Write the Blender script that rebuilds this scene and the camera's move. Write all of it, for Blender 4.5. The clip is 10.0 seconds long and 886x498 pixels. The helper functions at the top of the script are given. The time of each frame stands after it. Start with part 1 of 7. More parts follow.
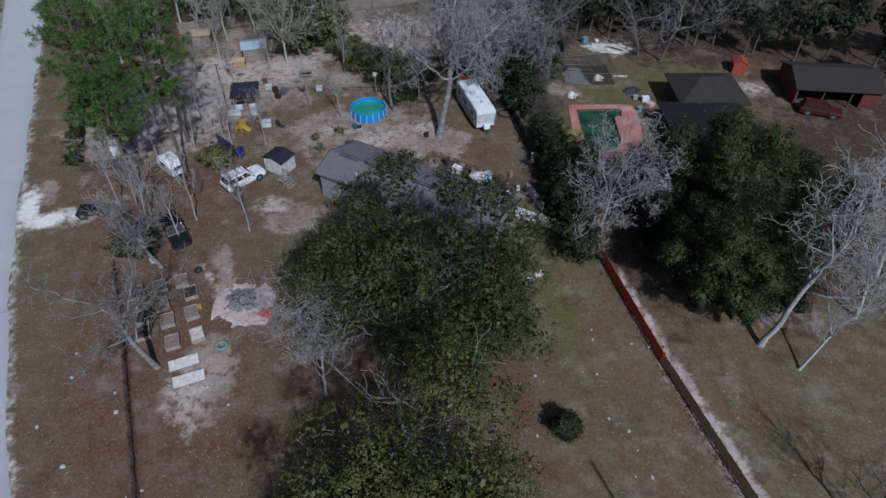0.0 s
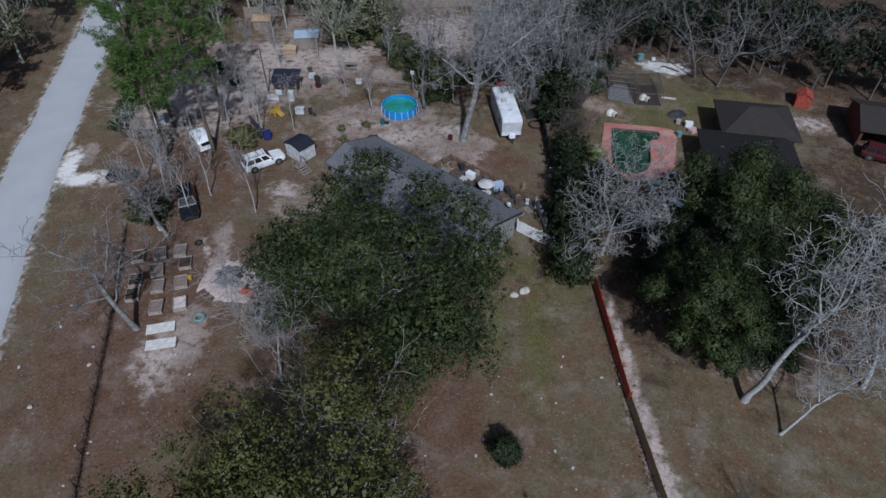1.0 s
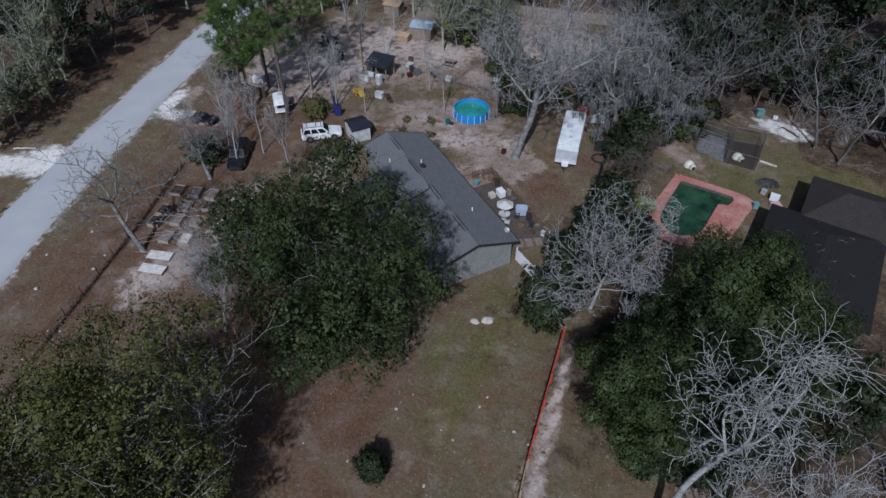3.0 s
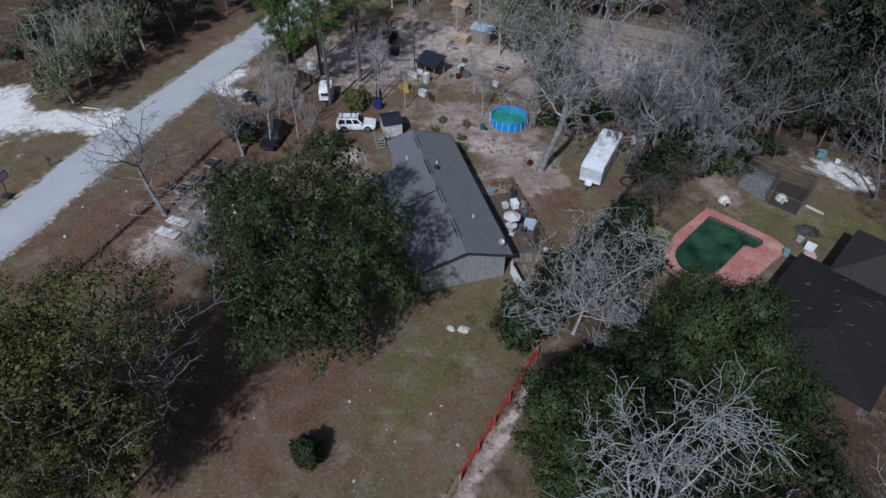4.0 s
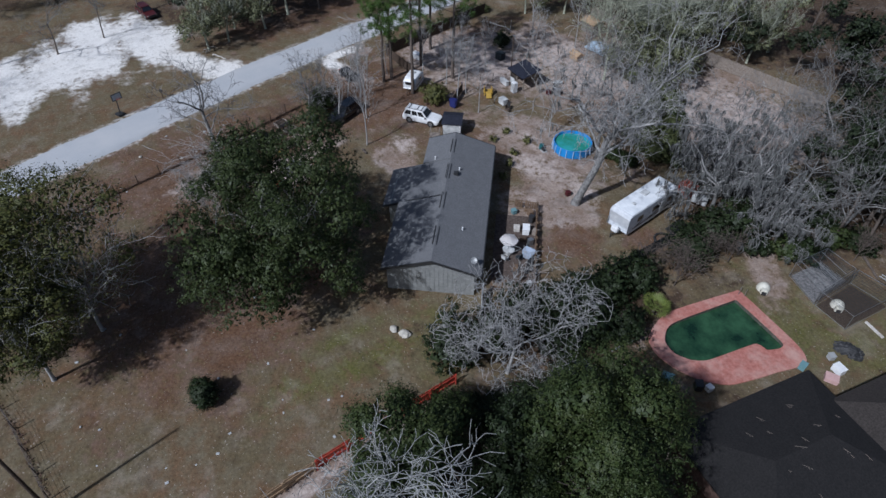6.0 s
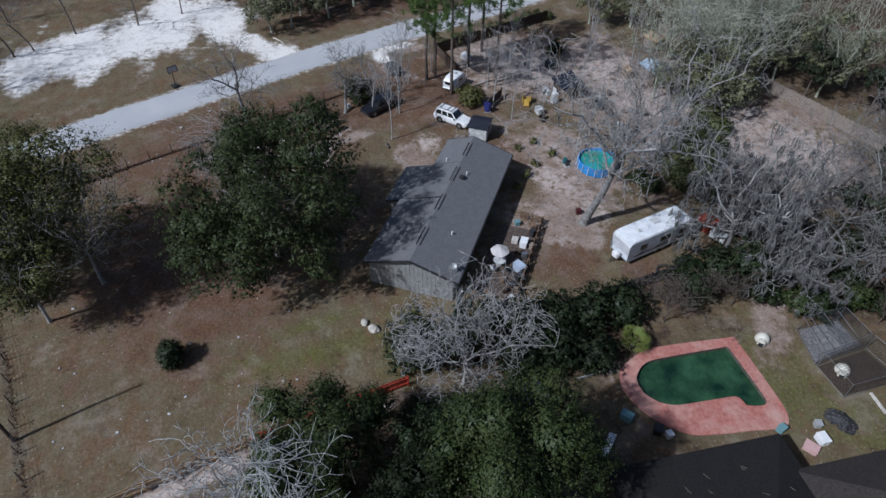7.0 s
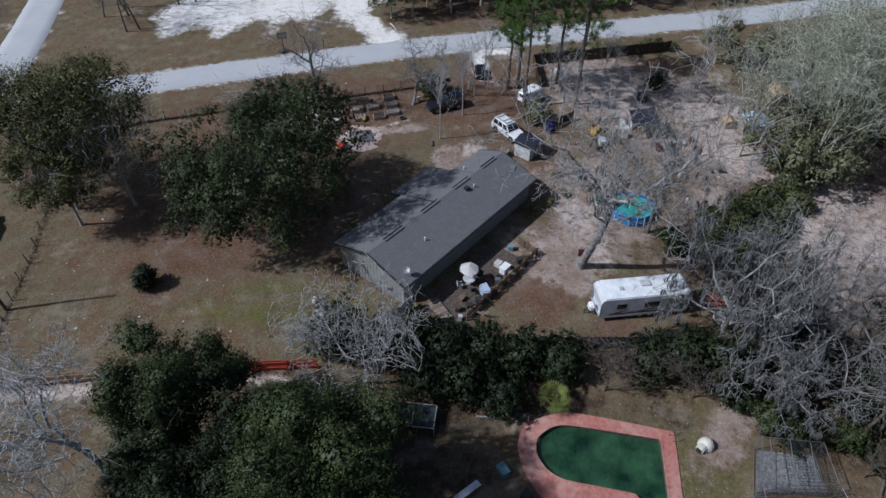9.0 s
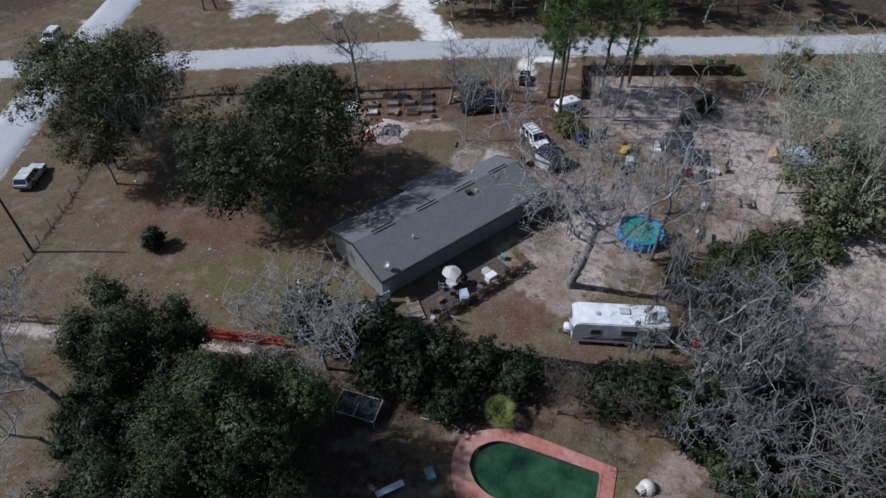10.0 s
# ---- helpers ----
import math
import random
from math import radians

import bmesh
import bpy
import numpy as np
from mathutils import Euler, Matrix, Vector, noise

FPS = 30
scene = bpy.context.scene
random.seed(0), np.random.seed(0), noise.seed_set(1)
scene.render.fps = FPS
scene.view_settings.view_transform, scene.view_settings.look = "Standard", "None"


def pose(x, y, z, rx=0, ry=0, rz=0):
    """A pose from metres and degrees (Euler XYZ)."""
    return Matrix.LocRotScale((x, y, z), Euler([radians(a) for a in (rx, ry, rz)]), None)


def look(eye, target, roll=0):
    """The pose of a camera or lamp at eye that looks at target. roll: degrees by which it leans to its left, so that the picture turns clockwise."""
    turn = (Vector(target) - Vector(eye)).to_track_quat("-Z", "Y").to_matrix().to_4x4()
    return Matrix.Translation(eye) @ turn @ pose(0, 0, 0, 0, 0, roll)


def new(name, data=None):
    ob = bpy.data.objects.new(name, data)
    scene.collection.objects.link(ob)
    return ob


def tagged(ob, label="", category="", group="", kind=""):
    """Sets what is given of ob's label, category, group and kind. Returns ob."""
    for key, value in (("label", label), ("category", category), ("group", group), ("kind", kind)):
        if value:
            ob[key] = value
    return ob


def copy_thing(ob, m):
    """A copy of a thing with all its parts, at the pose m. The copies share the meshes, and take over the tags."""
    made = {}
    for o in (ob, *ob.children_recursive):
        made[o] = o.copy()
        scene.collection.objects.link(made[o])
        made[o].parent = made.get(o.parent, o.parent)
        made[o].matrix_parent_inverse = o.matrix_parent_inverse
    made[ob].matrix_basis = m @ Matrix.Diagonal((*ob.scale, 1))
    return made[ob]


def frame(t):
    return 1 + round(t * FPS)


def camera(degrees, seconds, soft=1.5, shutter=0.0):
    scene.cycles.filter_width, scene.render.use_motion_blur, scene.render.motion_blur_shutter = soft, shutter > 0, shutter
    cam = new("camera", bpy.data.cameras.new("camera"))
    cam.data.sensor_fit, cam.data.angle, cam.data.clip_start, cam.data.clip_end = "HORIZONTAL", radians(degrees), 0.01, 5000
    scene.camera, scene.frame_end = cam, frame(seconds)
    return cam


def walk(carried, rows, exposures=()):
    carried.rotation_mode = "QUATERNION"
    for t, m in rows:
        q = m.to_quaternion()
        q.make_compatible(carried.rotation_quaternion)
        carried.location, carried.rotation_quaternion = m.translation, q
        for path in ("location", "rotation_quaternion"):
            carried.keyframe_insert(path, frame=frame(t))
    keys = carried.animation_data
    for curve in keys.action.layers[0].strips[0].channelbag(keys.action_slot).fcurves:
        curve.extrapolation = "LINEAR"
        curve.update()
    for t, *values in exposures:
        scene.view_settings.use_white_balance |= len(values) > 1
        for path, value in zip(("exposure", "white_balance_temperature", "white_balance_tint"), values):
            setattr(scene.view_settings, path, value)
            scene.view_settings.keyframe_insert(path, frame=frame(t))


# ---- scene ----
cam = camera(71.4, 10.0, soft=1.52)
METRES, EYE, TILT, LEAN, TURN = 87.0, 43.0, -44.2, 0.0, 0.0
ROWS = [
    (0.0, 0.0, 0.0, 0.0, 0.0, -0.0, 0.0),
    (0.5, 0.0521, 0.0057, 0.0027, 3.95, -0.02, -3.79),
    (1.0, 0.103, 0.0154, 0.0093, 7.76, -0.27, -7.43),
    (1.5, 0.1525, 0.0282, 0.0195, 11.79, -0.85, -11.2),
    (2.0, 0.1993, 0.0435, 0.033, 15.9, -1.79, -14.94),
    (2.5, 0.2433, 0.0609, 0.0492, 20.19, -2.96, -18.64),
    (4.0, 0.3637, 0.1286, 0.1157, 34.9, -8.83, -29.27),
    (4.5, 0.3989, 0.1567, 0.1439, 40.42, -11.63, -32.36),
    (5.0, 0.4298, 0.1876, 0.1744, 46.34, -14.9, -35.27),
    (5.5, 0.4564, 0.2208, 0.2066, 52.62, -18.58, -37.82),
    (7.0, 0.506, 0.3298, 0.3124, 73.49, -32.18, -43.16),
    (7.5, 0.5133, 0.3674, 0.3491, 80.87, -37.2, -44.04),
    (8.0, 0.5145, 0.4058, 0.3861, 88.15, -42.23, -44.38),
    (8.5, 0.511, 0.4442, 0.4232, 95.78, -47.52, -44.23),
    (9.0, 0.5018, 0.4827, 0.4613, 103.67, -52.98, -43.52),
    (9.5, 0.4883, 0.5189, 0.4986, 111.06, -58.05, -42.34),
]
walk(cam, [(t, pose(0, 0, EYE, TILT, LEAN, TURN) @ pose(METRES * x, METRES * y, METRES * z, 90 + pitch, roll, yaw)) for t, x, y, z, yaw, pitch, roll in ROWS],
     exposures=[(0.0, -0.57, 5420, 10.5), (2.5, -0.60, 5450, 11), (4.5, -0.44, 5470, 11), (5.5, -0.38, 5500, 11), (7.0, -0.32, 5540, 10.5), (10.0, -0.32, 5600, 10.5)])

# ---- light: hazy late-winter sun ----
TO_SUN = Vector((0.36, -0.94, 0.97)).normalized()
world = bpy.data.worlds.new("sky")
scene.world = world
world.use_nodes = True
sky = world.node_tree.nodes.new("ShaderNodeTexSky")
sky.sky_type, sky.sun_disc = "NISHITA", False
sky.sun_elevation = math.asin(TO_SUN.z)
sky.sun_rotation = math.atan2(TO_SUN.x, TO_SUN.y)
sky.dust_density = 2.0
world.node_tree.links.new(sky.outputs[0], world.node_tree.nodes["Background"].inputs["Color"])
world.node_tree.nodes["Background"].inputs["Strength"].default_value = 0.072
sun_data = bpy.data.lights.new("sun", "SUN")
sun_data.energy, sun_data.angle, sun_data.color = 4.8, radians(1.3), (1.0, 0.965, 0.92)
sun = new("sun", sun_data)
sun.matrix_world = look((0, 0, 0), -TO_SUN)


# ---- materials ----
def nodes_of(name, rough=0.8, metal=0.0):
    m = bpy.data.materials.new(name)
    m.use_nodes = True
    nt = m.node_tree
    b = nt.nodes["Principled BSDF"]
    b.inputs["Roughness"].default_value = rough
    b.inputs["Metallic"].default_value = metal
    return m, nt, b


def mix(nt, fac, a, b, mode="MIX"):
    n = nt.nodes.new("ShaderNodeMix")
    n.data_type, n.blend_type = "RGBA", mode
    for sock, v in ((n.inputs[0], fac), (n.inputs[6], a), (n.inputs[7], b)):
        if isinstance(v, (int, float)):
            sock.default_value = v
        elif isinstance(v, tuple):
            sock.default_value = (*v, 1.0)
        else:
            nt.links.new(v, sock)
    return n.outputs[2]


def noise_of(nt, scale, detail=5.0, lo=0.35, hi=0.65, coords="Object", rough=0.6):
    tc = nt.nodes.new("ShaderNodeTexCoord")
    n = nt.nodes.new("ShaderNodeTexNoise")
    n.inputs["Scale"].default_value, n.inputs["Detail"].default_value = scale, detail
    n.inputs["Roughness"].default_value = rough
    nt.links.new(tc.outputs[coords], n.inputs["Vector"])
    r = nt.nodes.new("ShaderNodeMapRange")
    r.inputs[1].default_value, r.inputs[2].default_value = lo, hi
    nt.links.new(n.outputs["Fac"], r.inputs[0])
    return r.outputs[0]


def bump(nt, b, height, strength=0.4, dist=0.05):
    n = nt.nodes.new("ShaderNodeBump")
    n.inputs["Strength"].default_value, n.inputs["Distance"].default_value = strength, dist
    nt.links.new(height, n.inputs["Height"])
    nt.links.new(n.outputs[0], b.inputs["Normal"])


def surface(name, dark, light, scale=2.0, rough=0.8, metal=0.0, big=0.25, relief=0.3, spec=0.3):
    """Two tones mixed by a fine grain and a broad stain."""
    m, nt, b = nodes_of(name, rough, metal)
    fine = noise_of(nt, scale, 6)
    c = mix(nt, fine, dark, light)
    c = mix(nt, noise_of(nt, scale * 0.13, 3, 0.3, 0.7), c, mix(nt, big, c, (dark[0] * 0.6, dark[1] * 0.6, dark[2] * 0.6)))
    nt.links.new(c, b.inputs["Base Color"])
    b.inputs["Specular IOR Level"].default_value = spec
    if relief:
        bump(nt, b, fine, relief, 0.02)
    return m


def foliage(name, tones, rough=0.55):
    """Leaf colour that changes from leaf to leaf and from clump to clump."""
    m, nt, b = nodes_of(name, rough)
    g = nt.nodes.new("ShaderNodeNewGeometry")
    ramp = nt.nodes.new("ShaderNodeValToRGB")
    while len(ramp.color_ramp.elements) < len(tones):
        ramp.color_ramp.elements.new(0.5)
    for n, (e, c) in enumerate(zip(ramp.color_ramp.elements, tones)):
        e.position, e.color = n / (len(tones) - 1), (*c, 1)
    tone = nt.nodes.new("ShaderNodeMix")
    tone.inputs[0].default_value = 0.55
    nt.links.new(g.outputs["Random Per Island"], tone.inputs[2])
    nt.links.new(noise_of(nt, 0.9, 4, 0.32, 0.68), tone.inputs[3])
    nt.links.new(tone.outputs[0], ramp.inputs[0])
    broad = noise_of(nt, 0.25, 3, 0.3, 0.7)
    c = mix(nt, broad, ramp.outputs[0], mix(nt, 0.45, ramp.outputs[0], tones[0]))
    nt.links.new(c, b.inputs["Base Color"])
    b.inputs["Specular IOR Level"].default_value = 0.25
    return m


def plain(name, colour, rough=0.5, metal=0.0, grime=0.2, spec=0.4):
    m, nt, b = nodes_of(name, rough, metal)
    c = mix(nt, noise_of(nt, 1.7, 5, 0.4, 0.75), colour, tuple(v * (1 - grime) for v in colour))
    c = mix(nt, noise_of(nt, 14.0, 4, 0.55, 0.8), c, tuple(v * (1 - grime * 1.4) for v in colour))
    nt.links.new(c, b.inputs["Base Color"])
    b.inputs["Specular IOR Level"].default_value = spec
    return m


def deck_material():
    """Red paint on concrete, worn through to pale pink in places."""
    m, nt, b = nodes_of("pool_deck_red", 0.85)
    c = mix(nt, noise_of(nt, 3.0, 6), (0.30, 0.105, 0.083), (0.44, 0.185, 0.15))
    c = mix(nt, noise_of(nt, 0.3, 8, 0.47, 0.66, rough=0.7), c, mix(nt, 0.75, c, (0.50, 0.33, 0.28)))
    c = mix(nt, noise_of(nt, 1.3, 6, 0.62, 0.8), c, (0.20, 0.10, 0.085))
    nt.links.new(c, b.inputs["Base Color"])
    return m


M_BARK_GREY = surface("bark_grey", (0.22, 0.216, 0.212), (0.44, 0.432, 0.424), 6.0, 0.9)
M_BARK_PALE = surface("bark_pale", (0.24, 0.243, 0.24), (0.46, 0.46, 0.448), 6.0, 0.9)
M_BARK_DIM = surface("bark_dim_grey", (0.09, 0.088, 0.085), (0.20, 0.196, 0.19), 6.0, 0.9)
M_BARK_BROWN = surface("bark_brown", (0.07, 0.055, 0.045), (0.17, 0.14, 0.12), 6.0, 0.9)
M_BARK_OAK = surface("bark_oak_grey", (0.11, 0.106, 0.102), (0.30, 0.294, 0.288), 2.5, 0.9)
M_BARK_LICHEN = surface("bark_lichen_green", (0.25, 0.265, 0.20), (0.47, 0.485, 0.39), 4.0, 0.9)
M_SIDING_RV = surface("stained_trailer_siding", (0.48, 0.50, 0.53), (0.68, 0.70, 0.72), 1.2, 0.5, big=0.3)
M_MOSS = foliage("spanish_moss", [(0.08, 0.082, 0.08), (0.13, 0.132, 0.13), (0.22, 0.222, 0.218)], 0.9)
M_LEAF_OAK = foliage("live_oak_leaves", [(0.017, 0.026, 0.008), (0.028, 0.042, 0.012), (0.045, 0.060, 0.018), (0.078, 0.090, 0.032)])
M_LEAF_DARK = foliage("dark_evergreen_leaves", [(0.013, 0.021, 0.008), (0.020, 0.031, 0.011), (0.034, 0.046, 0.017)])
M_LEAF_EVER = foliage("evergreen_leaves", [(0.020, 0.033, 0.010), (0.032, 0.048, 0.014), (0.050, 0.066, 0.019), (0.078, 0.088, 0.030)])
M_LEAF_YELLOW = foliage("yellowing_leaves", [(0.05, 0.055, 0.018), (0.085, 0.09, 0.03), (0.13, 0.125, 0.04), (0.17, 0.14, 0.05)])
M_LEAF_SHRUB = foliage("olive_shrub_leaves", [(0.050, 0.062, 0.022), (0.085, 0.098, 0.038), (0.13, 0.14, 0.060)])
M_LEAF_WOOD = foliage("woodland_leaves", [(0.014, 0.021, 0.010), (0.021, 0.030, 0.014), (0.033, 0.042, 0.019)])
M_LEAF_GREYGREEN = foliage("grey_green_leaves", [(0.15, 0.158, 0.11), (0.24, 0.248, 0.175), (0.34, 0.342, 0.26)])
M_LEAF_PALE_OLIVE = foliage("pale_olive_leaves", [(0.085, 0.092, 0.048), (0.13, 0.138, 0.074), (0.19, 0.19, 0.11)])
M_NEEDLE = foliage("pine_needles", [(0.032, 0.064, 0.012), (0.060, 0.108, 0.020), (0.10, 0.15, 0.034)])
M_PALM = foliage("palm_leaves", [(0.08, 0.11, 0.02), (0.14, 0.17, 0.04), (0.22, 0.23, 0.07)])
M_ROOF = surface("shingles_grey", (0.112, 0.114, 0.12), (0.175, 0.177, 0.186), 9.0, 0.9)
M_ROOF_DARK = surface("shingles_dark", (0.009, 0.009, 0.009), (0.022, 0.020, 0.020), 8.0, 0.9)
M_SIDING = surface("siding_grey", (0.20, 0.205, 0.20), (0.27, 0.275, 0.27), 3.0, 0.7)
M_TRIM = plain("trim_dark", (0.03, 0.03, 0.032), 0.6)
M_WHITE = plain("white_paint", (0.75, 0.76, 0.77), 0.35)
M_WHITE_OLD = surface("white_weathered", (0.34, 0.35, 0.355), (0.64, 0.65, 0.65), 1.5, 0.6)
M_BLACK = plain("black_paint", (0.012, 0.013, 0.017), 0.2, spec=0.6)
M_GLASS_DARK = plain("dark_glass", (0.012, 0.014, 0.017), 0.08, spec=0.8)
M_RUBBER = plain("rubber", (0.02, 0.02, 0.02), 0.9)
M_STEEL = plain("dull_steel", (0.35, 0.36, 0.37), 0.45, 0.8)
M_CHROME = plain("bright_steel", (0.6, 0.6, 0.6), 0.25, 1.0)
M_WOOD_GREY = surface("wood_grey", (0.16, 0.13, 0.11), (0.31, 0.27, 0.23), 5.0, 0.9)
M_WOOD_DARK = surface("wood_dark", (0.05, 0.035, 0.026), (0.11, 0.08, 0.06), 5.0, 0.9)
M_WOOD_PALE = surface("wood_pale", (0.42, 0.39, 0.35), (0.62, 0.59, 0.55), 3.0, 0.85)
M_RED_WOOD = surface("red_stained_boards", (0.38, 0.05, 0.033), (0.54, 0.09, 0.055), 3.0, 0.75)
M_RED_BRICK = surface("red_paint", (0.22, 0.04, 0.025), (0.36, 0.08, 0.05), 3.0, 0.8)
M_DECK_RED = deck_material()
M_BLUE = plain("pool_blue", (0.03, 0.24, 0.60), 0.4)
M_TARP_BLUE = plain("tarp_blue", (0.022, 0.028, 0.13), 0.5)
M_SAND = surface("sand_pale", (0.42, 0.37, 0.34), (0.62, 0.57, 0.53), 2.5, 0.95)
M_CONCRETE = surface("concrete", (0.32, 0.32, 0.31), (0.46, 0.46, 0.45), 2.0, 0.9)
M_ROCK = surface("pale_rock", (0.35, 0.33, 0.29), (0.55, 0.52, 0.46), 4.0, 0.9)
M_SOIL = surface("bed_soil", (0.035, 0.026, 0.02), (0.075, 0.055, 0.04), 8.0, 0.95)
M_YELLOW = plain("yellow_plastic", (0.42, 0.27, 0.05), 0.5)
M_ORANGE = plain("red_orange_plastic", (0.5, 0.07, 0.03), 0.5)
M_TEAL = plain("teal_plastic", (0.15, 0.27, 0.29), 0.4)

M_SHED_ROOF = surface("dark_felt", (0.010, 0.012, 0.022), (0.024, 0.027, 0.042), 4.0, 0.85)
M_WOOD_TAN = surface("wood_tan", (0.30, 0.20, 0.12), (0.46, 0.34, 0.22), 5.0, 0.9)
M_WOOD_WHITE = surface("wood_whitewashed", (0.5, 0.47, 0.44), (0.72, 0.70, 0.67), 3.0, 0.85)
M_SLATE = plain("slate_paint", (0.03, 0.038, 0.045), 0.9, spec=0.15)
M_WIRE = plain("rusty_wire", (0.12, 0.10, 0.09), 0.7, 0.3)
M_DRY_SOIL = surface("dry_soil", (0.16, 0.12, 0.10), (0.27, 0.22, 0.19), 6.0, 0.95)
M_PINK_SAND = surface("pinkish_sand", (0.40, 0.31, 0.28), (0.56, 0.46, 0.42), 3.0, 0.95)
M_ASH = surface("grey_ash", (0.09, 0.09, 0.095), (0.27, 0.265, 0.262), 5.0, 0.95)
M_RED_DARK = plain("dark_red_paint", (0.065, 0.012, 0.014), 0.4)
M_BARN = surface("barn_maroon", (0.08, 0.022, 0.018), (0.16, 0.045, 0.036), 3.0, 0.85)
M_POOL_RAIL = plain("pale_blue_metal", (0.42, 0.58, 0.80), 0.4)
M_TEAL_DARK = plain("dark_teal", (0.02, 0.10, 0.11), 0.5)
M_PATIO = surface("patio_brown", (0.062, 0.046, 0.039), (0.135, 0.106, 0.09), 4.0, 0.9)
M_UMBRELLA = plain("offwhite_fabric", (0.84, 0.81, 0.80), 0.9, grime=0.06)
M_COVER_BLUE = plain("pale_blue_cover", (0.36, 0.42, 0.52), 0.6)
M_STEEL_PALE = plain("pale_metal", (0.45, 0.46, 0.46), 0.5, 0.3)
M_ROOF_BLUE = plain("pale_blue_metal_roof", (0.42, 0.52, 0.62), 0.4, 0.2)
M_ROOF_BROWN = surface("shingles_brown", (0.024, 0.020, 0.018), (0.048, 0.041, 0.037), 8.0, 0.9)
M_BRICK = surface("house_brick", (0.06, 0.035, 0.028), (0.11, 0.07, 0.056), 6.0, 0.85)
M_GLASS_PALE = plain("clear_plastic", (0.35, 0.37, 0.38), 0.2)
M_IGLOO = plain("offwhite_plastic", (0.6, 0.58, 0.5), 0.5)
M_PINK = plain("pale_pink", (0.55, 0.36, 0.34), 0.6)
M_DEAD_GRASS = foliage("dead_weeds", [(0.07, 0.043, 0.031), (0.10, 0.063, 0.046), (0.14, 0.094, 0.07)], 0.9)
M_RV_ROOF = surface("stained_roof_white", (0.62, 0.65, 0.68), (0.86, 0.88, 0.90), 1.1, 0.6, big=0.3)
M_WOOD_BED = surface("wood_bed_boards", (0.24, 0.20, 0.17), (0.42, 0.37, 0.33), 4.0, 0.9)
M_LEAF_OLIVE = foliage("olive_leaves", [(0.038, 0.044, 0.012), (0.056, 0.062, 0.016), (0.084, 0.087, 0.023), (0.13, 0.12, 0.036)])


def water(name, deep, pale, rough=0.12):
    m, nt, b = nodes_of(name, rough)
    c = mix(nt, noise_of(nt, 0.4, 6, 0.36, 0.64, rough=0.65), deep, pale)
    nt.links.new(c, b.inputs["Base Color"])
    bump(nt, b, noise_of(nt, 3.0, 3, 0.2, 0.8), 0.08, 0.02)
    return m


M_WATER = water("green_pool_water", (0.006, 0.022, 0.011), (0.034, 0.088, 0.042))
M_WATER_TEAL = water("teal_pool_water", (0.03, 0.20, 0.12), (0.05, 0.33, 0.36))


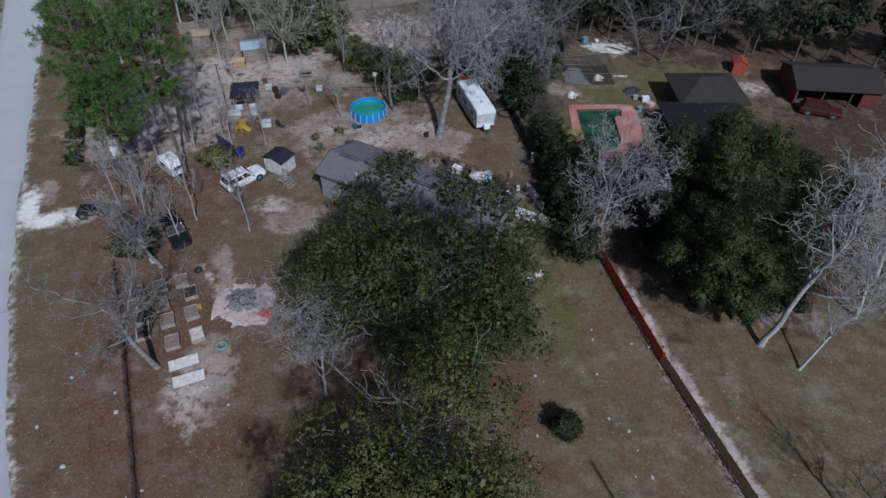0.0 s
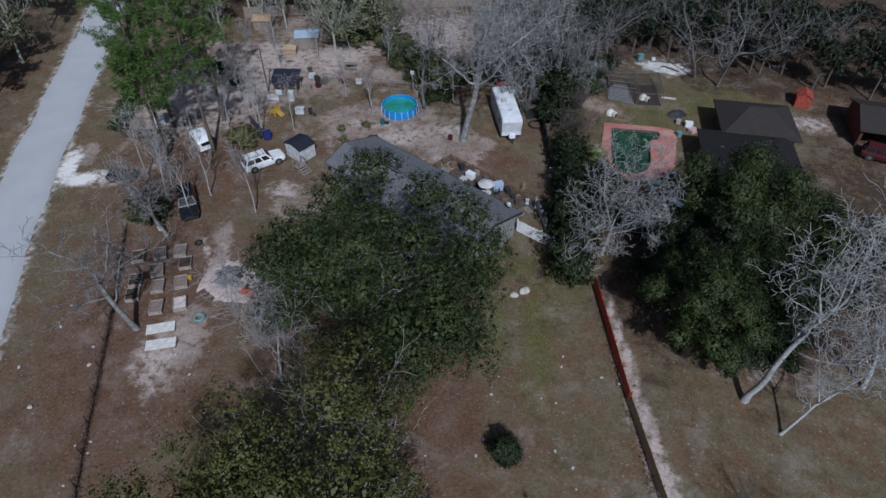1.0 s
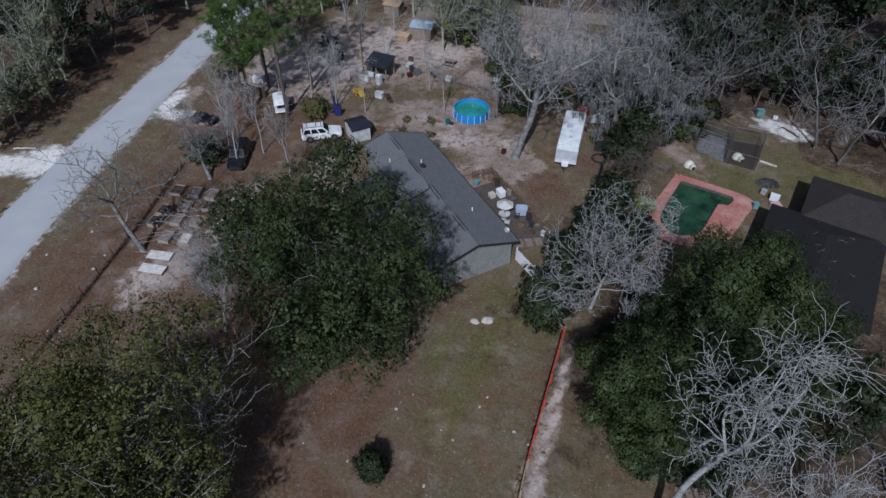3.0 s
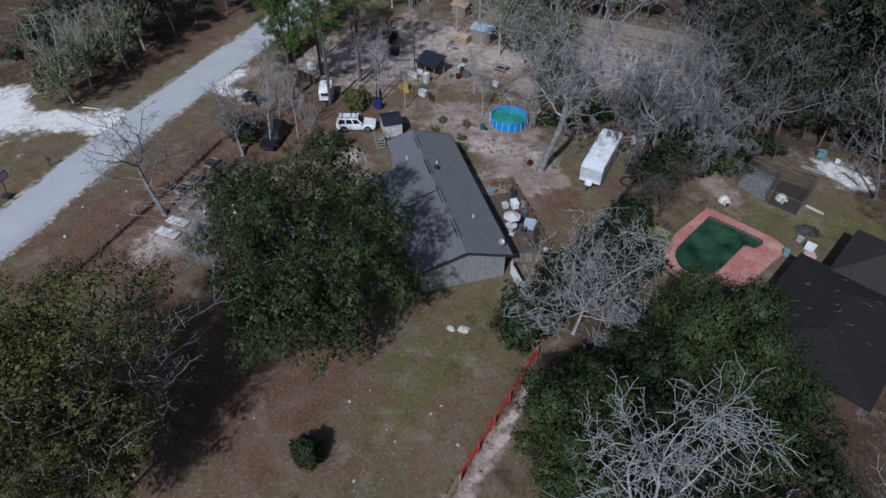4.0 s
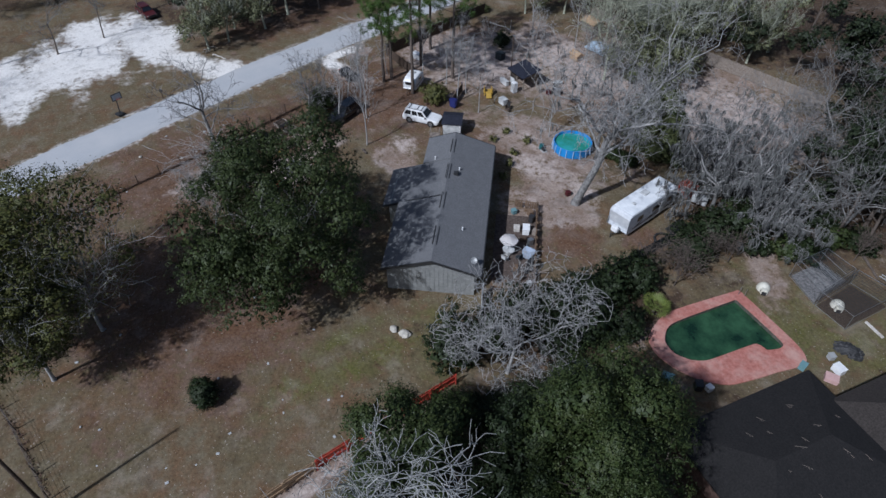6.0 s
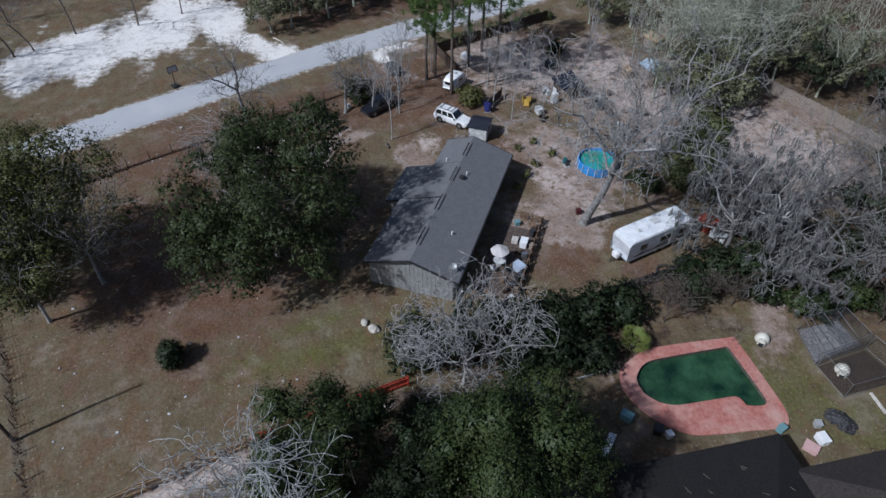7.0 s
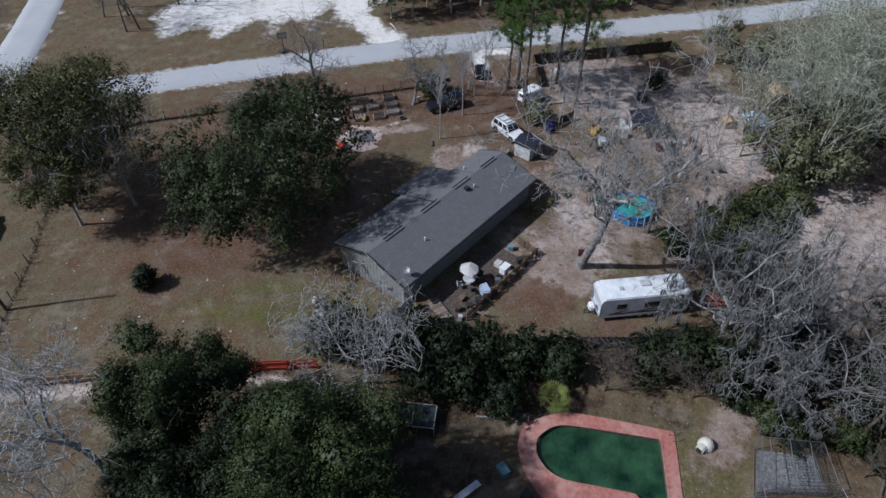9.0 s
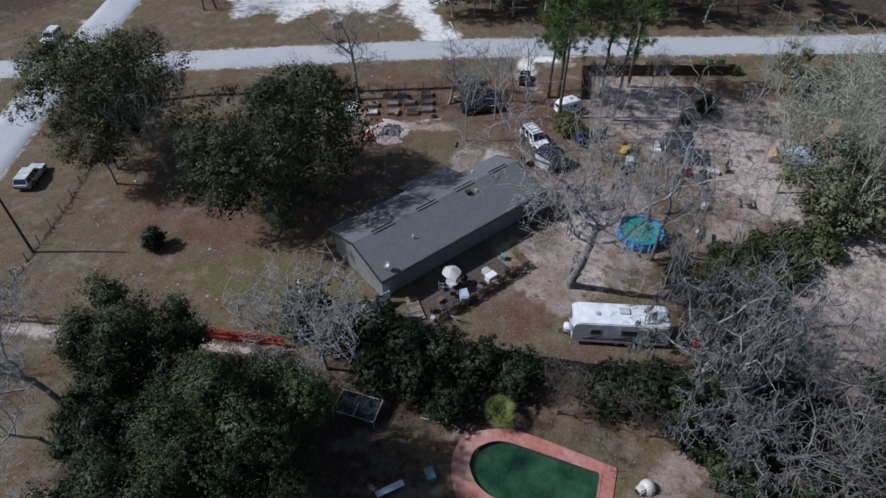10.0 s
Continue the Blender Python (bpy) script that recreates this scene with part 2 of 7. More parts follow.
def ground_material():
    m, nt, b = nodes_of("ground_soil", 0.95)
    b.inputs["Specular IOR Level"].default_value = 0.1
    za, zb = (nt.nodes.new("ShaderNodeVertexColor") for _ in range(2))
    za.layer_name, zb.layer_name = "zone_a", "zone_b"
    sa, sb = (nt.nodes.new("ShaderNodeSeparateColor") for _ in range(2))
    nt.links.new(za.outputs[0], sa.inputs[0])
    nt.links.new(zb.outputs[0], sb.inputs[0])
    grain = noise_of(nt, 3.5, 8, 0.3, 0.7, rough=0.75)
    speck = noise_of(nt, 1.1, 6, 0.35, 0.65, rough=0.7)
    broad = noise_of(nt, 0.12, 5, 0.35, 0.65)

    def ragged(w, amount=0.9):
        """A zone's weight with its rim broken up by the grain."""
        lift = nt.nodes.new("ShaderNodeMath")
        lift.operation = "MULTIPLY_ADD"
        nt.links.new(speck, lift.inputs[0])
        lift.inputs[1].default_value, lift.inputs[2].default_value = 1.5 * amount, 1 - 0.75 * amount
        mul = nt.nodes.new("ShaderNodeMath")
        mul.operation = "MULTIPLY"
        nt.links.new(lift.outputs[0], mul.inputs[0])
        nt.links.new(w, mul.inputs[1])
        r = nt.nodes.new("ShaderNodeMapRange")
        r.interpolation_type = "SMOOTHSTEP"
        r.inputs[1].default_value, r.inputs[2].default_value = 0.18, 0.82
        nt.links.new(mul.outputs[0], r.inputs[0])
        return r.outputs[0]

    patch = noise_of(nt, 0.21, 7, 0.42, 0.6, rough=0.68)
    worn = noise_of(nt, 0.55, 9, 0.44, 0.62, rough=0.74)
    base = mix(nt, grain, (0.068, 0.053, 0.029), (0.165, 0.132, 0.077))
    base = mix(nt, patch, base, mix(nt, grain, (0.083, 0.051, 0.029), (0.19, 0.121, 0.071)))
    base = mix(nt, worn, base, mix(nt, grain, (0.104, 0.086, 0.056), (0.193, 0.164, 0.111)))
    litter = mix(nt, grain, (0.062, 0.034, 0.021), (0.172, 0.099, 0.06))
    litter = mix(nt, worn, litter, mix(nt, grain, (0.09, 0.06, 0.046), (0.21, 0.148, 0.113)))
    c = mix(nt, ragged(sa.outputs[2]), base, litter)
    grass = mix(nt, grain, (0.056, 0.058, 0.018), (0.15, 0.146, 0.05))
    grass = mix(nt, worn, grass, mix(nt, 0.6, grass, base))
    c = mix(nt, ragged(sa.outputs[1]), c, grass)
    dust = mix(nt, grain, (0.125, 0.086, 0.063), (0.262, 0.19, 0.145))
    dust = mix(nt, patch, dust, mix(nt, grain, (0.215, 0.166, 0.138), (0.41, 0.332, 0.284)))
    dust = mix(nt, noise_of(nt, 0.33, 9, 0.48, 0.74, rough=0.68), dust, mix(nt, grain, (0.25, 0.212, 0.192), (0.44, 0.385, 0.355)))
    c = mix(nt, ragged(sb.outputs[0]), c, dust)
    # brown woodland floor, its tones also darkened to stand for canopy shade
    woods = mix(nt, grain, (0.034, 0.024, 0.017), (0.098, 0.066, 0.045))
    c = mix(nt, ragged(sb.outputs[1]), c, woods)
    pale = mix(nt, grain, (0.32, 0.262, 0.232), (0.56, 0.482, 0.438))
    c = mix(nt, ragged(sb.outputs[2], 0.9), c, pale)
    sand = mix(nt, grain, (0.60, 0.57, 0.53), (0.84, 0.82, 0.79))
    c = mix(nt, ragged(sa.outputs[0], 0.6), c, sand)
    # worn pale streaks, dark damp leaves and scattered flecks over all of it
    c = mix(nt, noise_of(nt, 0.24, 9, 0.54, 0.78, rough=0.66), c, mix(nt, 0.4, c, (0.42, 0.37, 0.33)))
    c = mix(nt, noise_of(nt, 0.5, 8, 0.52, 0.74, rough=0.66), c, mix(nt, 0.5, c, (0.045, 0.03, 0.021)))
    c = mix(nt, noise_of(nt, 5.5, 2, 0.66, 0.72), c, mix(nt, 0.5, c, (0.5, 0.46, 0.41)))
    c = mix(nt, noise_of(nt, 4.2, 2, 0.66, 0.73), c, mix(nt, 0.6, c, (0.035, 0.022, 0.015)))
    nt.links.new(c, b.inputs["Base Color"])
    bump(nt, b, grain, 0.5, 0.06)
    return m


def road_material():
    m, nt, b = nodes_of("old_asphalt", 0.85)
    grain = noise_of(nt, 18.0, 6, 0.3, 0.7)
    c = mix(nt, grain, (0.33, 0.34, 0.355), (0.45, 0.46, 0.475))
    c = mix(nt, noise_of(nt, 0.25, 5, 0.4, 0.7), c, (0.44, 0.44, 0.445))
    nt.links.new(c, b.inputs["Base Color"])
    bump(nt, b, grain, 0.2, 0.01)
    return m


# ---- mesh helpers ----
def mesh_np(name, verts, faces, mat=None, smooth=False):
    """A mesh from arrays; all faces have the same number of corners."""
    verts, faces = np.asarray(verts, np.float32), np.asarray(faces, np.int32)
    me = bpy.data.meshes.new(name)
    k = faces.shape[1]
    me.vertices.add(len(verts))
    me.vertices.foreach_set("co", verts.ravel())
    me.loops.add(faces.size)
    me.loops.foreach_set("vertex_index", faces.ravel())
    me.polygons.add(len(faces))
    me.polygons.foreach_set("loop_start", np.arange(0, faces.size, k, dtype=np.int32))
    if smooth:
        me.polygons.foreach_set("use_smooth", np.ones(len(faces), bool))
    if mat:
        me.materials.append(mat)
    me.update(calc_edges=True)
    return me


def part(name, data, material, parent, label="", smooth=False):
    """One mesh object under a thing, from a bmesh or a mesh."""
    if isinstance(data, bmesh.types.BMesh):
        me = bpy.data.meshes.new(name)
        data.to_mesh(me)
        data.free()
        if smooth:
            me.polygons.foreach_set("use_smooth", [True] * len(me.polygons))
    else:
        me = data
    if material and not me.materials:
        me.materials.append(material)
    ob = new(name, me)
    ob.parent = parent
    if label:
        ob["label"] = label
    return ob


def thing(name, m, label, category, group="", kind=""):
    ob = new(name)
    ob.empty_display_size = 0.3
    ob.matrix_basis = m
    return tagged(ob, label, category, group, kind)


def box(x0, x1, y0, y1, z0, z1, bevel=0.0, bm=None, m=None):
    bm = bm or bmesh.new()
    r = bmesh.ops.create_cube(bm, size=1.0)
    vs = r["verts"]
    bmesh.ops.scale(bm, verts=vs, vec=(x1 - x0, y1 - y0, z1 - z0))
    bmesh.ops.translate(bm, verts=vs, vec=((x0 + x1) / 2, (y0 + y1) / 2, (z0 + z1) / 2))
    if bevel:
        es = list({e for v in vs for e in v.link_edges})
        vs = list({v for f in bmesh.ops.bevel(bm, geom=es, offset=bevel, segments=2, affect="EDGES")["faces"] for v in f.verts} | {v for v in vs if v.is_valid})
    if m:
        bmesh.ops.transform(bm, matrix=m, verts=vs)
    return bm


def cyl(r0, r1, h, seg=12, m=None, bm=None, cap=True):
    """An upright cylinder or cone from z = 0."""
    bm = bm or bmesh.new()
    mm = Matrix.Translation((0, 0, h / 2))
    bmesh.ops.create_cone(bm, cap_ends=cap, segments=seg, radius1=r0, radius2=r1, depth=h, matrix=(m or Matrix()) @ mm)
    return bm


def bar(a, b, r=0.03, seg=6, bm=None):
    a, b = Vector(a), Vector(b)
    m = Matrix.Translation(a) @ (b - a).to_track_quat("Z", "Y").to_matrix().to_4x4()
    return cyl(r, r, (b - a).length, seg, m, bm)


def prism(outline, z0, z1, bm=None):
    """A solid from an outline in plan."""
    bm = bm or bmesh.new()
    vs = [bm.verts.new((x, y, z0)) for x, y in outline]
    f = bm.faces.new(vs)
    r = bmesh.ops.extrude_face_region(bm, geom=[f])
    bmesh.ops.translate(bm, verts=[v for v in r["geom"] if isinstance(v, bmesh.types.BMVert)], vec=(0, 0, z1 - z0))
    bmesh.ops.recalc_face_normals(bm, faces=bm.faces[:])
    return bm


def loft(sections, bm=None):
    """A closed skin through sections, each with the same number of points."""
    bm = bm or bmesh.new()
    rings = [[bm.verts.new(p) for p in s] for s in sections]
    n = len(rings[0])
    for a, b in zip(rings, rings[1:]):
        for i in range(n):
            bm.faces.new((a[i], a[(i + 1) % n], b[(i + 1) % n], b[i]))
    bm.faces.new(rings[0][::-1])
    bm.faces.new(rings[-1])
    bmesh.ops.recalc_face_normals(bm, faces=bm.faces[:])
    return bm


# ---- trees ----
def tube_arrays(pts, radii, sides, verts, faces):
    base = len(verts)
    n = len(pts)
    for i in range(n):
        d = (pts[min(i + 1, n - 1)] - pts[max(i - 1, 0)]).normalized()
        a = d.orthogonal().normalized()
        b = d.cross(a)
        for k in range(sides):
            t = 2 * math.pi * k / sides
            verts.append(pts[i] + (a * math.cos(t) + b * math.sin(t)) * radii[i])
    for i in range(n - 1):
        for k in range(sides):
            q = (k + 1) % sides
            faces.append((base + i * sides + k, base + i * sides + q, base + (i + 1) * sides + q, base + (i + 1) * sides + k))


def skeleton_of(seed, height, radius, counts, spread=0.75, rise=0.12, bare=0.55, wiggle=0.13, shrink=0.66, lean=(0, 0), trunk_part=0.4, droop=0.0, reach=99.0):
    """Trunk and forking branches of a tree, as lists of (level, points, radii)."""
    rng = random.Random(seed)
    out = []
    last = len(counts)

    def branch(start, way, length, r, level):
        steps = (7, 6, 5, 4, 3, 2)[level]
        d = way.normalized()
        p = start.copy()
        pts, radii = [p.copy()], [r]
        tip = 0.66 if level == 0 else 0.5 if level < last else 0.3
        for i in range(steps):
            jig = wiggle * (0.4 if level == 0 else 1.0 if level < 3 else 1.4)
            pull = rise * (0.3 if level == 0 else 1.0) - (droop if level >= last - 1 else 0.0)
            if level and p.z > height * 0.96:
                d.z = min(d.z, 0.05)
            if level and p.xy.length > reach:       # outer limbs turn back in
                d = d - Vector((p.x, p.y, 0)).normalized() * 0.5
            d = (d + Vector([rng.gauss(0, jig) for _ in range(3)]) + Vector((0, 0, pull))).normalized()
            p = p + d * (length / steps)
            p.z = max(p.z, 0.4)
            pts.append(p.copy())
            radii.append(r * (1 - (1 - tip) * (i + 1) / steps))
        if level == 0:
            radii[0] *= 1.35
        out.append((level, pts, radii))
        if level >= last:
            return
        n = counts[level]
        ends = min(2 if level else 3, n)
        turn0 = rng.uniform(0, 6.28)
        for k in range(n):
            if k < ends:            # the branch forks at its end
                f = steps - 0.001 - (0.12 * steps * rng.random() if level == 0 else 0)
                a = spread * rng.uniform(0.45, 0.85)
                rr, ln = rng.uniform(0.6, 0.78), rng.uniform(0.85, 1.15)
            else:                   # and throws side branches below that
                f = (bare + (0.97 - bare) * rng.random() if level == 0 else rng.uniform(0.22, 0.92)) * steps
                a = spread * rng.uniform(0.9, 1.4)
                rr, ln = rng.uniform(0.34, 0.55), rng.uniform(0.55, 0.95)
            i = int(f)
            at = pts[i].lerp(pts[i + 1], f - i)
            axis = (pts[i + 1] - pts[i]).normalized()
            side = Matrix.Rotation(turn0 + (2 * math.pi * k / ends if k < ends else 2.4 * k) + rng.uniform(-0.5, 0.5), 3, axis) @ axis.orthogonal().normalized()
            size = height * (1 - trunk_part) * 0.62 if level == 0 else length * shrink
            branch(at, axis * math.cos(a) + side * math.sin(a), size * ln, radii[i] * rr, level + 1)

    branch(Vector((0, 0, -0.2)), Vector((lean[0], lean[1], 1)), height * trunk_part + 0.2, radius, 0)
    return out


def wood_mesh(name, limbs, mat, levels, least=0.012, cheap=False):
    verts, faces = [], []
    for level, pts, radii in limbs:
        if level in levels and cheap and level > 1:
            n = len(pts) - 1
            some = (0, n) if level > 3 else (0, n // 2, n) if level == 3 else tuple(range(n + 1))
            tube_arrays([pts[i] for i in some], [max(radii[i] * (0.75 if level == 2 else 0.55), least) for i in some], 3, verts, faces)
        elif level in levels:
            tube_arrays(pts, [max(r, least) for r in radii], (9, 7, 5, 4, 3, 3)[level], verts, faces)
    return mesh_np(name, [tuple(v) for v in verts], faces, mat, True)


def cards(rng, centres, normals, size, aspect=0.55, droop=0.0):
    """Small bent leaf sprays, one at each centre."""
    n = len(centres)
    nrm = normals / (np.linalg.norm(normals, axis=1, keepdims=True) + 1e-9)
    r = rng.normal(size=(n, 3))
    r[:, 2] -= droop
    u = np.cross(nrm, np.cross(r, nrm))
    u /= np.linalg.norm(u, axis=1, keepdims=True) + 1e-9
    v = np.cross(nrm, u)
    s = (size * rng.uniform(0.6, 1.35, n))[:, None]
    a = centres - u * s * 0.5
    b = centres + v * s * aspect * 0.5 + nrm * s * 0.1
    c = centres + u * s * 0.5 - nrm * s * 0.12
    d = centres - v * s * aspect * 0.5 + nrm * s * 0.1
    verts = np.stack([a, d, c, b], 1).reshape(-1, 3)
    faces = np.arange(4 * n).reshape(-1, 4)
    return verts, faces


def crown_mesh(name, seed, lobes, mat, clumps, per, size, clump_r=0.9, low=-0.35, aspect=0.55, flat=0.6, core=0.16):
    """A crown of domed leaf clumps on the skins of several lobes (x, y, z, rx, ry, rz), over larger sprays deeper inside."""
    rng = np.random.default_rng(seed)
    L = np.array(lobes, float)
    area = L[:, 3] * L[:, 4] + L[:, 5] * (L[:, 3] + L[:, 4])
    pick = rng.choice(len(L), clumps, p=area / area.sum())
    d = rng.normal(size=(clumps, 3))
    d /= np.linalg.norm(d, axis=1, keepdims=True)
    d[:, 2] = np.where(d[:, 2] < low, -d[:, 2], d[:, 2])
    rad = rng.uniform(0.62, 1.08, clumps)
    c = L[pick, :3] + d * L[pick, 3:] * rad[:, None]
    keep = np.ones(clumps, bool)
    for k in range(len(L)):
        inside = (((c - L[k, :3]) / L[k, 3:]) ** 2).sum(1) < 0.42
        keep &= ~(inside & (pick != k))
    c, d = c[keep], d[keep]
    scale = rng.uniform(0.55, 1.25, len(c)) * clump_r
    up = np.array([0, 0, 1.0])
    e = rng.normal(size=(len(c), per, 3)) + (d * 0.55 + up * 0.45)[:, None]
    e /= np.linalg.norm(e, axis=2, keepdims=True)
    r = scale[:, None] * np.abs(rng.normal(size=(len(c), per))) * 0.62
    pts = (c[:, None] + e * r[:, :, None] * np.array([1, 1, flat])).reshape(-1, 3)
    nrm = e.reshape(-1, 3) * 0.6 + np.repeat(d, per, 0) * 0.45 + rng.normal(size=(len(pts), 3)) * 0.4 + up * 0.2
    n = int(len(pts) * core)
    w = rng.choice(len(L), n, p=area / area.sum())
    q = rng.normal(size=(n, 3))
    q /= np.linalg.norm(q, axis=1, keepdims=True)
    deep = L[w, :3] + q * L[w, 3:] * rng.uniform(0.35, 0.8, (n, 1))
    pts[:, 2], deep[:, 2] = np.maximum(pts[:, 2], 0.06), np.maximum(deep[:, 2], 0.2)
    v, f = cards(rng, pts, nrm, size, aspect)
    v2, f2 = cards(rng, deep, q + up * 0.3 + rng.normal(size=(n, 3)) * 0.3, size * 2.3, 0.6)
    me = mesh_np(name, np.concatenate([v, v2]), np.concatenate([f, f2 + len(v)]), mat, True)
    # sprays shade as part of their clump, so that the crown reads as soft masses
    soft = e.reshape(-1, 3) * 0.75 + np.repeat(d, per, 0) * 0.5 + rng.normal(size=(len(pts), 3)) * 0.22 + up * 0.1
    soft *= np.where((soft * nrm).sum(1) < 0, -1.0, 1.0)[:, None]
    soft = np.concatenate([np.repeat(soft, 4, 0), np.repeat(q + up * 0.2, 4, 0)])
    soft /= np.linalg.norm(soft, axis=1, keepdims=True) + 1e-9
    me.normals_split_custom_set_from_vertices(soft.astype(np.float32))
    return me


def billow(seed, base, count, size, low=-0.1):
    """Small lobes heaped over the large ones, so that a crown has bulges and gaps."""
    r = random.Random(seed)
    out = []
    for k in range(count):
        cx, cy, cz, rx, ry, rz = base[k % len(base)]
        a, u = r.uniform(0, 2 * math.pi), r.uniform(low, 1.0)
        s = math.sqrt(max(0.0, 1 - u * u))
        q = size * r.uniform(0.7, 1.3)
        out.append((cx + rx * 0.82 * s * math.cos(a), cy + ry * 0.82 * s * math.sin(a), max(cz + rz * 0.82 * u, q * 0.8), q, q, q * 0.85))
    return out


def moss_mesh(name, seed, limbs, levels, count, length=1.2, width=0.09, bunch=8):
    """Hanging bunches of moss under the branches, each tapering to a ragged tip."""
    rng = np.random.default_rng(seed)
    pts = np.array([tuple(p) for lv, ps, _ in limbs if lv in levels for p in ps[1:]])
    root = pts[rng.integers(0, len(pts), count)]
    big = rng.uniform(0.35, 1.2, count)
    root, big = np.repeat(root, bunch, 0), np.repeat(big, bunch)
    n = len(root)
    off = rng.normal(size=(n, 3)) * np.array([0.24, 0.24, 0.08]) * big[:, None]
    ln = np.minimum(length * big * rng.uniform(0.45, 1.15, n), np.maximum(root[:, 2] - 0.5, 0.1))
    a = rng.uniform(0, math.pi, n)
    side = np.stack([np.cos(a), np.sin(a), np.zeros(n)], 1) * (width * rng.uniform(0.6, 1.4, n))[:, None] * 0.5
    top, mid = root + off * 0.6, root + off * 1.0
    mid[:, 2] -= ln * 0.45
    tip = root + off * 0.35 + rng.normal(size=(n, 3)) * 0.05
    tip[:, 2] = root[:, 2] - ln
    v = np.stack([top - side * 0.5, top + side * 0.5, mid + side, tip + side * 0.2, tip - side * 0.2, mid - side], 1).reshape(-1, 3)
    q = np.arange(n)[:, None] * 6
    f = np.concatenate([q + np.array([[0, 1, 2, 5]]), q + np.array([[5, 2, 3, 4]])])
    return mesh_np(name, v, f, M_MOSS)


def wood_parts(t, limbs, bark, split=True, least=0.014, trunk_bark=None):
    """Trunk, limbs and twigs under a tree."""
    part("trunk", wood_mesh("trunk", limbs, trunk_bark or bark, (0,)), trunk_bark or bark, t)
    if split:
        for limb in limbs:
            if limb[0] == 1:
                part("limb", wood_mesh("limb", [limb], bark, (1,)), bark, t)
    tagged(part("branchwork", wood_mesh("branchwork", limbs, bark, (2, 3, 4, 5) if split else (1, 2, 3, 4, 5), least, not split), bark, t), kind="stuff")


def leaf_on(seed, limbs, mat, count, size):
    """Sparse leaves scattered along the outer twigs."""
    rng = np.random.default_rng(seed)
    pts = np.array([tuple(p) for lv, ps, _ in limbs if lv >= 2 for p in ps[1:]])
    c = pts[rng.integers(0, len(pts), count)] + rng.normal(size=(count, 3)) * 0.3
    c[:, 2] = np.maximum(c[:, 2], 0.3)
    v, f = cards(rng, c, rng.normal(size=(count, 3)) + np.array([0, 0, 0.7]), size)
    return mesh_np("foliage", v, f, mat)


def bare_tree(name, m, seed, height, radius, label, bark=M_BARK_GREY, counts=(7, 6, 5, 4), moss=0, group="", split=True, least=0.014, moss_len=1.2, leaf=None, trunk_bark=None, **kw):
    t = thing(name, m, label, "tree", group)
    limbs = skeleton_of(seed, height, radius, counts, **kw)
    wood_parts(t, limbs, bark, split, least, trunk_bark)
    if moss:
        tagged(part("moss", moss_mesh("moss", seed, limbs, (1, 2, 3), moss, moss_len), M_MOSS, t, "grey hanging moss"), kind="stuff")
    if leaf:
        tagged(part("foliage", leaf_on(seed, limbs, leaf[0], leaf[1], leaf[2]), leaf[0], t), kind="stuff")
    return t


def leafy_tree(name, m, seed, height, radius, lobes, label, mat=M_LEAF_OAK, clumps=400, per=70, size=0.32, clump_r=1.0, bark=M_BARK_GREY, twigs=(7, 5, 4), group="", flat=0.6, split=True, least=0.02, aspect=0.55, leaf=None, core=0.16, **kw):
    t = thing(name, m, label, "tree", group)
    limbs = skeleton_of(seed, height, radius, twigs, **kw)
    wood_parts(t, limbs, bark, split, least)
    part("crown", crown_mesh("crown", seed, lobes, mat, clumps, per, size, clump_r, aspect=aspect, flat=flat, core=core), mat, t)
    if leaf:
        tagged(part("foliage", leaf_on(seed, limbs, leaf[0], leaf[1], leaf[2]), leaf[0], t), kind="stuff")
    return t


def bush(name, m, seed, rx, ry, h, label, mat=M_LEAF_DARK, clumps=60, per=45, size=0.2, group=""):
    t = thing(name, m, label, "bush", group)
    limbs = skeleton_of(seed, h * 0.75, 0.06, (6, 4), spread=0.7, trunk_part=0.35, bare=0.1)
    tagged(part("stem", wood_mesh("stem", limbs, M_BARK_BROWN, (0, 1, 2)), M_BARK_BROWN, t), kind="stuff")
    part("crown", crown_mesh("crown", seed, [(0, 0, h * 0.5, rx, ry, h * 0.5), (rx * 0.3, -ry * 0.2, h * 0.42, rx * 0.7, ry * 0.75, h * 0.42)], mat, clumps, per, size, 0.45, low=-0.8), mat, t)
    return t


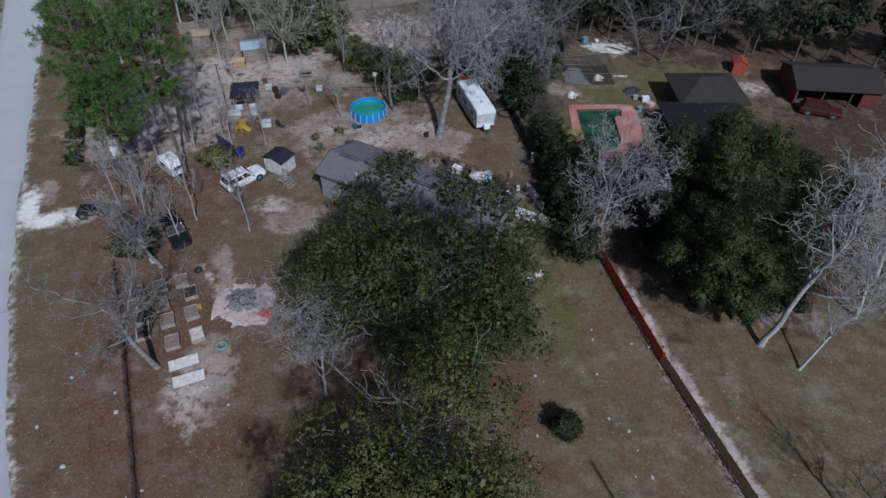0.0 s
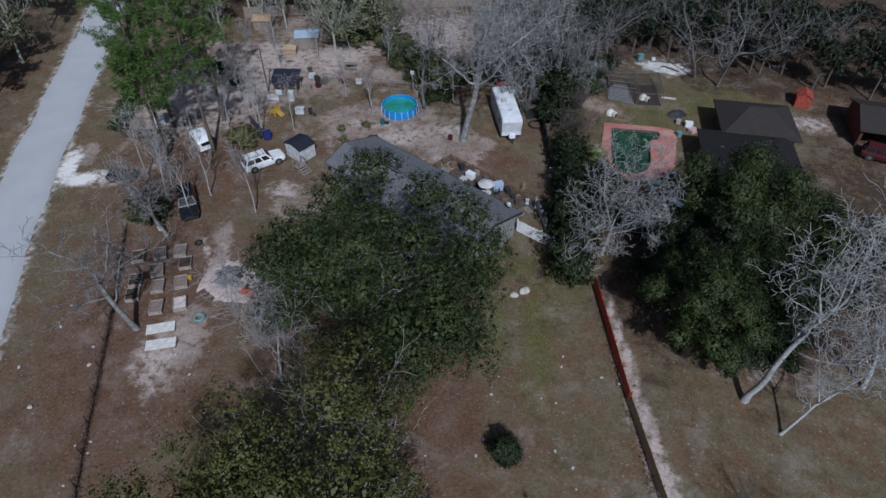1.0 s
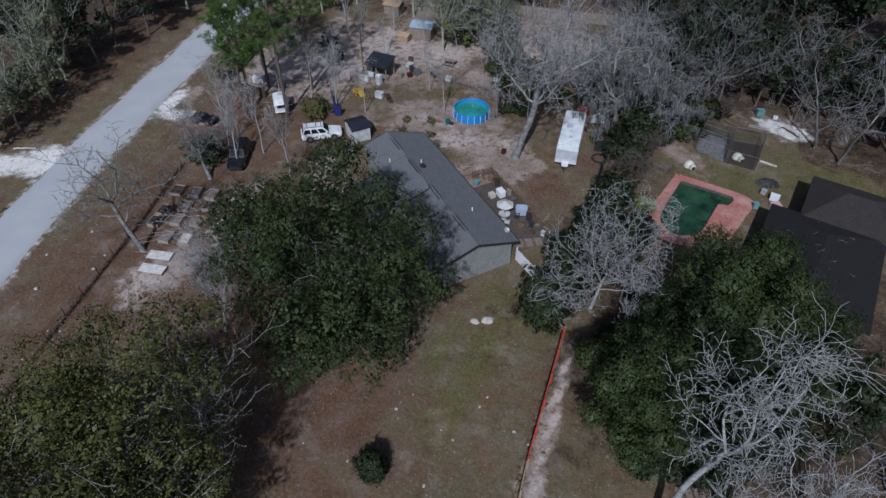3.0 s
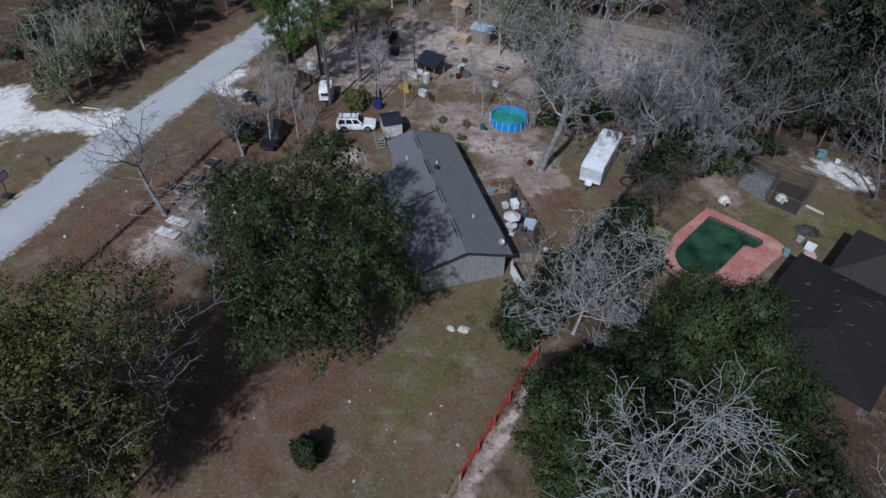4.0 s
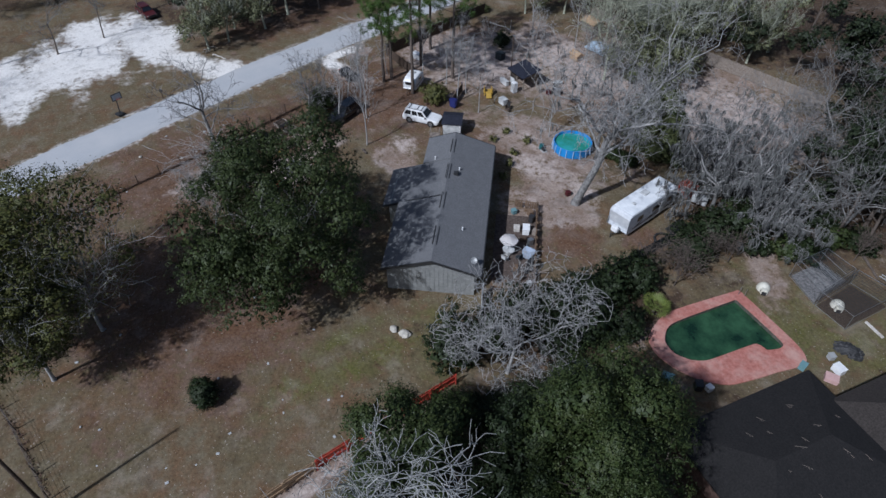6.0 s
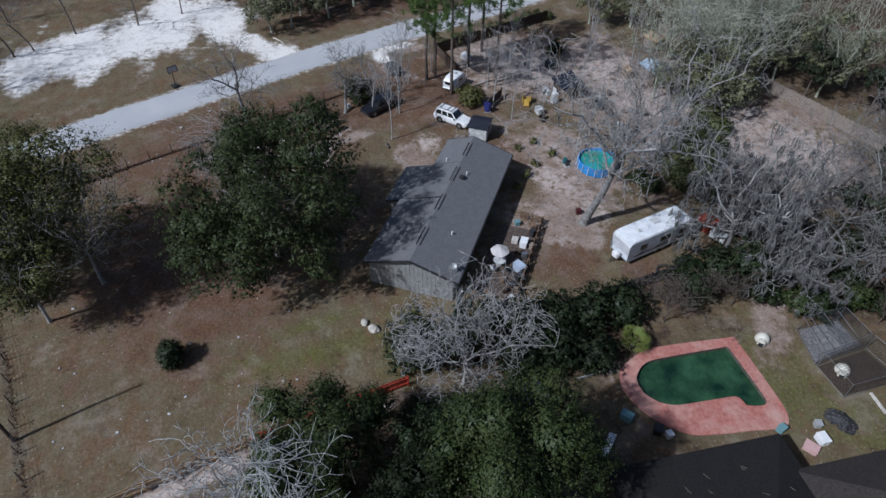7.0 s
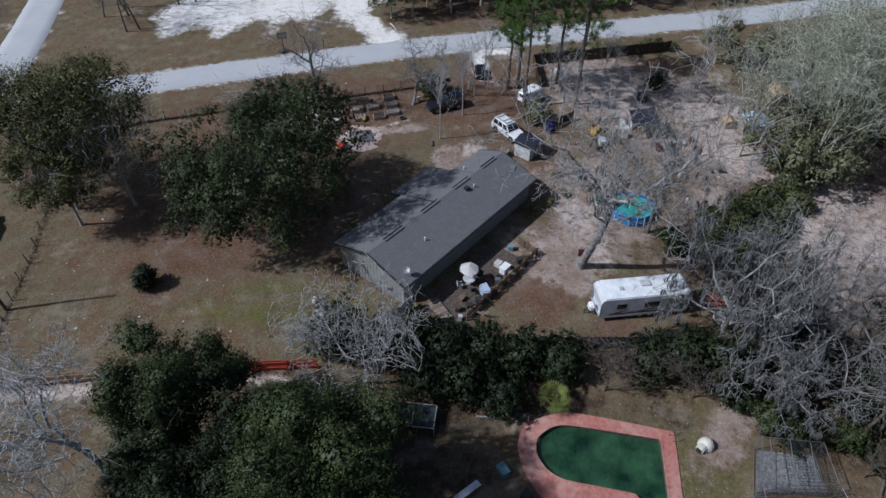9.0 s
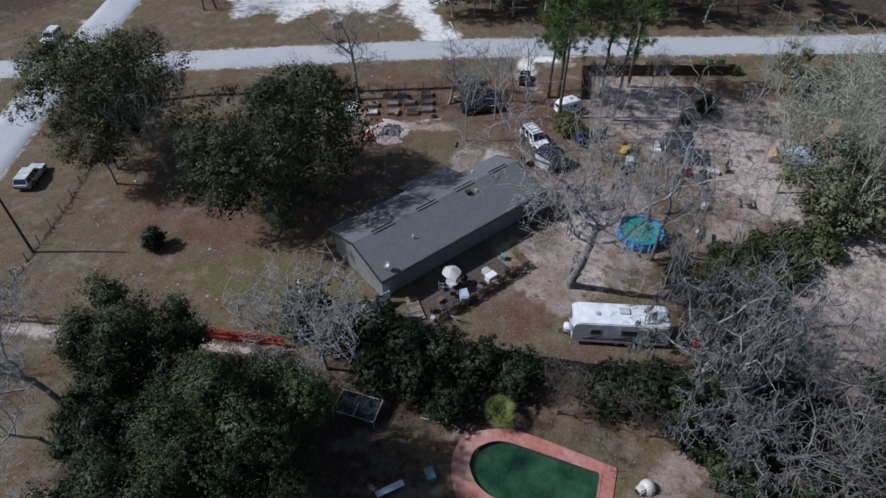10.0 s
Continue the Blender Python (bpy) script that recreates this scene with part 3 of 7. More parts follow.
def pine_tree(name, m, seed, height, label, group="", low=0.55, reach=3.2):
    rng = random.Random(seed)
    t = thing(name, m, label, "tree", group)
    verts, faces = [], []
    pts = [Vector((rng.gauss(0, 0.05) * i * 0.3, rng.gauss(0, 0.05) * i * 0.3, height * i / 9 - 0.2)) for i in range(10)]
    tube_arrays(pts, [0.24 * (1 - 0.085 * i) for i in range(10)], 9, verts, faces)
    part("trunk", mesh_np("trunk", [tuple(v) for v in verts], faces, M_BARK_BROWN, True), M_BARK_BROWN, t)
    verts, faces, tufts = [], [], []
    for k in range(36):
        f = low + (1 - low) * (k + rng.random()) / 36
        z = height * f - 0.2
        ln = reach * (0.35 + 0.65 * math.sin(math.pi * min(1, (f - low) / (1 - low) * 0.8 + 0.2))) * rng.uniform(0.5, 1.1)
        a = k * 2.4 + rng.uniform(-0.5, 0.5)
        p = pts[min(8, int(f * 9))].lerp(pts[min(9, int(f * 9) + 1)], f * 9 - int(f * 9))
        way = Vector((math.cos(a), math.sin(a), rng.uniform(-0.1, 0.45)))
        ps = [p + way * ln * s + Vector((0, 0, 0.25 * s * s * ln * 0.3)) for s in (0, 0.35, 0.7, 1)]
        tube_arrays(ps, [0.05, 0.04, 0.025, 0.012], 4, verts, faces)
        for s in (0.55, 0.8, 1.0):
            q = p + way * ln * s
            tufts.append(q + Vector([rng.gauss(0, 0.3) for _ in range(3)]))
            if rng.random() < 0.6:
                tufts.append(q + Vector([rng.gauss(0, 0.5) for _ in range(3)]))
    tagged(part("branchwork", mesh_np("branchwork", [tuple(v) for v in verts], faces, M_BARK_BROWN, True), M_BARK_BROWN, t), kind="stuff")
    g = np.random.default_rng(seed)
    c = np.repeat(np.array([tuple(q) for q in tufts]), 44, 0)
    off = g.normal(size=c.shape)
    off /= np.linalg.norm(off, axis=1, keepdims=True)
    c = c + off * 0.26 * g.uniform(0.5, 1.2, (len(c), 1))
    n = np.cross(off, g.normal(size=c.shape))
    u = off * (0.48 * g.uniform(0.6, 1.2, len(c)))[:, None]
    w = n / np.linalg.norm(n, axis=1, keepdims=True) * 0.026
    v = np.stack([c - u * 0.5 - w * 0.3, c - u * 0.5 + w * 0.3, c + u * 0.5 + w, c + u * 0.5 - w], 1).reshape(-1, 3)
    tagged(part("crown", mesh_np("crown", v, np.arange(len(v)).reshape(-1, 4), M_NEEDLE), M_NEEDLE, t), kind="stuff")
    return t


# ---- ground ----
def near_line(px, py, pts):
    """Distance from points to a polyline."""
    best = np.full(px.shape, 1e9)
    for (ax, ay), (bx, by) in zip(pts, pts[1:]):
        dx, dy = bx - ax, by - ay
        s = np.clip(((px - ax) * dx + (py - ay) * dy) / (dx * dx + dy * dy), 0, 1)
        best = np.minimum(best, np.hypot(px - ax - s * dx, py - ay - s * dy))
    return best


def rumple(px, py, size, seed):
    """Smooth random field of about that size, from -1 to 1."""
    rng = np.random.default_rng(seed)
    out = np.zeros(px.shape)
    for k in range(9):
        a, f = rng.uniform(0, 2 * math.pi), rng.uniform(0.5, 1.8) / size
        out += np.sin(2 * math.pi * f * (px * math.cos(a) + py * math.sin(a)) + rng.uniform(0, 6.28))
    return out / 4.0


ROAD = [(-190, 352), (-117, 200), (-68, 97), (-60, 78), (-53.2, 61.5), (-47.2, 46.5), (-41.6, 34), (-35.6, 22), (-26.7, 4.6), (-18, -12.5), (20, -88), (90, -230)]
SIDE_ROAD = [(-300, -134), (-120, -57.5), (-34, -21), (-7.5, -9.8), (20, 1.9), (60, 19), (150, 57), (320, 129)]
ROAD_HALF = 2.95

# blobs: x, y, radius x, radius y, turn in degrees
SAND = [(-46.3, 33.6, 2.4, 2.6, 25), (-44.4, 50.2, 1.2, 3.4, 24), (-51.0, 29.5, 4.2, 2.4, 25), (-60, 24.5, 9.5, 4.2, 10), (-56.5, 14, 8, 8, 15), (-52.5, 4.5, 8.5, 6, 20), (-49.5, -2, 7.5, 3.5, 10), (-65, 17, 6, 5, 0),
        (-41.8, 48.5, 2.2, 1.3, 20), (24.5, 88, 3.0, 1.6, 0)]
DUST = [(-38, 66, 8, 7, 20), (-6, 61.7, 2.0, 1.2, 0), (-4, 64.6, 1.6, 0.9, 0), (1.3, 63.3, 2.0, 1.0, 0), (-34, 80, 8, 6, 0), (-8, 91, 13, 9, 20), (-14, 78, 6, 3, 0), (-22, 97, 14, 4, 15), (-34, 70, 9, 10, 10), (-22, 80, 5, 10, 0), (-28, 90, 8, 5, 0), (-11, 66, 9, 5, 20), (-2, 62, 5, 3.5, 0), (0, 57, 2.4, 1.3, 0), (-15, 49, 3.5, 2.2, 20), (-19.5, 29, 2.6, 4, 0),
        (-43.4, 53, 0.9, 3.0, 25), (-13.5, 90, 4.5, 7, 20), (31, 36, 3, 2, 0), (15.5, 59.5, 2, 4, 0), (14.5, 76, 1.6, 6, 60), (-6, 96, 6, 4, 20), (19.5, 29.3, 0.9, 13, 13), (-21, 41, 0.8, 5, 15)]
GRASS = [(10.6, 36, 1.7, 6.5, 12), (11, 43.2, 4.2, 2.4, 0), (10.5, 38.5, 1.2, 4, 15), (7.4, 36, 0.9, 4.2, 12), (22, 73, 5, 4, 0), (32, 78, 8, 6, 0)]
LITTER = [(-68, 62, 7, 26, 22), (-60, 42, 6, 6, 0), (-7, 33, 9, 8, 0), (50, 82, 14, 8, 0), (7.2, 67.6, 1.8, 2.6, 0), (-14, 60.5, 4, 4, 0), (3, 61, 5, 3, 0), (-24, 30, 9, 18, 15), (-30, 52, 10, 10, 0), (2, 27, 7, 7, 0), (-4, 22, 12, 8, 0), (-19, 83, 12, 4, 0), (-42, 66, 3, 12, 15), (-66, 48, 10, 14, 25)]
# woodland floor under trees and shrubs, with their shade put into the colour
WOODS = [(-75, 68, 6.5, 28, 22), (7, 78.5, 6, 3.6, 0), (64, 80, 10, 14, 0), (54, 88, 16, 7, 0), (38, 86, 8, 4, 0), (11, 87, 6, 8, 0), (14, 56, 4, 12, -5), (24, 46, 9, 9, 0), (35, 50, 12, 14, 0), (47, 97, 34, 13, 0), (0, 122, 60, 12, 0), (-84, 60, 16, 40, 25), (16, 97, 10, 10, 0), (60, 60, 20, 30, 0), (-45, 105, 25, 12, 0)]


PALE = [(-18.3, 51.0, 2.2, 1.6, 10), (-9.5, 87.5, 8, 3.6, 20), (-5, 92.5, 7, 3.5, 20), (-10, 96.5, 6, 2.4, 20), (0, 86.5, 3.5, 2.5, 0), (-31, 80, 6, 3, 20), (-28.3, 13.5, 0.5, 7, 27), (-33.6, 24, 0.4, 5, 27), (41, 76, 4.5, 2.2, 0), (24.5, 88, 4.5, 2.6, 0), (-38.5, 49.6, 3.6, 1.6, 20), (-34, 70, 8, 9, 10), (-30, 80, 9, 6, 0), (-22, 82, 5, 7, 0), (-38, 66, 6, 6, 0), (-8.5, 63.5, 4, 2.2, 10), (-2.5, 66, 2.6, 1.8, 0), (-1.5, 59.3, 2.4, 1.1, -30), (-12.5, 65.5, 2.5, 1.2, 0), (-7, 94, 8, 5, 15), (-15, 90, 5, 6, 0), (-20.5, 27.5, 2.2, 3.2, 0), (-22.6, 40.8, 0.5, 2.8, 38), (-20.5, 40.7, 0.4, 1.5, 38)]


STRIP = [(21.2, 23.6, 0.5, 8.0, 15.7), (17.9, 36.6, 0.4, 6.5, 12.9)]


def zone(px, py, blobs, seed, soft=0.45):
    w = np.zeros(px.shape)
    wob = 1 + 0.22 * rumple(px, py, 9, seed) + 0.16 * rumple(px, py, 3.2, seed + 1)
    for x, y, rx, ry, a in blobs:
        c, s = math.cos(radians(a)), math.sin(radians(a))
        dx, dy = px - x, py - y
        r = np.hypot((dx * c + dy * s) / rx, (-dx * s + dy * c) / ry) * wob
        w = np.maximum(w, np.clip((1 + soft - r) / (2 * soft), 0, 1))
    return w


def ground():
    def axis(lo, hi, step):
        mid = np.arange(lo, hi + step / 2, step)
        out = []
        s, p = step, hi
        while p < 1500:
            s *= 1.35
            p += s
            out.append(p)
        left, s, p = [], step, lo
        while p > -1500:
            s *= 1.35
            p -= s
            left.append(p)
        return np.concatenate([left[::-1], mid, out])

    xs, ys = axis(-76, 52, 0.66), axis(-14, 104, 0.66)
    px, py = np.meshgrid(xs, ys)
    road = np.minimum(near_line(px, py, ROAD), near_line(px, py, SIDE_ROAD))
    inner = (np.abs(px + 12) < 62) & (np.abs(py - 45) < 58)
    z = np.where(inner & (road > 5), 0.05 * rumple(px, py, 11, 3) + 0.02 * rumple(px, py, 2.6, 4), 0.0)
    pool_hole = (np.abs(px - 20.5) < 6.5) & (np.abs(py - 65.5) < 8)
    z = np.where(pool_hole, 0, z) - 0.03
    basin = (near_line(px, py, [(19.9, 63.9), (19.7, 67.6)]) < 2.75) | ((np.abs(px - 20.2) < 3.45) & (np.abs(py - 69.0) < 1.5))
    z = np.where(basin, -1.5, z)
    nx, ny = len(xs), len(ys)
    idx = np.arange(nx * ny).reshape(ny, nx)
    faces = np.stack([idx[:-1, :-1], idx[:-1, 1:], idx[1:, 1:], idx[1:, :-1]], -1).reshape(-1, 4)
    me = mesh_np("ground", np.stack([px, py, z], -1).reshape(-1, 3), faces, ground_material(), True)
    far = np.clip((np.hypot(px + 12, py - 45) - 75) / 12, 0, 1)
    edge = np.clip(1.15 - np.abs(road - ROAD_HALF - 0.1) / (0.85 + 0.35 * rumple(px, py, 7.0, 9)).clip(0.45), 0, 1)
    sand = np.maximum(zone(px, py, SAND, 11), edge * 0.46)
    # far ground takes the same shade-darkened floor colour
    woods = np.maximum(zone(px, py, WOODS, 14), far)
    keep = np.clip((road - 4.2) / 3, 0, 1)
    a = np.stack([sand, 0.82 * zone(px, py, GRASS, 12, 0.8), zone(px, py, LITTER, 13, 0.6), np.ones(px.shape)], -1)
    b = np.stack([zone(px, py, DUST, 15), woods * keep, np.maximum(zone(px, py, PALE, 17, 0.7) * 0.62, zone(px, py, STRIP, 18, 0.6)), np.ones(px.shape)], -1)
    for name, w in (("zone_a", a), ("zone_b", b)):
        layer = me.color_attributes.new(name, "FLOAT_COLOR", "POINT")
        layer.data.foreach_set("color", w.astype(np.float32).ravel())
    return tagged(new("ground", me), "dry winter lawn with leaf litter, sand and dust", "ground", kind="structure")


def road_strip(name, line, half, label, drop=0.0):
    """A paved strip with a slight crown and worn, uneven edges."""
    pts = [Vector(p) for p in line]
    fine = []
    for i in range(len(pts) - 1):
        p0, p1, p2, p3 = pts[max(i - 1, 0)], pts[i], pts[i + 1], pts[min(i + 2, len(pts) - 1)]
        n = max(2, min(40, int((p2 - p1).length / 0.7)))
        for k in range(n):
            t = k / n
            fine.append(0.5 * (2 * p1 + (p2 - p0) * t + (2 * p0 - 5 * p1 + 4 * p2 - p3) * t * t + (3 * p1 - p0 - 3 * p2 + p3) * t ** 3))
    fine.append(pts[-1])
    rng = random.Random(5)
    verts, faces = [], []
    for i, p in enumerate(fine):
        d = (fine[min(i + 1, len(fine) - 1)] - fine[max(i - 1, 0)]).normalized()
        s = Vector((-d.y, d.x))
        ea, eb = (half + 0.14 * math.sin(i * 0.31 + k) + rng.uniform(-0.09, 0.09) for k in (0, 2))
        for o, zz in ((-ea, -0.06), (-ea + 0.08, 0.025), (-half * 0.5, 0.05), (0, 0.065), (half * 0.5, 0.05), (eb - 0.08, 0.025), (eb, -0.06)):
            verts.append((p.x + s.x * o, p.y + s.y * o, zz + drop))
    for i in range(len(fine) - 1):
        for k in range(6):
            faces.append((i * 7 + k, (i + 1) * 7 + k, (i + 1) * 7 + k + 1, i * 7 + k + 1))
    return tagged(new(name, mesh_np(name, verts, faces, M_ROAD, True)), label, "road", kind="structure")


M_ROAD = road_material()
ground()
road_strip("road", ROAD, ROAD_HALF, "worn pale grey asphalt road with sandy edges")
road_strip("side_road", SIDE_ROAD, 3.1, "pale grey asphalt side street", -0.012)


# ---- house ----
HOUSE = pose(0, 0, 0, 0, 0, 60)          # local x: towards the yard, local y: along the ridge


def roof_slab(y0, y1, xa, za, xb, zb, thick=0.16):
    """One sloped roof plane with its thickness."""
    bm = bmesh.new()
    lo = [(xa, y0, za), (xb, y0, zb), (xb, y1, zb), (xa, y1, za)]
    vs = [bm.verts.new(p) for p in lo] + [bm.verts.new((x, y, z - thick)) for x, y, z in lo]
    for f in ((0, 1, 2, 3), (7, 6, 5, 4), (0, 4, 5, 1), (1, 5, 6, 2), (2, 6, 7, 3), (3, 7, 4, 0)):
        bm.faces.new([vs[i] for i in f])
    bmesh.ops.recalc_face_normals(bm, faces=bm.faces[:])
    return bm


def house():
    h = thing("house", HOUSE, "single-storey grey house with a low shingled gable roof", "house")
    RX, RZ, EX, EZ = 41.6, 4.35, 46.0, 2.95
    slope = (RZ - EZ) / (EX - RX)
    # walls: south part, middle bay, north part
    def gable_wall(y, x0, x1, thick, name="wall"):
        bm = bmesh.new()
        top = lambda x: RZ - 0.2 - abs(x - RX) * slope
        out = [(x0, 0.0), (x1, 0.0), (x1, top(x1)), (RX, top(RX)), (x0, top(x0))]
        vs = [bm.verts.new((x, y, z)) for x, z in out]
        f = bm.faces.new(vs)
        r = bmesh.ops.extrude_face_region(bm, geom=[f])
        bmesh.ops.translate(bm, verts=[v for v in r["geom"] if isinstance(v, bmesh.types.BMVert)], vec=(0, thick, 0))
        bmesh.ops.recalc_face_normals(bm, faces=bm.faces[:])
        return part(name, bm, M_SIDING, h, "pale grey board siding")
    s_wall = gable_wall(17.75, 37.45, 45.5, 0.15)
    gable_wall(37.5, 39.0, 45.5, 0.15)
    part("wall", box(45.35, 45.5, 17.9, 37.5, 0, 2.95), M_SIDING, h)
    part("wall", box(37.45, 37.6, 17.9, 26.9, 0, 2.8), M_SIDING, h)
    part("wall", box(36.0, 36.15, 26.9, 32.8, 0, 2.5), M_SIDING, h)
    part("wall", box(36.15, 39.0, 26.9, 27.05, 0, 2.6), M_SIDING, h)
    part("wall", box(36.15, 39.0, 32.65, 32.8, 0, 2.6), M_SIDING, h)
    part("wall", box(39.0, 39.15, 32.8, 37.5, 0, 3.2), M_SIDING, h)
    # vertical battens of the south gable
    for k in range(19):
        x = 37.7 + k * 0.41
        part("batten", box(x, x + 0.035, 17.725, 17.75, 0.05, RZ - 0.3 - abs(x - RX) * slope), M_SIDING, s_wall)
    part("roof", roof_slab(17.4, 38.0, RX, RZ, EX + 0.1, EZ - 0.03), M_ROOF, h, "grey asphalt shingles")
    part("roof", roof_slab(17.4, 26.8, RX, RZ, 37.0, EZ - 0.05), M_ROOF, h)
    part("roof", roof_slab(26.8, 33.1, RX - 0.02, RZ - 0.14, 35.3, 2.2), M_ROOF, h)
    part("roof", roof_slab(33.1, 38.0, RX, RZ, 38.6, 3.35), M_ROOF, h)
    for a, b in ((17.32, 17.4), (38.0, 38.08)):
        bm = bmesh.new()
        for xa, za, xb, zb in ((RX, RZ, 46.1, EZ - 0.03), (RX, RZ, 37.0 if a < 20 else 38.6, EZ - 0.05 if a < 20 else 3.35)):
            vs = [bm.verts.new(p) for p in ((xa, a, za + 0.02), (xb, a, zb + 0.02), (xb, a, zb - 0.22), (xa, a, za - 0.22))]
            r = bmesh.ops.extrude_face_region(bm, geom=[bm.faces.new(vs)])
            bmesh.ops.translate(bm, verts=[v for v in r["geom"] if isinstance(v, bmesh.types.BMVert)], vec=(0, b - a, 0))
        bmesh.ops.recalc_face_normals(bm, faces=bm.faces[:])
        part("bargeboard", bm, M_TRIM, h, "dark eave trim")
    part("gutter", box(46.1, 46.22, 17.4, 38.0, EZ - 0.2, EZ - 0.06, 0.02), M_TRIM, h)
    part("roof_step", roof_slab(26.72, 26.86, RX - 0.3, RZ - 0.02, 35.4, 2.35, 0.2), M_TRIM, h, "dark flashing at the roof step")
    # ridge vents in pairs
    for y in (19.6, 24.8, 29.6, 34.2):
        for dx in (-0.2, 0.16):
            part("ridge_vent", roof_slab(y, y + 2.5, RX + dx, RZ + 0.06 - max(dx, 0) * slope, RX + dx + 0.05, RZ + 0.05 - max(dx, 0) * slope, 0.1), M_TRIM, h)
    for x, y in ((43.9, 22.6), (42.7, 31.5), (39.9, 33.4)):
        part("vent_pipe", cyl(0.07, 0.07, 0.45, 8, Matrix.Translation((x, y, RZ - abs(x - RX) * slope - 0.1))), M_WHITE, h)
    part("roof_vent", box(42.2, 42.7, 30.4, 30.9, 4.0, 4.35, 0.04), M_TRIM, h)
    return h


house()



# ---- vegetation ----
oak_form = [(-3.6, 3.0, 6.4, 4.4, 5.2, 5.0), (3.8, 1.4, 7.0, 6.0, 5.8, 7.0), (-3.6, -2.4, 5.2, 4.6, 4.4, 4.8), (2.0, -3.6, 8.0, 5.0, 4.2, 4.0), (0.2, 2.5, 9.8, 4.8, 4.8, 5.2), (6.2, 1.4, 5.0, 3.4, 3.8, 4.0), (4.4, -3.0, 4.4, 3.6, 3.2, 3.4), (6.0, -4.0, 4.6, 3.2, 3.2, 3.4), (2.6, -5.4, 4.2, 3.2, 2.6, 3.0), (0.4, 5.0, 4.4, 4.0, 3.2, 3.4), (-4.8, 0.2, 4.2, 3.0, 3.6, 3.2), (-4.4, -0.8, 8.0, 3.4, 3.6, 3.8), (-6.0, -0.6, 6.2, 2.6, 3.0, 3.2)]
leafy_tree("live_oak", pose(-2.5, 33.0, 0) @ Matrix.Diagonal((1.08, 1.03, 1.1, 1)), 21, 9.0, 0.55, billow(5, oak_form, 140, 1.8, -0.3) + [(-3, 1, 5.6, 4.0, 4.0, 4.0), (3.6, 0.5, 6.2, 5.0, 4.8, 5.0)],
           "broad dark green live oak in front of the house", clumps=3900, per=46, size=0.155, aspect=0.48, clump_r=0.66, flat=0.85, core=0.14, trunk_part=0.3, spread=0.9, twigs=(7, 5, 4, 3), bark=M_BARK_OAK)
for k, (x, y, s) in enumerate(((-1.6, 16.6, 1.9), (0.2, 11.0, 1.85), (-5.2, 11.6, 1.5), (2.4, 12.8, 1.2), (-4.0, 6.0, 1.5))):
    leafy_tree("half_bare_oak", pose(x, y, 0, 0, 0, 77 * k), 31 + k, 6.9 * s, 0.17,
               billow(k, [(0, 0, 5.0 * s, 4.0 * s, 4.0 * s, 3.0 * s), (1.9, 1.0, 6.4 * s, 2.8 * s, 2.8 * s, 2.2 * s), (-1.9, 0.4, 5.8 * s, 2.6 * s, 3.0 * s, 2.4 * s), (0.3, -2.2, 5.2 * s, 2.6 * s, 2.2 * s, 2.2 * s), (0.5, 0.8, 3.2 * s, 3.4 * s, 3.4 * s, 1.6 * s)], 36, 0.95 * s),
               "half-bare oak with thin olive leaves and mossy twigs", M_LEAF_OLIVE, clumps=560, per=36, size=0.16, clump_r=1.05, flat=0.9, core=0.12, bark=M_BARK_GREY, twigs=(6, 6, 5, 3), least=0.016, leaf=(M_LEAF_OLIVE, 5000, 0.15), trunk_part=0.38, spread=0.8)


def evergreen(m, seed, r, hh, clumps, label="dense dark evergreen tree", mat=M_LEAF_DARK):
    base = [(0, 0, hh * 0.5, r * 0.92, r * 0.92, hh * 0.44), (r * 0.4, -r * 0.35, hh * 0.4, r * 0.65, r * 0.65, hh * 0.34), (-r * 0.42, r * 0.3, hh * 0.52, r * 0.55, r * 0.6, hh * 0.36)]
    return leafy_tree("evergreen_tree", m, seed, hh * 0.6, 0.05 + hh * 0.022, billow(seed, base, 30, r * 0.27, -0.4) + [(0, 0, hh * 0.45, r * 0.7, r * 0.7, hh * 0.38)],
                      label, mat, clumps=clumps, per=46, size=0.17, aspect=0.4, bark=M_BARK_BROWN, clump_r=0.8, trunk_part=0.35, flat=0.85, core=0.2, twigs=(6, 4, 3))


evergreen(pose(28.8, 47.3, 0), 41, 6.5, 13.9, 1500, "broad round evergreen tree beside the dark roof", M_LEAF_EVER)
evergreen(pose(23.2, 36.1, 0), 42, 4.4, 13.4, 1000, "tall round evergreen tree by the red fence", M_LEAF_EVER)
for k, (x, y, r, hh) in enumerate(((26.2, 42.2, 3.7, 11.0), (30.2, 39.6, 3.6, 9.5), (22.8, 46.8, 3.2, 7.0), (34.0, 43.8, 4.4, 12.0), (21.2, 43.0, 2.4, 5.5), (26.0, 35.2, 3.2, 7.6), (29.4, 36.8, 3.0, 7.4))):
    evergreen(pose(x, y, 0, 0, 0, 50 * k), 43 + k, r, hh, 340)
bare_tree("bare_tree", pose(27.4, 32.4, 0), 122, 17.0, 0.27, "tall leafless tree with pale lichen-grey bark", M_BARK_PALE, (4, 4, 5, 5, 4), lean=(0.2, 0.0), trunk_part=0.48, bare=0.6, wiggle=0.2, spread=0.9, rise=0.08, shrink=0.62, least=0.017)
bare_tree("bare_tree", pose(29.6, 29.8, 0), 52, 10, 0.13, "slender leafless tree with pale bark", M_BARK_PALE, (5, 5, 5, 4), lean=(0.55, 0.25), spread=0.85)
bare_tree("bare_tree", pose(37, 35.5, 0), 58, 8.5, 0.2, "leafless tree with pale lichen-grey bark", M_BARK_PALE, (6, 5, 5, 5), lean=(0.1, 0.1), spread=0.9)
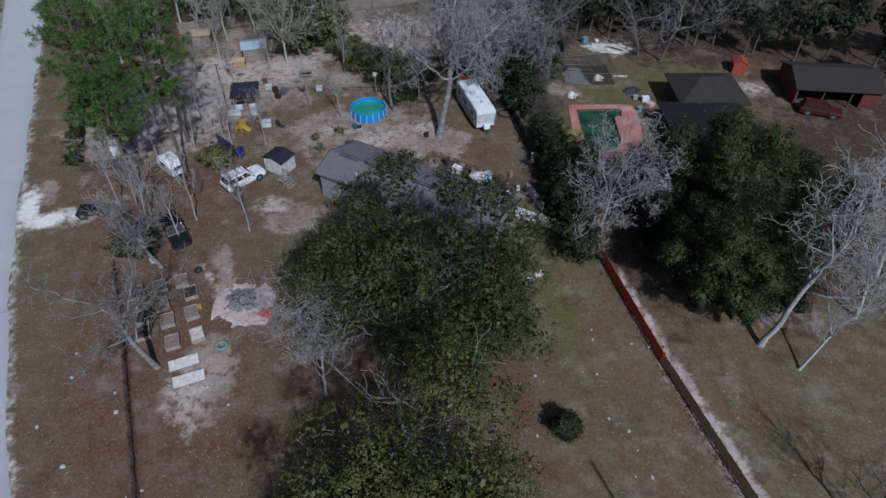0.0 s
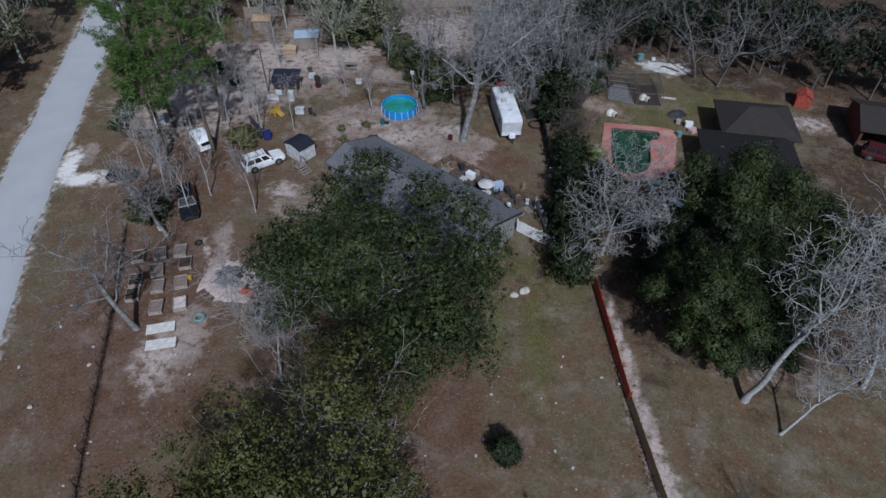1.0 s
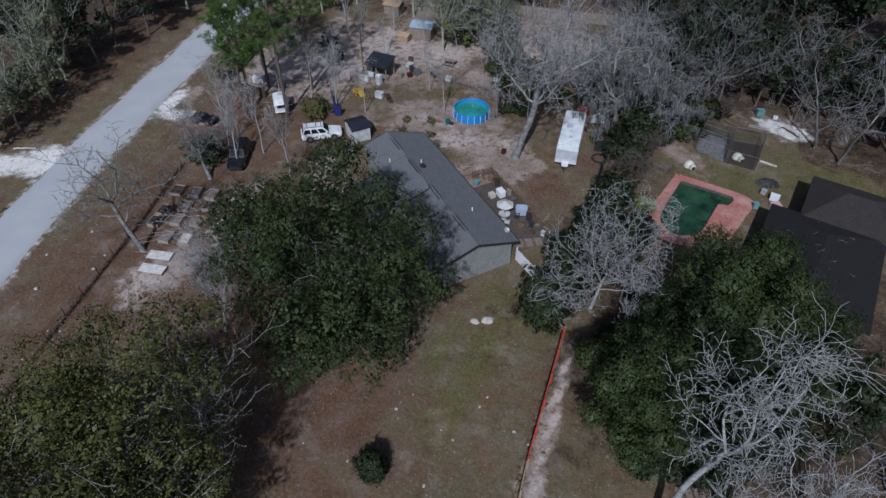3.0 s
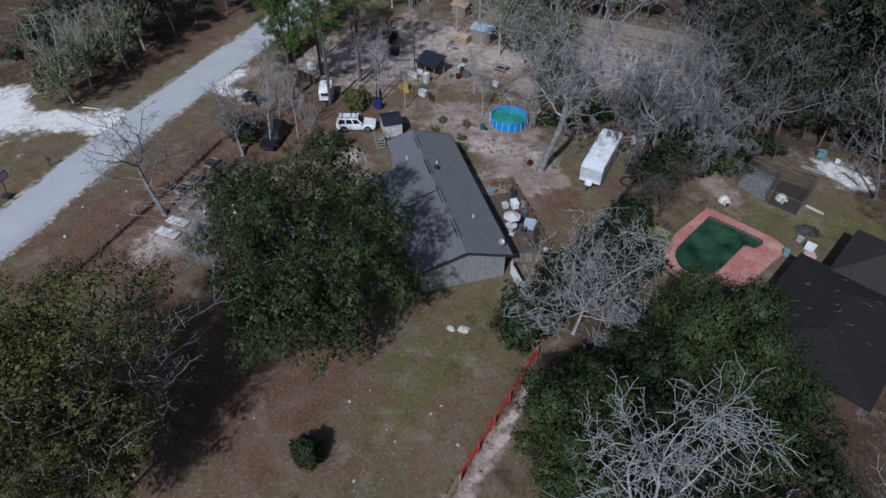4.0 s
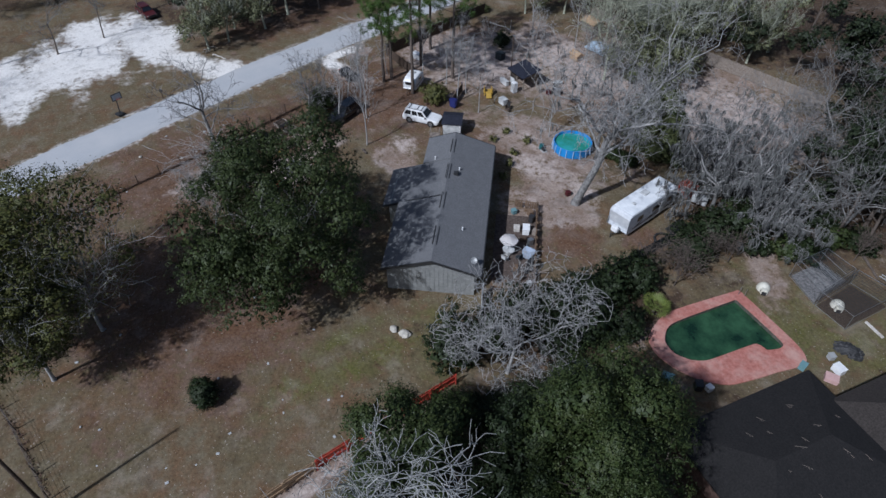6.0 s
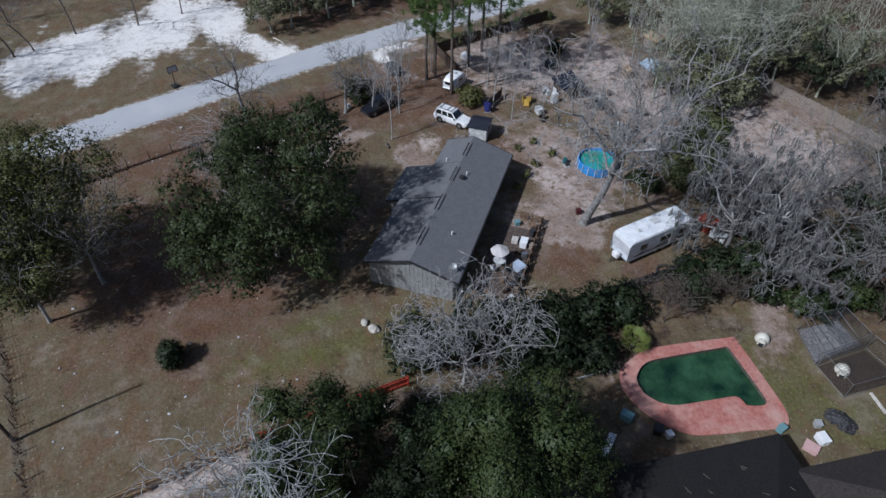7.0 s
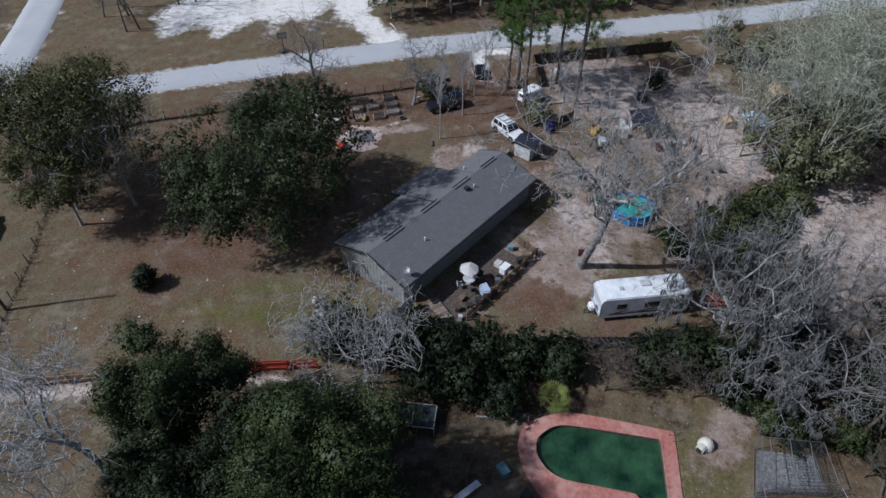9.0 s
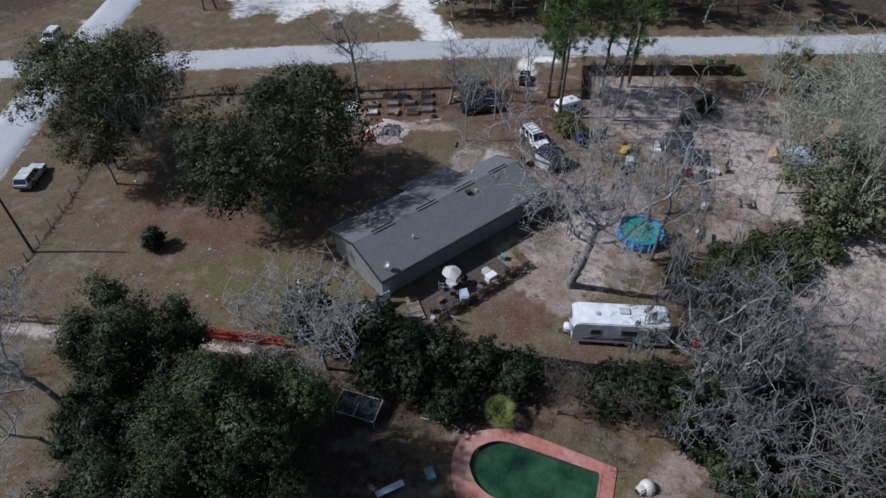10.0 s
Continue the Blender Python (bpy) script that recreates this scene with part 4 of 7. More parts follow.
bare_tree("bare_tree", pose(41.5, 40.5, 0), 64, 9.5, 0.2, "leafless tree with pale lichen-grey bark", M_BARK_PALE, (6, 5, 5, 4), lean=(-0.05, 0.1), spread=0.9)
bare_tree("bare_tree", pose(28.4, 16.3, 0), 60, 9, 0.15, "leafless tree with dark twisted limbs", M_BARK_BROWN, (5, 5, 5, 4), lean=(-0.1, 0.2), spread=0.9, wiggle=0.2)
bare_tree("mossy_tree", pose(16.2, 47.2, 0), 21, 12.0, 0.16, "leafless grey tree with hanging moss", M_BARK_GREY, (6, 6, 5, 5, 3), moss=60, moss_len=0.8, lean=(0.1, -0.05), trunk_part=0.3, spread=0.92, rise=0.07, wiggle=0.2, shrink=0.6, bare=0.6, least=0.017, reach=5.2)
bare_tree("bare_oak", pose(-0.5, 64.1, 0), 186, 23.0, 0.42, "large leafless oak with spreading grey limbs", M_BARK_GREY, (6, 6, 5, 5, 3), moss=70, trunk_bark=M_BARK_OAK, lean=(0.24, 0.04), trunk_part=0.42, spread=0.95, bare=0.62, rise=0.07, wiggle=0.22, shrink=0.6, least=0.018, reach=12.0)
bare_tree("bare_tree", pose(-6.7, 70.8, 0), 132, 14.5, 0.2, "dark leafless tree with crooked limbs behind the round pool", M_BARK_DIM, (5, 5, 4, 4, 3), lean=(0.0, 0.05), trunk_part=0.48, spread=0.85, bare=0.5, rise=0.08, wiggle=0.2, least=0.013)
bare_tree("roadside_tree", pose(-27.4, 41.8, 0), 132, 8.6, 0.2, "low leafless roadside tree with dense spreading twigs", M_BARK_OAK, (7, 6, 6, 5), lean=(-0.7, 0.25), trunk_part=0.38, spread=1.05, rise=0.05, wiggle=0.2, shrink=0.6, least=0.016)
bare_tree("roadside_tree", pose(-23.9, 30.1, 0), 136, 14.0, 0.25, "leafless roadside tree leaning over the verge", M_BARK_OAK, (6, 6, 5, 5), lean=(-0.08, -0.03), trunk_part=0.5, bare=0.45, rise=0.05, wiggle=0.2, spread=0.95, shrink=0.58, least=0.018)
bare_tree("bare_tree", pose(-9.4, 27.4, 0), 166, 9.5, 0.13, "slender leafless tree with a fan of fine grey twigs", M_BARK_GREY, (6, 6, 5, 4, 2), lean=(-0.06, 0.12), trunk_part=0.3, spread=0.6, rise=0.16, wiggle=0.16, least=0.013)
for k, (x, y, hh) in enumerate(((-19.9, 46.8, 9), (-25.9, 48.7, 9), (-26.4, 45.2, 7), (-31.0, 49.5, 8), (-34.5, 50.5, 9), (-29.8, 61.5, 9))):
    bare_tree("thin_tree", pose(x, y, 0, 0, 0, 70 * k), 160 + k, hh, 0.085, "thin leafless young tree", M_BARK_GREY, (7, 4, 3, 2), trunk_part=0.6, bare=0.35, spread=0.6, split=False, least=0.016, group="young trees in the yard")
young = [o for o in scene.objects if o.name.startswith("thin_tree")]
for k, (x, y) in enumerate(((-28.5, 76), (-24.5, 80.5), (-14, 80.5), (-7.5, 78), (-32.5, 84), (-20.5, 83.5), (-3.2, 72.5), (-30.8, 68), (-34.5, 78), (-38.5, 80), (-17.5, 71.5), (-12.8, 68), (-26.5, 63), (-36, 66.5), (-32.5, 45.5), (-40, 68), (-21.5, 62.5), (-30.5, 47.5), (-33.5, 59.5), (-25, 61), (-36, 55), (-33.0, 51.0))):
    copy_thing(young[k % len(young)], pose(x, y, 0, 0, 0, 47 * k) @ Matrix.Scale(0.7 + 0.07 * (k % 5), 4))
for k, (x, y, hh, lo, re) in enumerate(((-34.3, 55.1, 21, 0.52, 4.2), (-33.9, 53.8, 14, 0.6, 2.6), (-29.2, 56.3, 20, 0.6, 3.4), (-31.0, 63.0, 20, 0.58, 3.9), (-36.5, 60.4, 21, 0.52, 4.3), (-40.5, 63.5, 19, 0.55, 3.4))):
    pine_tree("pine_tree", pose(x, y, 0, 0, 0, 40 * k), 61 + k, hh, "tall pine with a bare trunk and bright green needles", "pines by the road", lo - 0.12, re + 0.3)
bush("round_bush", pose(9.2, 24.1, 0), 71, 1.1, 1.05, 2.2, "round dark green bush alone on the lawn", clumps=110, per=70, size=0.15)
bush("yard_bush", pose(-26.2, 58.3, 0), 72, 1.9, 1.7, 2.6, "rounded yellow-green bush behind the white vehicle", M_LEAF_YELLOW, clumps=90, per=45, size=0.2)
bush("verge_bush", pose(-30.5, 44.2, 0), 73, 2.4, 2.2, 2.9, "dark green shrub under the roadside tree", M_LEAF_OAK, clumps=90, per=40, size=0.24)
bush("corner_bush", pose(-37.2, 73.8, 0), 74, 1.4, 1.4, 2.4, "dark green shrub at the dusty yard", M_LEAF_DARK)
for k, (x, y) in enumerate(((-9.5, 60.8), (-11.2, 62.2), (-7.6, 58.9), (-14.6, 61.4), (-15.6, 63.6), (-12.9, 65))):
    bush("low_shrub", pose(x, y, 0, 0, 0, 70 * k), 75 + k, 0.55, 0.5, 0.7, "small yellow-green weed clump in the bare yard", M_LEAF_YELLOW, clumps=14, per=24, size=0.16, group="weed clumps")
for k, (x, y, r, h) in enumerate(((9.4, 71.0, 2.0, 3.4), (8.6, 74.0, 1.9, 3.0), (12.6, 76.2, 1.9, 2.8), (15.2, 80.2, 2.0, 2.8), (11.2, 80.6, 2.2, 3.2), (12.6, 85.4, 2.2, 3.2), (8.4, 82.6, 2.2, 3.0), (5.4, 83.6, 2.0, 2.6), (16.4, 86.4, 2.0, 2.8), (9.0, 88.0, 2.4, 3.4))):
    bush("understorey_bush", pose(x, y, 0, 0, 0, 50 * k), 230 + k, r, r, h * 0.7, "dark evergreen understorey shrub below mossy trees", M_LEAF_DARK, clumps=80, per=34, size=0.21, group="understorey shrubs")
for k, (x, y, h) in enumerate(((8.5, 77.6, 2.6), (14.6, 78.4, 2.4), (3.6, 79.0, 2.0), (-6.0, 72.8, 1.0), (-4.4, 73.6, 1.1), (-1.5, 78.4, 2.2), (15.5, 84.0, 2.8), (-8.8, 84.0, 2.0))):
    bush("wood_edge_bush", pose(x, y, 0, 0, 0, 50 * k), 190 + k, 1.5, 1.4, h, "dark green undergrowth shrub below the bare trees", M_LEAF_OAK, clumps=46, per=44, size=0.19, group="undergrowth shrubs")
for k in range(11):
    f = k / 10
    bush("fence_shrub", pose(-42.9 - 7.4 * f + 0.3 * math.sin(k * 2.1), 58.4 + 18.6 * f, 0, 0, 0, 80 * k), 260 + k, 1.0, 1.0, 1.5 + 0.4 * math.sin(k * 1.7), "green shrub growing along the dark roadside fence", M_LEAF_SHRUB if k % 3 else M_LEAF_OAK, clumps=34, per=30, size=0.2, group="shrubs along the roadside fence")
# evergreen screen between the two yards
hedge = [(12.3, 44.0, 4.6), (13.2, 47, 4.2), (12.2, 50.0, 4.4), (13.2, 53.2, 4.6), (12.7, 56.4, 4.0), (12.6, 59.5, 3.9), (12.2, 62.6, 3.4), (11.3, 69.4, 3.4), (10.8, 72.4, 4.2), (16.4, 51.8, 3.8), (15.8, 55.2, 3.8), (16.2, 58.4, 2.6), (10.8, 75.2, 4.6), (13.6, 43.2, 3.4)]
for k, (x, y, hh) in enumerate(hedge):
    bush("hedge_bush", pose(x, y, 0, 0, 0, 65 * k), 81 + k, 2.4, 2.4, hh * 1.1, "tall dark evergreen shrub in the boundary screen", M_LEAF_DARK, clumps=110, per=48, size=0.18, group="shrubs along the boundary")
for k, (x, y) in enumerate(((12.0, 70.6), (13.6, 66.2), (13.0, 73.2), (17.8, 84.5), (11.6, 65.4), (12.0, 67.6))):
    bare_tree("bare_shrub", pose(x, y, 0, 0, 0, 90 * k), 170 + k, 3.6, 0.06, "brown leafless shrub at the pool yard's edge", M_BARK_BROWN, (7, 5, 4, 2), trunk_part=0.2, spread=0.7, group="leafless shrubs")


def palm(m):
    t = thing("palm", m, "small yellow-green fan palm beside the pool", "palm")
    part("trunk", cyl(0.16, 0.12, 0.9, 10), M_BARK_BROWN, t)
    rng = random.Random(3)
    for k in range(26):
        a, up = k * 2.4, rng.uniform(-0.2, 1.1)
        ln = rng.uniform(1.0, 1.5)
        bm = bmesh.new()
        way = Vector((math.cos(a) * math.cos(up), math.sin(a) * math.cos(up), math.sin(up)))
        side = Vector((-math.sin(a), math.cos(a), 0))
        c = Vector((0, 0, 0.9)) + way * ln * 0.5
        for j in range(9):
            s = (j - 4) / 4
            w = (way * math.cos(s * 1.1) + side * math.sin(s * 1.1)).normalized()
            q = [c + side * 0.02 * s, c + w * ln * 0.42 + side * 0.05, c + w * ln * 0.62 - Vector((0, 0, 0.12)), c + w * ln * 0.42 - side * 0.05]
            bm.faces.new([bm.verts.new(p) for p in q])
        bmesh.ops.create_cone(bm, cap_ends=True, segments=4, radius1=0.02, radius2=0.015, depth=ln * 0.5,
                              matrix=Matrix.Translation(Vector((0, 0, 0.9)) + way * ln * 0.25) @ way.to_track_quat("Z", "Y").to_matrix().to_4x4())
        part("frond", bm, M_PALM, t)
    return t


palm(pose(15.7, 62.1, 0))


def weed_strip(pts, seed, label, height=0.5, width=0.35, per=60, mat=M_DEAD_GRASS):
    """Dead grass and weeds standing along a line."""
    r = np.random.default_rng(seed)
    c = []
    for (ax, ay), (bx, by) in zip(pts, pts[1:]):
        n = int(math.hypot(bx - ax, by - ay) * per)
        s = r.random(n)[:, None]
        c.append(np.array([[ax, ay]]) * (1 - s) + np.array([[bx, by]]) * s + r.normal(size=(n, 2)) * width * 0.5)
    c = np.concatenate(c)
    n = len(c)
    h = height * r.uniform(0.3, 1.2, n)
    a = r.uniform(0, 2 * math.pi, n)
    w = np.stack([np.cos(a), np.sin(a), 0 * a], 1) * 0.05
    base = np.concatenate([c, np.full((n, 1), -0.03)], 1)
    top = base + np.concatenate([r.normal(size=(n, 2)) * 0.15, h[:, None]], 1)
    v = np.stack([base - w, base + w, top + w * 0.3, top - w * 0.3], 1).reshape(-1, 3)
    ob = new("weeds", mesh_np("weeds", v, np.arange(4 * n).reshape(-1, 4), mat))
    return tagged(ob, label, "weeds", kind="stuff")


weed_strip([(-31.9, 41.6), (-26.6, 30.4), (-21.4, 18.4), (-17.0, 9.0), (-12.0, 2.6)], 1, "reddish-brown dead weeds along the roadside wire fence", 0.2, 0.2, 130)
weed_strip([(-12.0, 2.6), (-5.5, 4.9), (6.2, 10.2), (13.2, 12.8), (22.4, 16.2)], 2, "dead weeds along the wire fence at the lawn's end", 0.18, 0.3, 24)
weed_strip([(15.4, 42.6), (18.2, 30.4), (22.1, 16.5)], 3, "dry weeds at the foot of the board fence", 0.25, 0.5, 18)
weed_strip([(-22.4, 75.2), (-13.0, 75.2), (-2.5, 75.0)], 4, "dry weeds along the rail fence", 0.3, 0.3, 20)

# woodland: a few kinds, repeated
wood_form = [(0, 0, 6.5, 3.4, 3.4, 4.6), (1.5, 0.8, 8.5, 2.4, 2.4, 3.2), (-1.6, -0.6, 5.5, 2.6, 2.6, 3.4), (0.2, -1.8, 7.6, 2.0, 2.0, 3.0)]
low_form = [(0, 0, 4.6, 3.4, 3.4, 4.2), (1.5, 0.8, 7.0, 2.6, 2.6, 3.2), (-1.6, -0.6, 4.0, 2.8, 2.8, 3.2), (0.2, -1.8, 3.0, 2.6, 2.6, 2.6)]
wood_kinds = [leafy_tree("woodland_tree", pose(0, 0, 0), 101 + k, 11 + k, 0.22, billow(k + 3, wood_form, 16, 1.3), "dark green woodland tree", M_LEAF_WOOD,
              clumps=130, per=22, size=0.37, clump_r=0.95, bark=M_BARK_BROWN, twigs=(5, 4, 3), group="woodland", split=False, flat=0.8) for k in range(3)]
olive_kinds = [leafy_tree("woodland_tree", pose(0, 0, 0), 141 + k, 13 + k, 0.22, billow(k + 9, low_form, 18, 1.4), "sunlit olive-green woodland tree", M_LEAF_PALE_OLIVE,
               clumps=170, per=26, size=0.25, clump_r=1.05, bark=M_BARK_LICHEN, twigs=(6, 5, 4, 3), trunk_part=0.35, spread=0.7, rise=0.16, least=0.018, group="woodland", split=False, flat=0.8) for k in range(2)]
bare_kinds = [bare_tree("woodland_tree", pose(0, 0, 0), 111 + k, 14 + k, 0.16, "leafless grey woodland tree", M_BARK_DIM, (6, 5, 4, 3), group="woodland", trunk_part=0.48, bare=0.4, split=False, trunk_bark=M_BARK_BROWN, least=0.018, spread=0.9, rise=0.07, wiggle=0.22, shrink=0.6) for k in range(3)]
pale_kinds = [bare_tree("woodland_tree", pose(0, 0, 0), 151 + k, 14 + k, 0.17, "grey leafless woodland tree with fine spreading twigs", M_BARK_OAK, (6, 5, 5, 4), group="woodland", trunk_part=0.4, bare=0.4, split=False, trunk_bark=M_BARK_DIM, least=0.018, spread=0.95, rise=0.06, wiggle=0.22, shrink=0.6) for k in range(2)]
grey_kinds = [bare_tree("woodland_tree", pose(0, 0, 0), 121 + k, 13 + k, 0.2, "grey-green half-leafless woodland tree", M_BARK_LICHEN, (7, 5, 5, 4), group="woodland", trunk_part=0.3, split=False, wiggle=0.15, spread=0.75, rise=0.14, least=0.022, leaf=(M_LEAF_GREYGREEN, 2000, 0.24)) for k in range(2)]
moss_kinds = [bare_tree("woodland_tree", pose(0, 0, 0), 131 + k, 12.5 + k, 0.24, "leafless woodland tree draped in grey moss", M_BARK_GREY, (7, 6, 5, 4), group="woodland", trunk_part=0.34, split=False, trunk_bark=M_BARK_DIM, moss=400, moss_len=1.35, spread=1.0, rise=0.03, wiggle=0.24, shrink=0.6, bare=0.5, least=0.015, reach=5.0) for k in range(2)]
used = set()
rng = random.Random(8)


def plant(kinds, x, y, scale=1.0):
    src = kinds[rng.randrange(len(kinds))]
    if src not in used and any(k not in used for k in kinds):
        used.add(src)
        src.matrix_basis = pose(x, y, 0, 0, 0, rng.uniform(0, 360))
        return src
    return copy_thing(src, pose(x, y, 0, 0, 0, rng.uniform(0, 360)) @ Matrix.Scale(scale, 4))


for x, y in ((9.5, 90.5), (14.5, 90.0), (10.5, 95), (5.0, 96), (16, 94), (20, 95), (26, 95), (36, 94), (41, 89), (46, 86), (50, 88), (55, 83), (59, 88), (44, 92), (53, 92), (19, 97), (23.5, 98), (30, 96), (33, 98), (39, 96), (62, 82), (60, 76), (48, 94), (16.5, 87.5), (20.5, 91.5), (11.5, 88.0), (25.5, 91.0), (29.5, 92), (34, 92.5), (38, 88.5), (13, 97.5), (27.5, 99), (44, 84.5), (51, 83.5), (3, 101), (-7, 109), (8, 99), (-13, 108), (-19, 103), (1, 112), (8, 108), (14, 110), (5, 117), (-3, 116), (20, 112), (12, 118), (-9, 123), (27, 108), (33, 105), (0, 126), (18, 121), (26, 117), (36, 113)):
    plant(wood_kinds, x, y, rng.uniform(0.6, 0.85))
for x, y, s in ((6.8, 75.8, 0.9), (9.8, 78.0, 0.85), (5.2, 80.0, 0.8), (13.0, 79.0, 0.65), (2.4, 79.4, 0.65)):
    plant(moss_kinds, x, y, s)
for x, y, s in ((14.3, 86.0, 0.95), (9.0, 84.2, 0.85), (12.2, 82.0, 0.75), (4.6, 86.5, 0.8), (31.7, 83.6, 1.05), (28.8, 85.4, 0.9), (40.7, 90.1, 0.95), (7.6, 92.5, 0.95), (23.0, 93.5, 0.9)):
    plant(pale_kinds, x, y, s)
for x, y in ((-22.5, 82.5),):
    plant(grey_kinds, x, y, 0.6)
for x, y in ((-29.5, 93), (-34, 97), (-25, 94), (-42, 96), (-38, 92.5), (-33, 90), (-27, 98), (-36, 103)):
    plant(grey_kinds, x, y, rng.uniform(0.85, 1.1))
for x, y, s in ((-18.0, 88.6, 0.95), (-21.5, 87.0, 0.6), (-20.0, 92.0, 0.75), (-46.5, 83, 0.75), (-44, 89, 0.75), (-24.5, 90.5, 0.7), (-28.5, 95.5, 0.8), (-24.0, 101.5, 0.8), (-29.0, 103.5, 0.9), (-18.5, 104.5, 0.75), (-33.0, 100.0, 0.85), (-26.0, 109.0, 0.9), (-20.0, 110.0, 0.9), (-40.0, 100.0, 0.8), (-36.0, 109.0, 0.9), (-47.0, 96.0, 0.8)):
    plant(olive_kinds, x, y, s)
for k, (x, y, r, h) in enumerate(((-6.2, 77.0, 1.8, 2.8), (-8.8, 79.4, 2.0, 3.2), (-4.6, 79.6, 1.9, 2.8), (-10.8, 81.6, 2.0, 3.0), (-7.2, 82.0, 1.9, 2.8), (-3.4, 77.2, 1.7, 2.4), (-13.6, 83.6, 2.0, 2.8), (-16.0, 86.5, 2.2, 3.0), (-18.5, 88.5, 2.3, 3.2), (-13.4, 86.4, 2.0, 2.4), (-20.5, 86.0, 2.0, 2.8), (-12.4, 80.6, 1.5, 1.6), (-10.6, 84.4, 1.9, 2.2), (-9.6, 77.4, 1.4, 1.6))):
    bush("olive_shrub", pose(x, y, 0, 0, 0, 50 * k), 210 + k, r, r * 0.9, h, "sprawling olive-green shrub at the sandy clearing", M_LEAF_SHRUB, clumps=90, per=30, size=0.2, group="shrubs at the clearing")
for x, y in ((-55.1, 35.9), (-53.6, 32.7), (-59.5, 37.5), (-62, 33.5), (-57.5, 42.0), (-62.0, 44), (-66, 39)):
    plant(olive_kinds if x > -60 else wood_kinds, x, y, rng.uniform(0.7, 0.9))
for k, (x, y) in enumerate(((-62, 52), (-65, 57), (-63.5, 62), (-67, 66), (-66.5, 72), (-70, 77), (-70, 83), (-73, 90), (-70, 60), (-73, 68), (-75, 75), (-78, 84), (-68, 50), (-72, 55), (-61.5, 46.5), (-66, 44))):
    plant(bare_kinds if k % 4 == 1 else olive_kinds if k % 5 == 4 else wood_kinds, x, y, rng.uniform(0.75, 1.05))
for x, y in ((-45.7, -14.2), (-47.1, -10.7), (-42.4, -6.0), (-53.4, -16.5), (-66, -9), (-50, -13), (-54.4, -2.3), (-60.7, 11.7), (-59.3, 2.6), (-63.8, 18.2), (-52.8, -4.6), (-41.2, -7.6), (-73.4, 28.8), (-71, 24)):
    plant(bare_kinds, x, y, rng.uniform(0.7, 1.0))
for x, y in ((15.0, 84.5), (36.5, 88), (1.0, 92.5), (18.5, 92)):
    plant(bare_kinds, x, y, rng.uniform(0.85, 1.1))


def clear_of(x, y):
    """True where woodland may stand."""
    spot = (np.array([x]), np.array([y]))
    if near_line(*spot, ROAD)[0] < 9 or near_line(*spot, SIDE_ROAD)[0] < 9:
        return False
    if x < -45 and y < 110:      # across the road
        return y > 86 and near_line(*spot, ROAD)[0] > 9 and x < -70 or (x < -80 and y < 34)
    edge = 105 if x < 0 else 96 if x < 16 else 95 if x < 30 else 90
    return y > edge + 2 * math.sin(x * 0.3) or (x > 62 and y > 72)


spots = []
for _ in range(6000):
    x, y = rng.uniform(-104, 80), rng.uniform(-10, 122)
    if len(spots) < 26 and clear_of(x, y) and all(math.hypot(x - a, y - b) > 4.3 for a, b in spots):
        spots.append((x, y))
for x, y in spots:
    r = rng.random()
    if x < -8 and y < 112:        # the open, sunlit wood behind the dusty yard
        kinds = olive_kinds if r < 0.45 else grey_kinds if r < 0.7 else bare_kinds
    else:
        kinds = wood_kinds if r < 0.86 else bare_kinds
    plant(kinds, x, y, rng.uniform(0.8, 1.3))
for x, y, s in ((1.0, 84.0, 0.8), (-1.0, 90.5, 0.8), (3.5, 93.0, 0.9)):
    plant(pale_kinds, x, y, s)


# ---- the neighbour's pool ----
def ring_slab(outer, inner, z0, z1):
    """A slab with a hole: outer and inner outlines with the same number of points."""
    bm = bmesh.new()
    n = len(outer)
    rows = [[bm.verts.new((x, y, z)) for x, y in line] for line, z in ((outer, z0), (outer, z1), (inner, z1), (inner, z0))]
    for a in range(4):
        p, q = rows[a], rows[(a + 1) % 4]
        for i in range(n):
            bm.faces.new((p[i], p[(i + 1) % n], q[(i + 1) % n], q[i]))
    bmesh.ops.recalc_face_normals(bm, faces=bm.faces[:])
    return bm


def smooth_outline(pts, per=6, tight=0.5):
    """A rounded closed outline through the points."""
    out, n = [], len(pts)
    for i in range(n):
        p0, p1, p2, p3 = (Vector(pts[(i + k) % n]) for k in (-1, 0, 1, 2))
        for k in range(per):
            t = k / per
            m1, m2 = (p2 - p0) * tight * 0.5, (p3 - p1) * tight * 0.5
            out.append(tuple(p1 * (2 * t ** 3 - 3 * t * t + 1) + m1 * (t ** 3 - 2 * t * t + t) + p2 * (3 * t * t - 2 * t ** 3) + m2 * (t ** 3 - t * t)))
    return out


WATER_LINE = [(17.32, 69.6), (17.4, 70.2), (18.1, 70.28), (22.6, 70.42), (23.15, 69.8), (22.85, 68.6), (22.0, 68.25), (21.88, 66.5), (21.75, 63.3), (21.2, 62.0), (20.1, 61.15), (18.8, 61.15), (17.75, 62.1), (17.3, 63.6)]
DECK_LINE = [(16.42, 70.6), (16.55, 71.3), (17.4, 71.38), (23.4, 71.45), (25.0, 70.9), (25.2, 69.6), (24.95, 67.8), (24.8, 66.0), (24.4, 63.4), (23.3, 61.6), (21.5, 60.3), (19.5, 59.7), (17.7, 60.25), (16.15, 63.4)]


M_POOL_WALL = surface("stained_pool_wall", (0.05, 0.055, 0.045), (0.13, 0.12, 0.10), 3.0, 0.7)


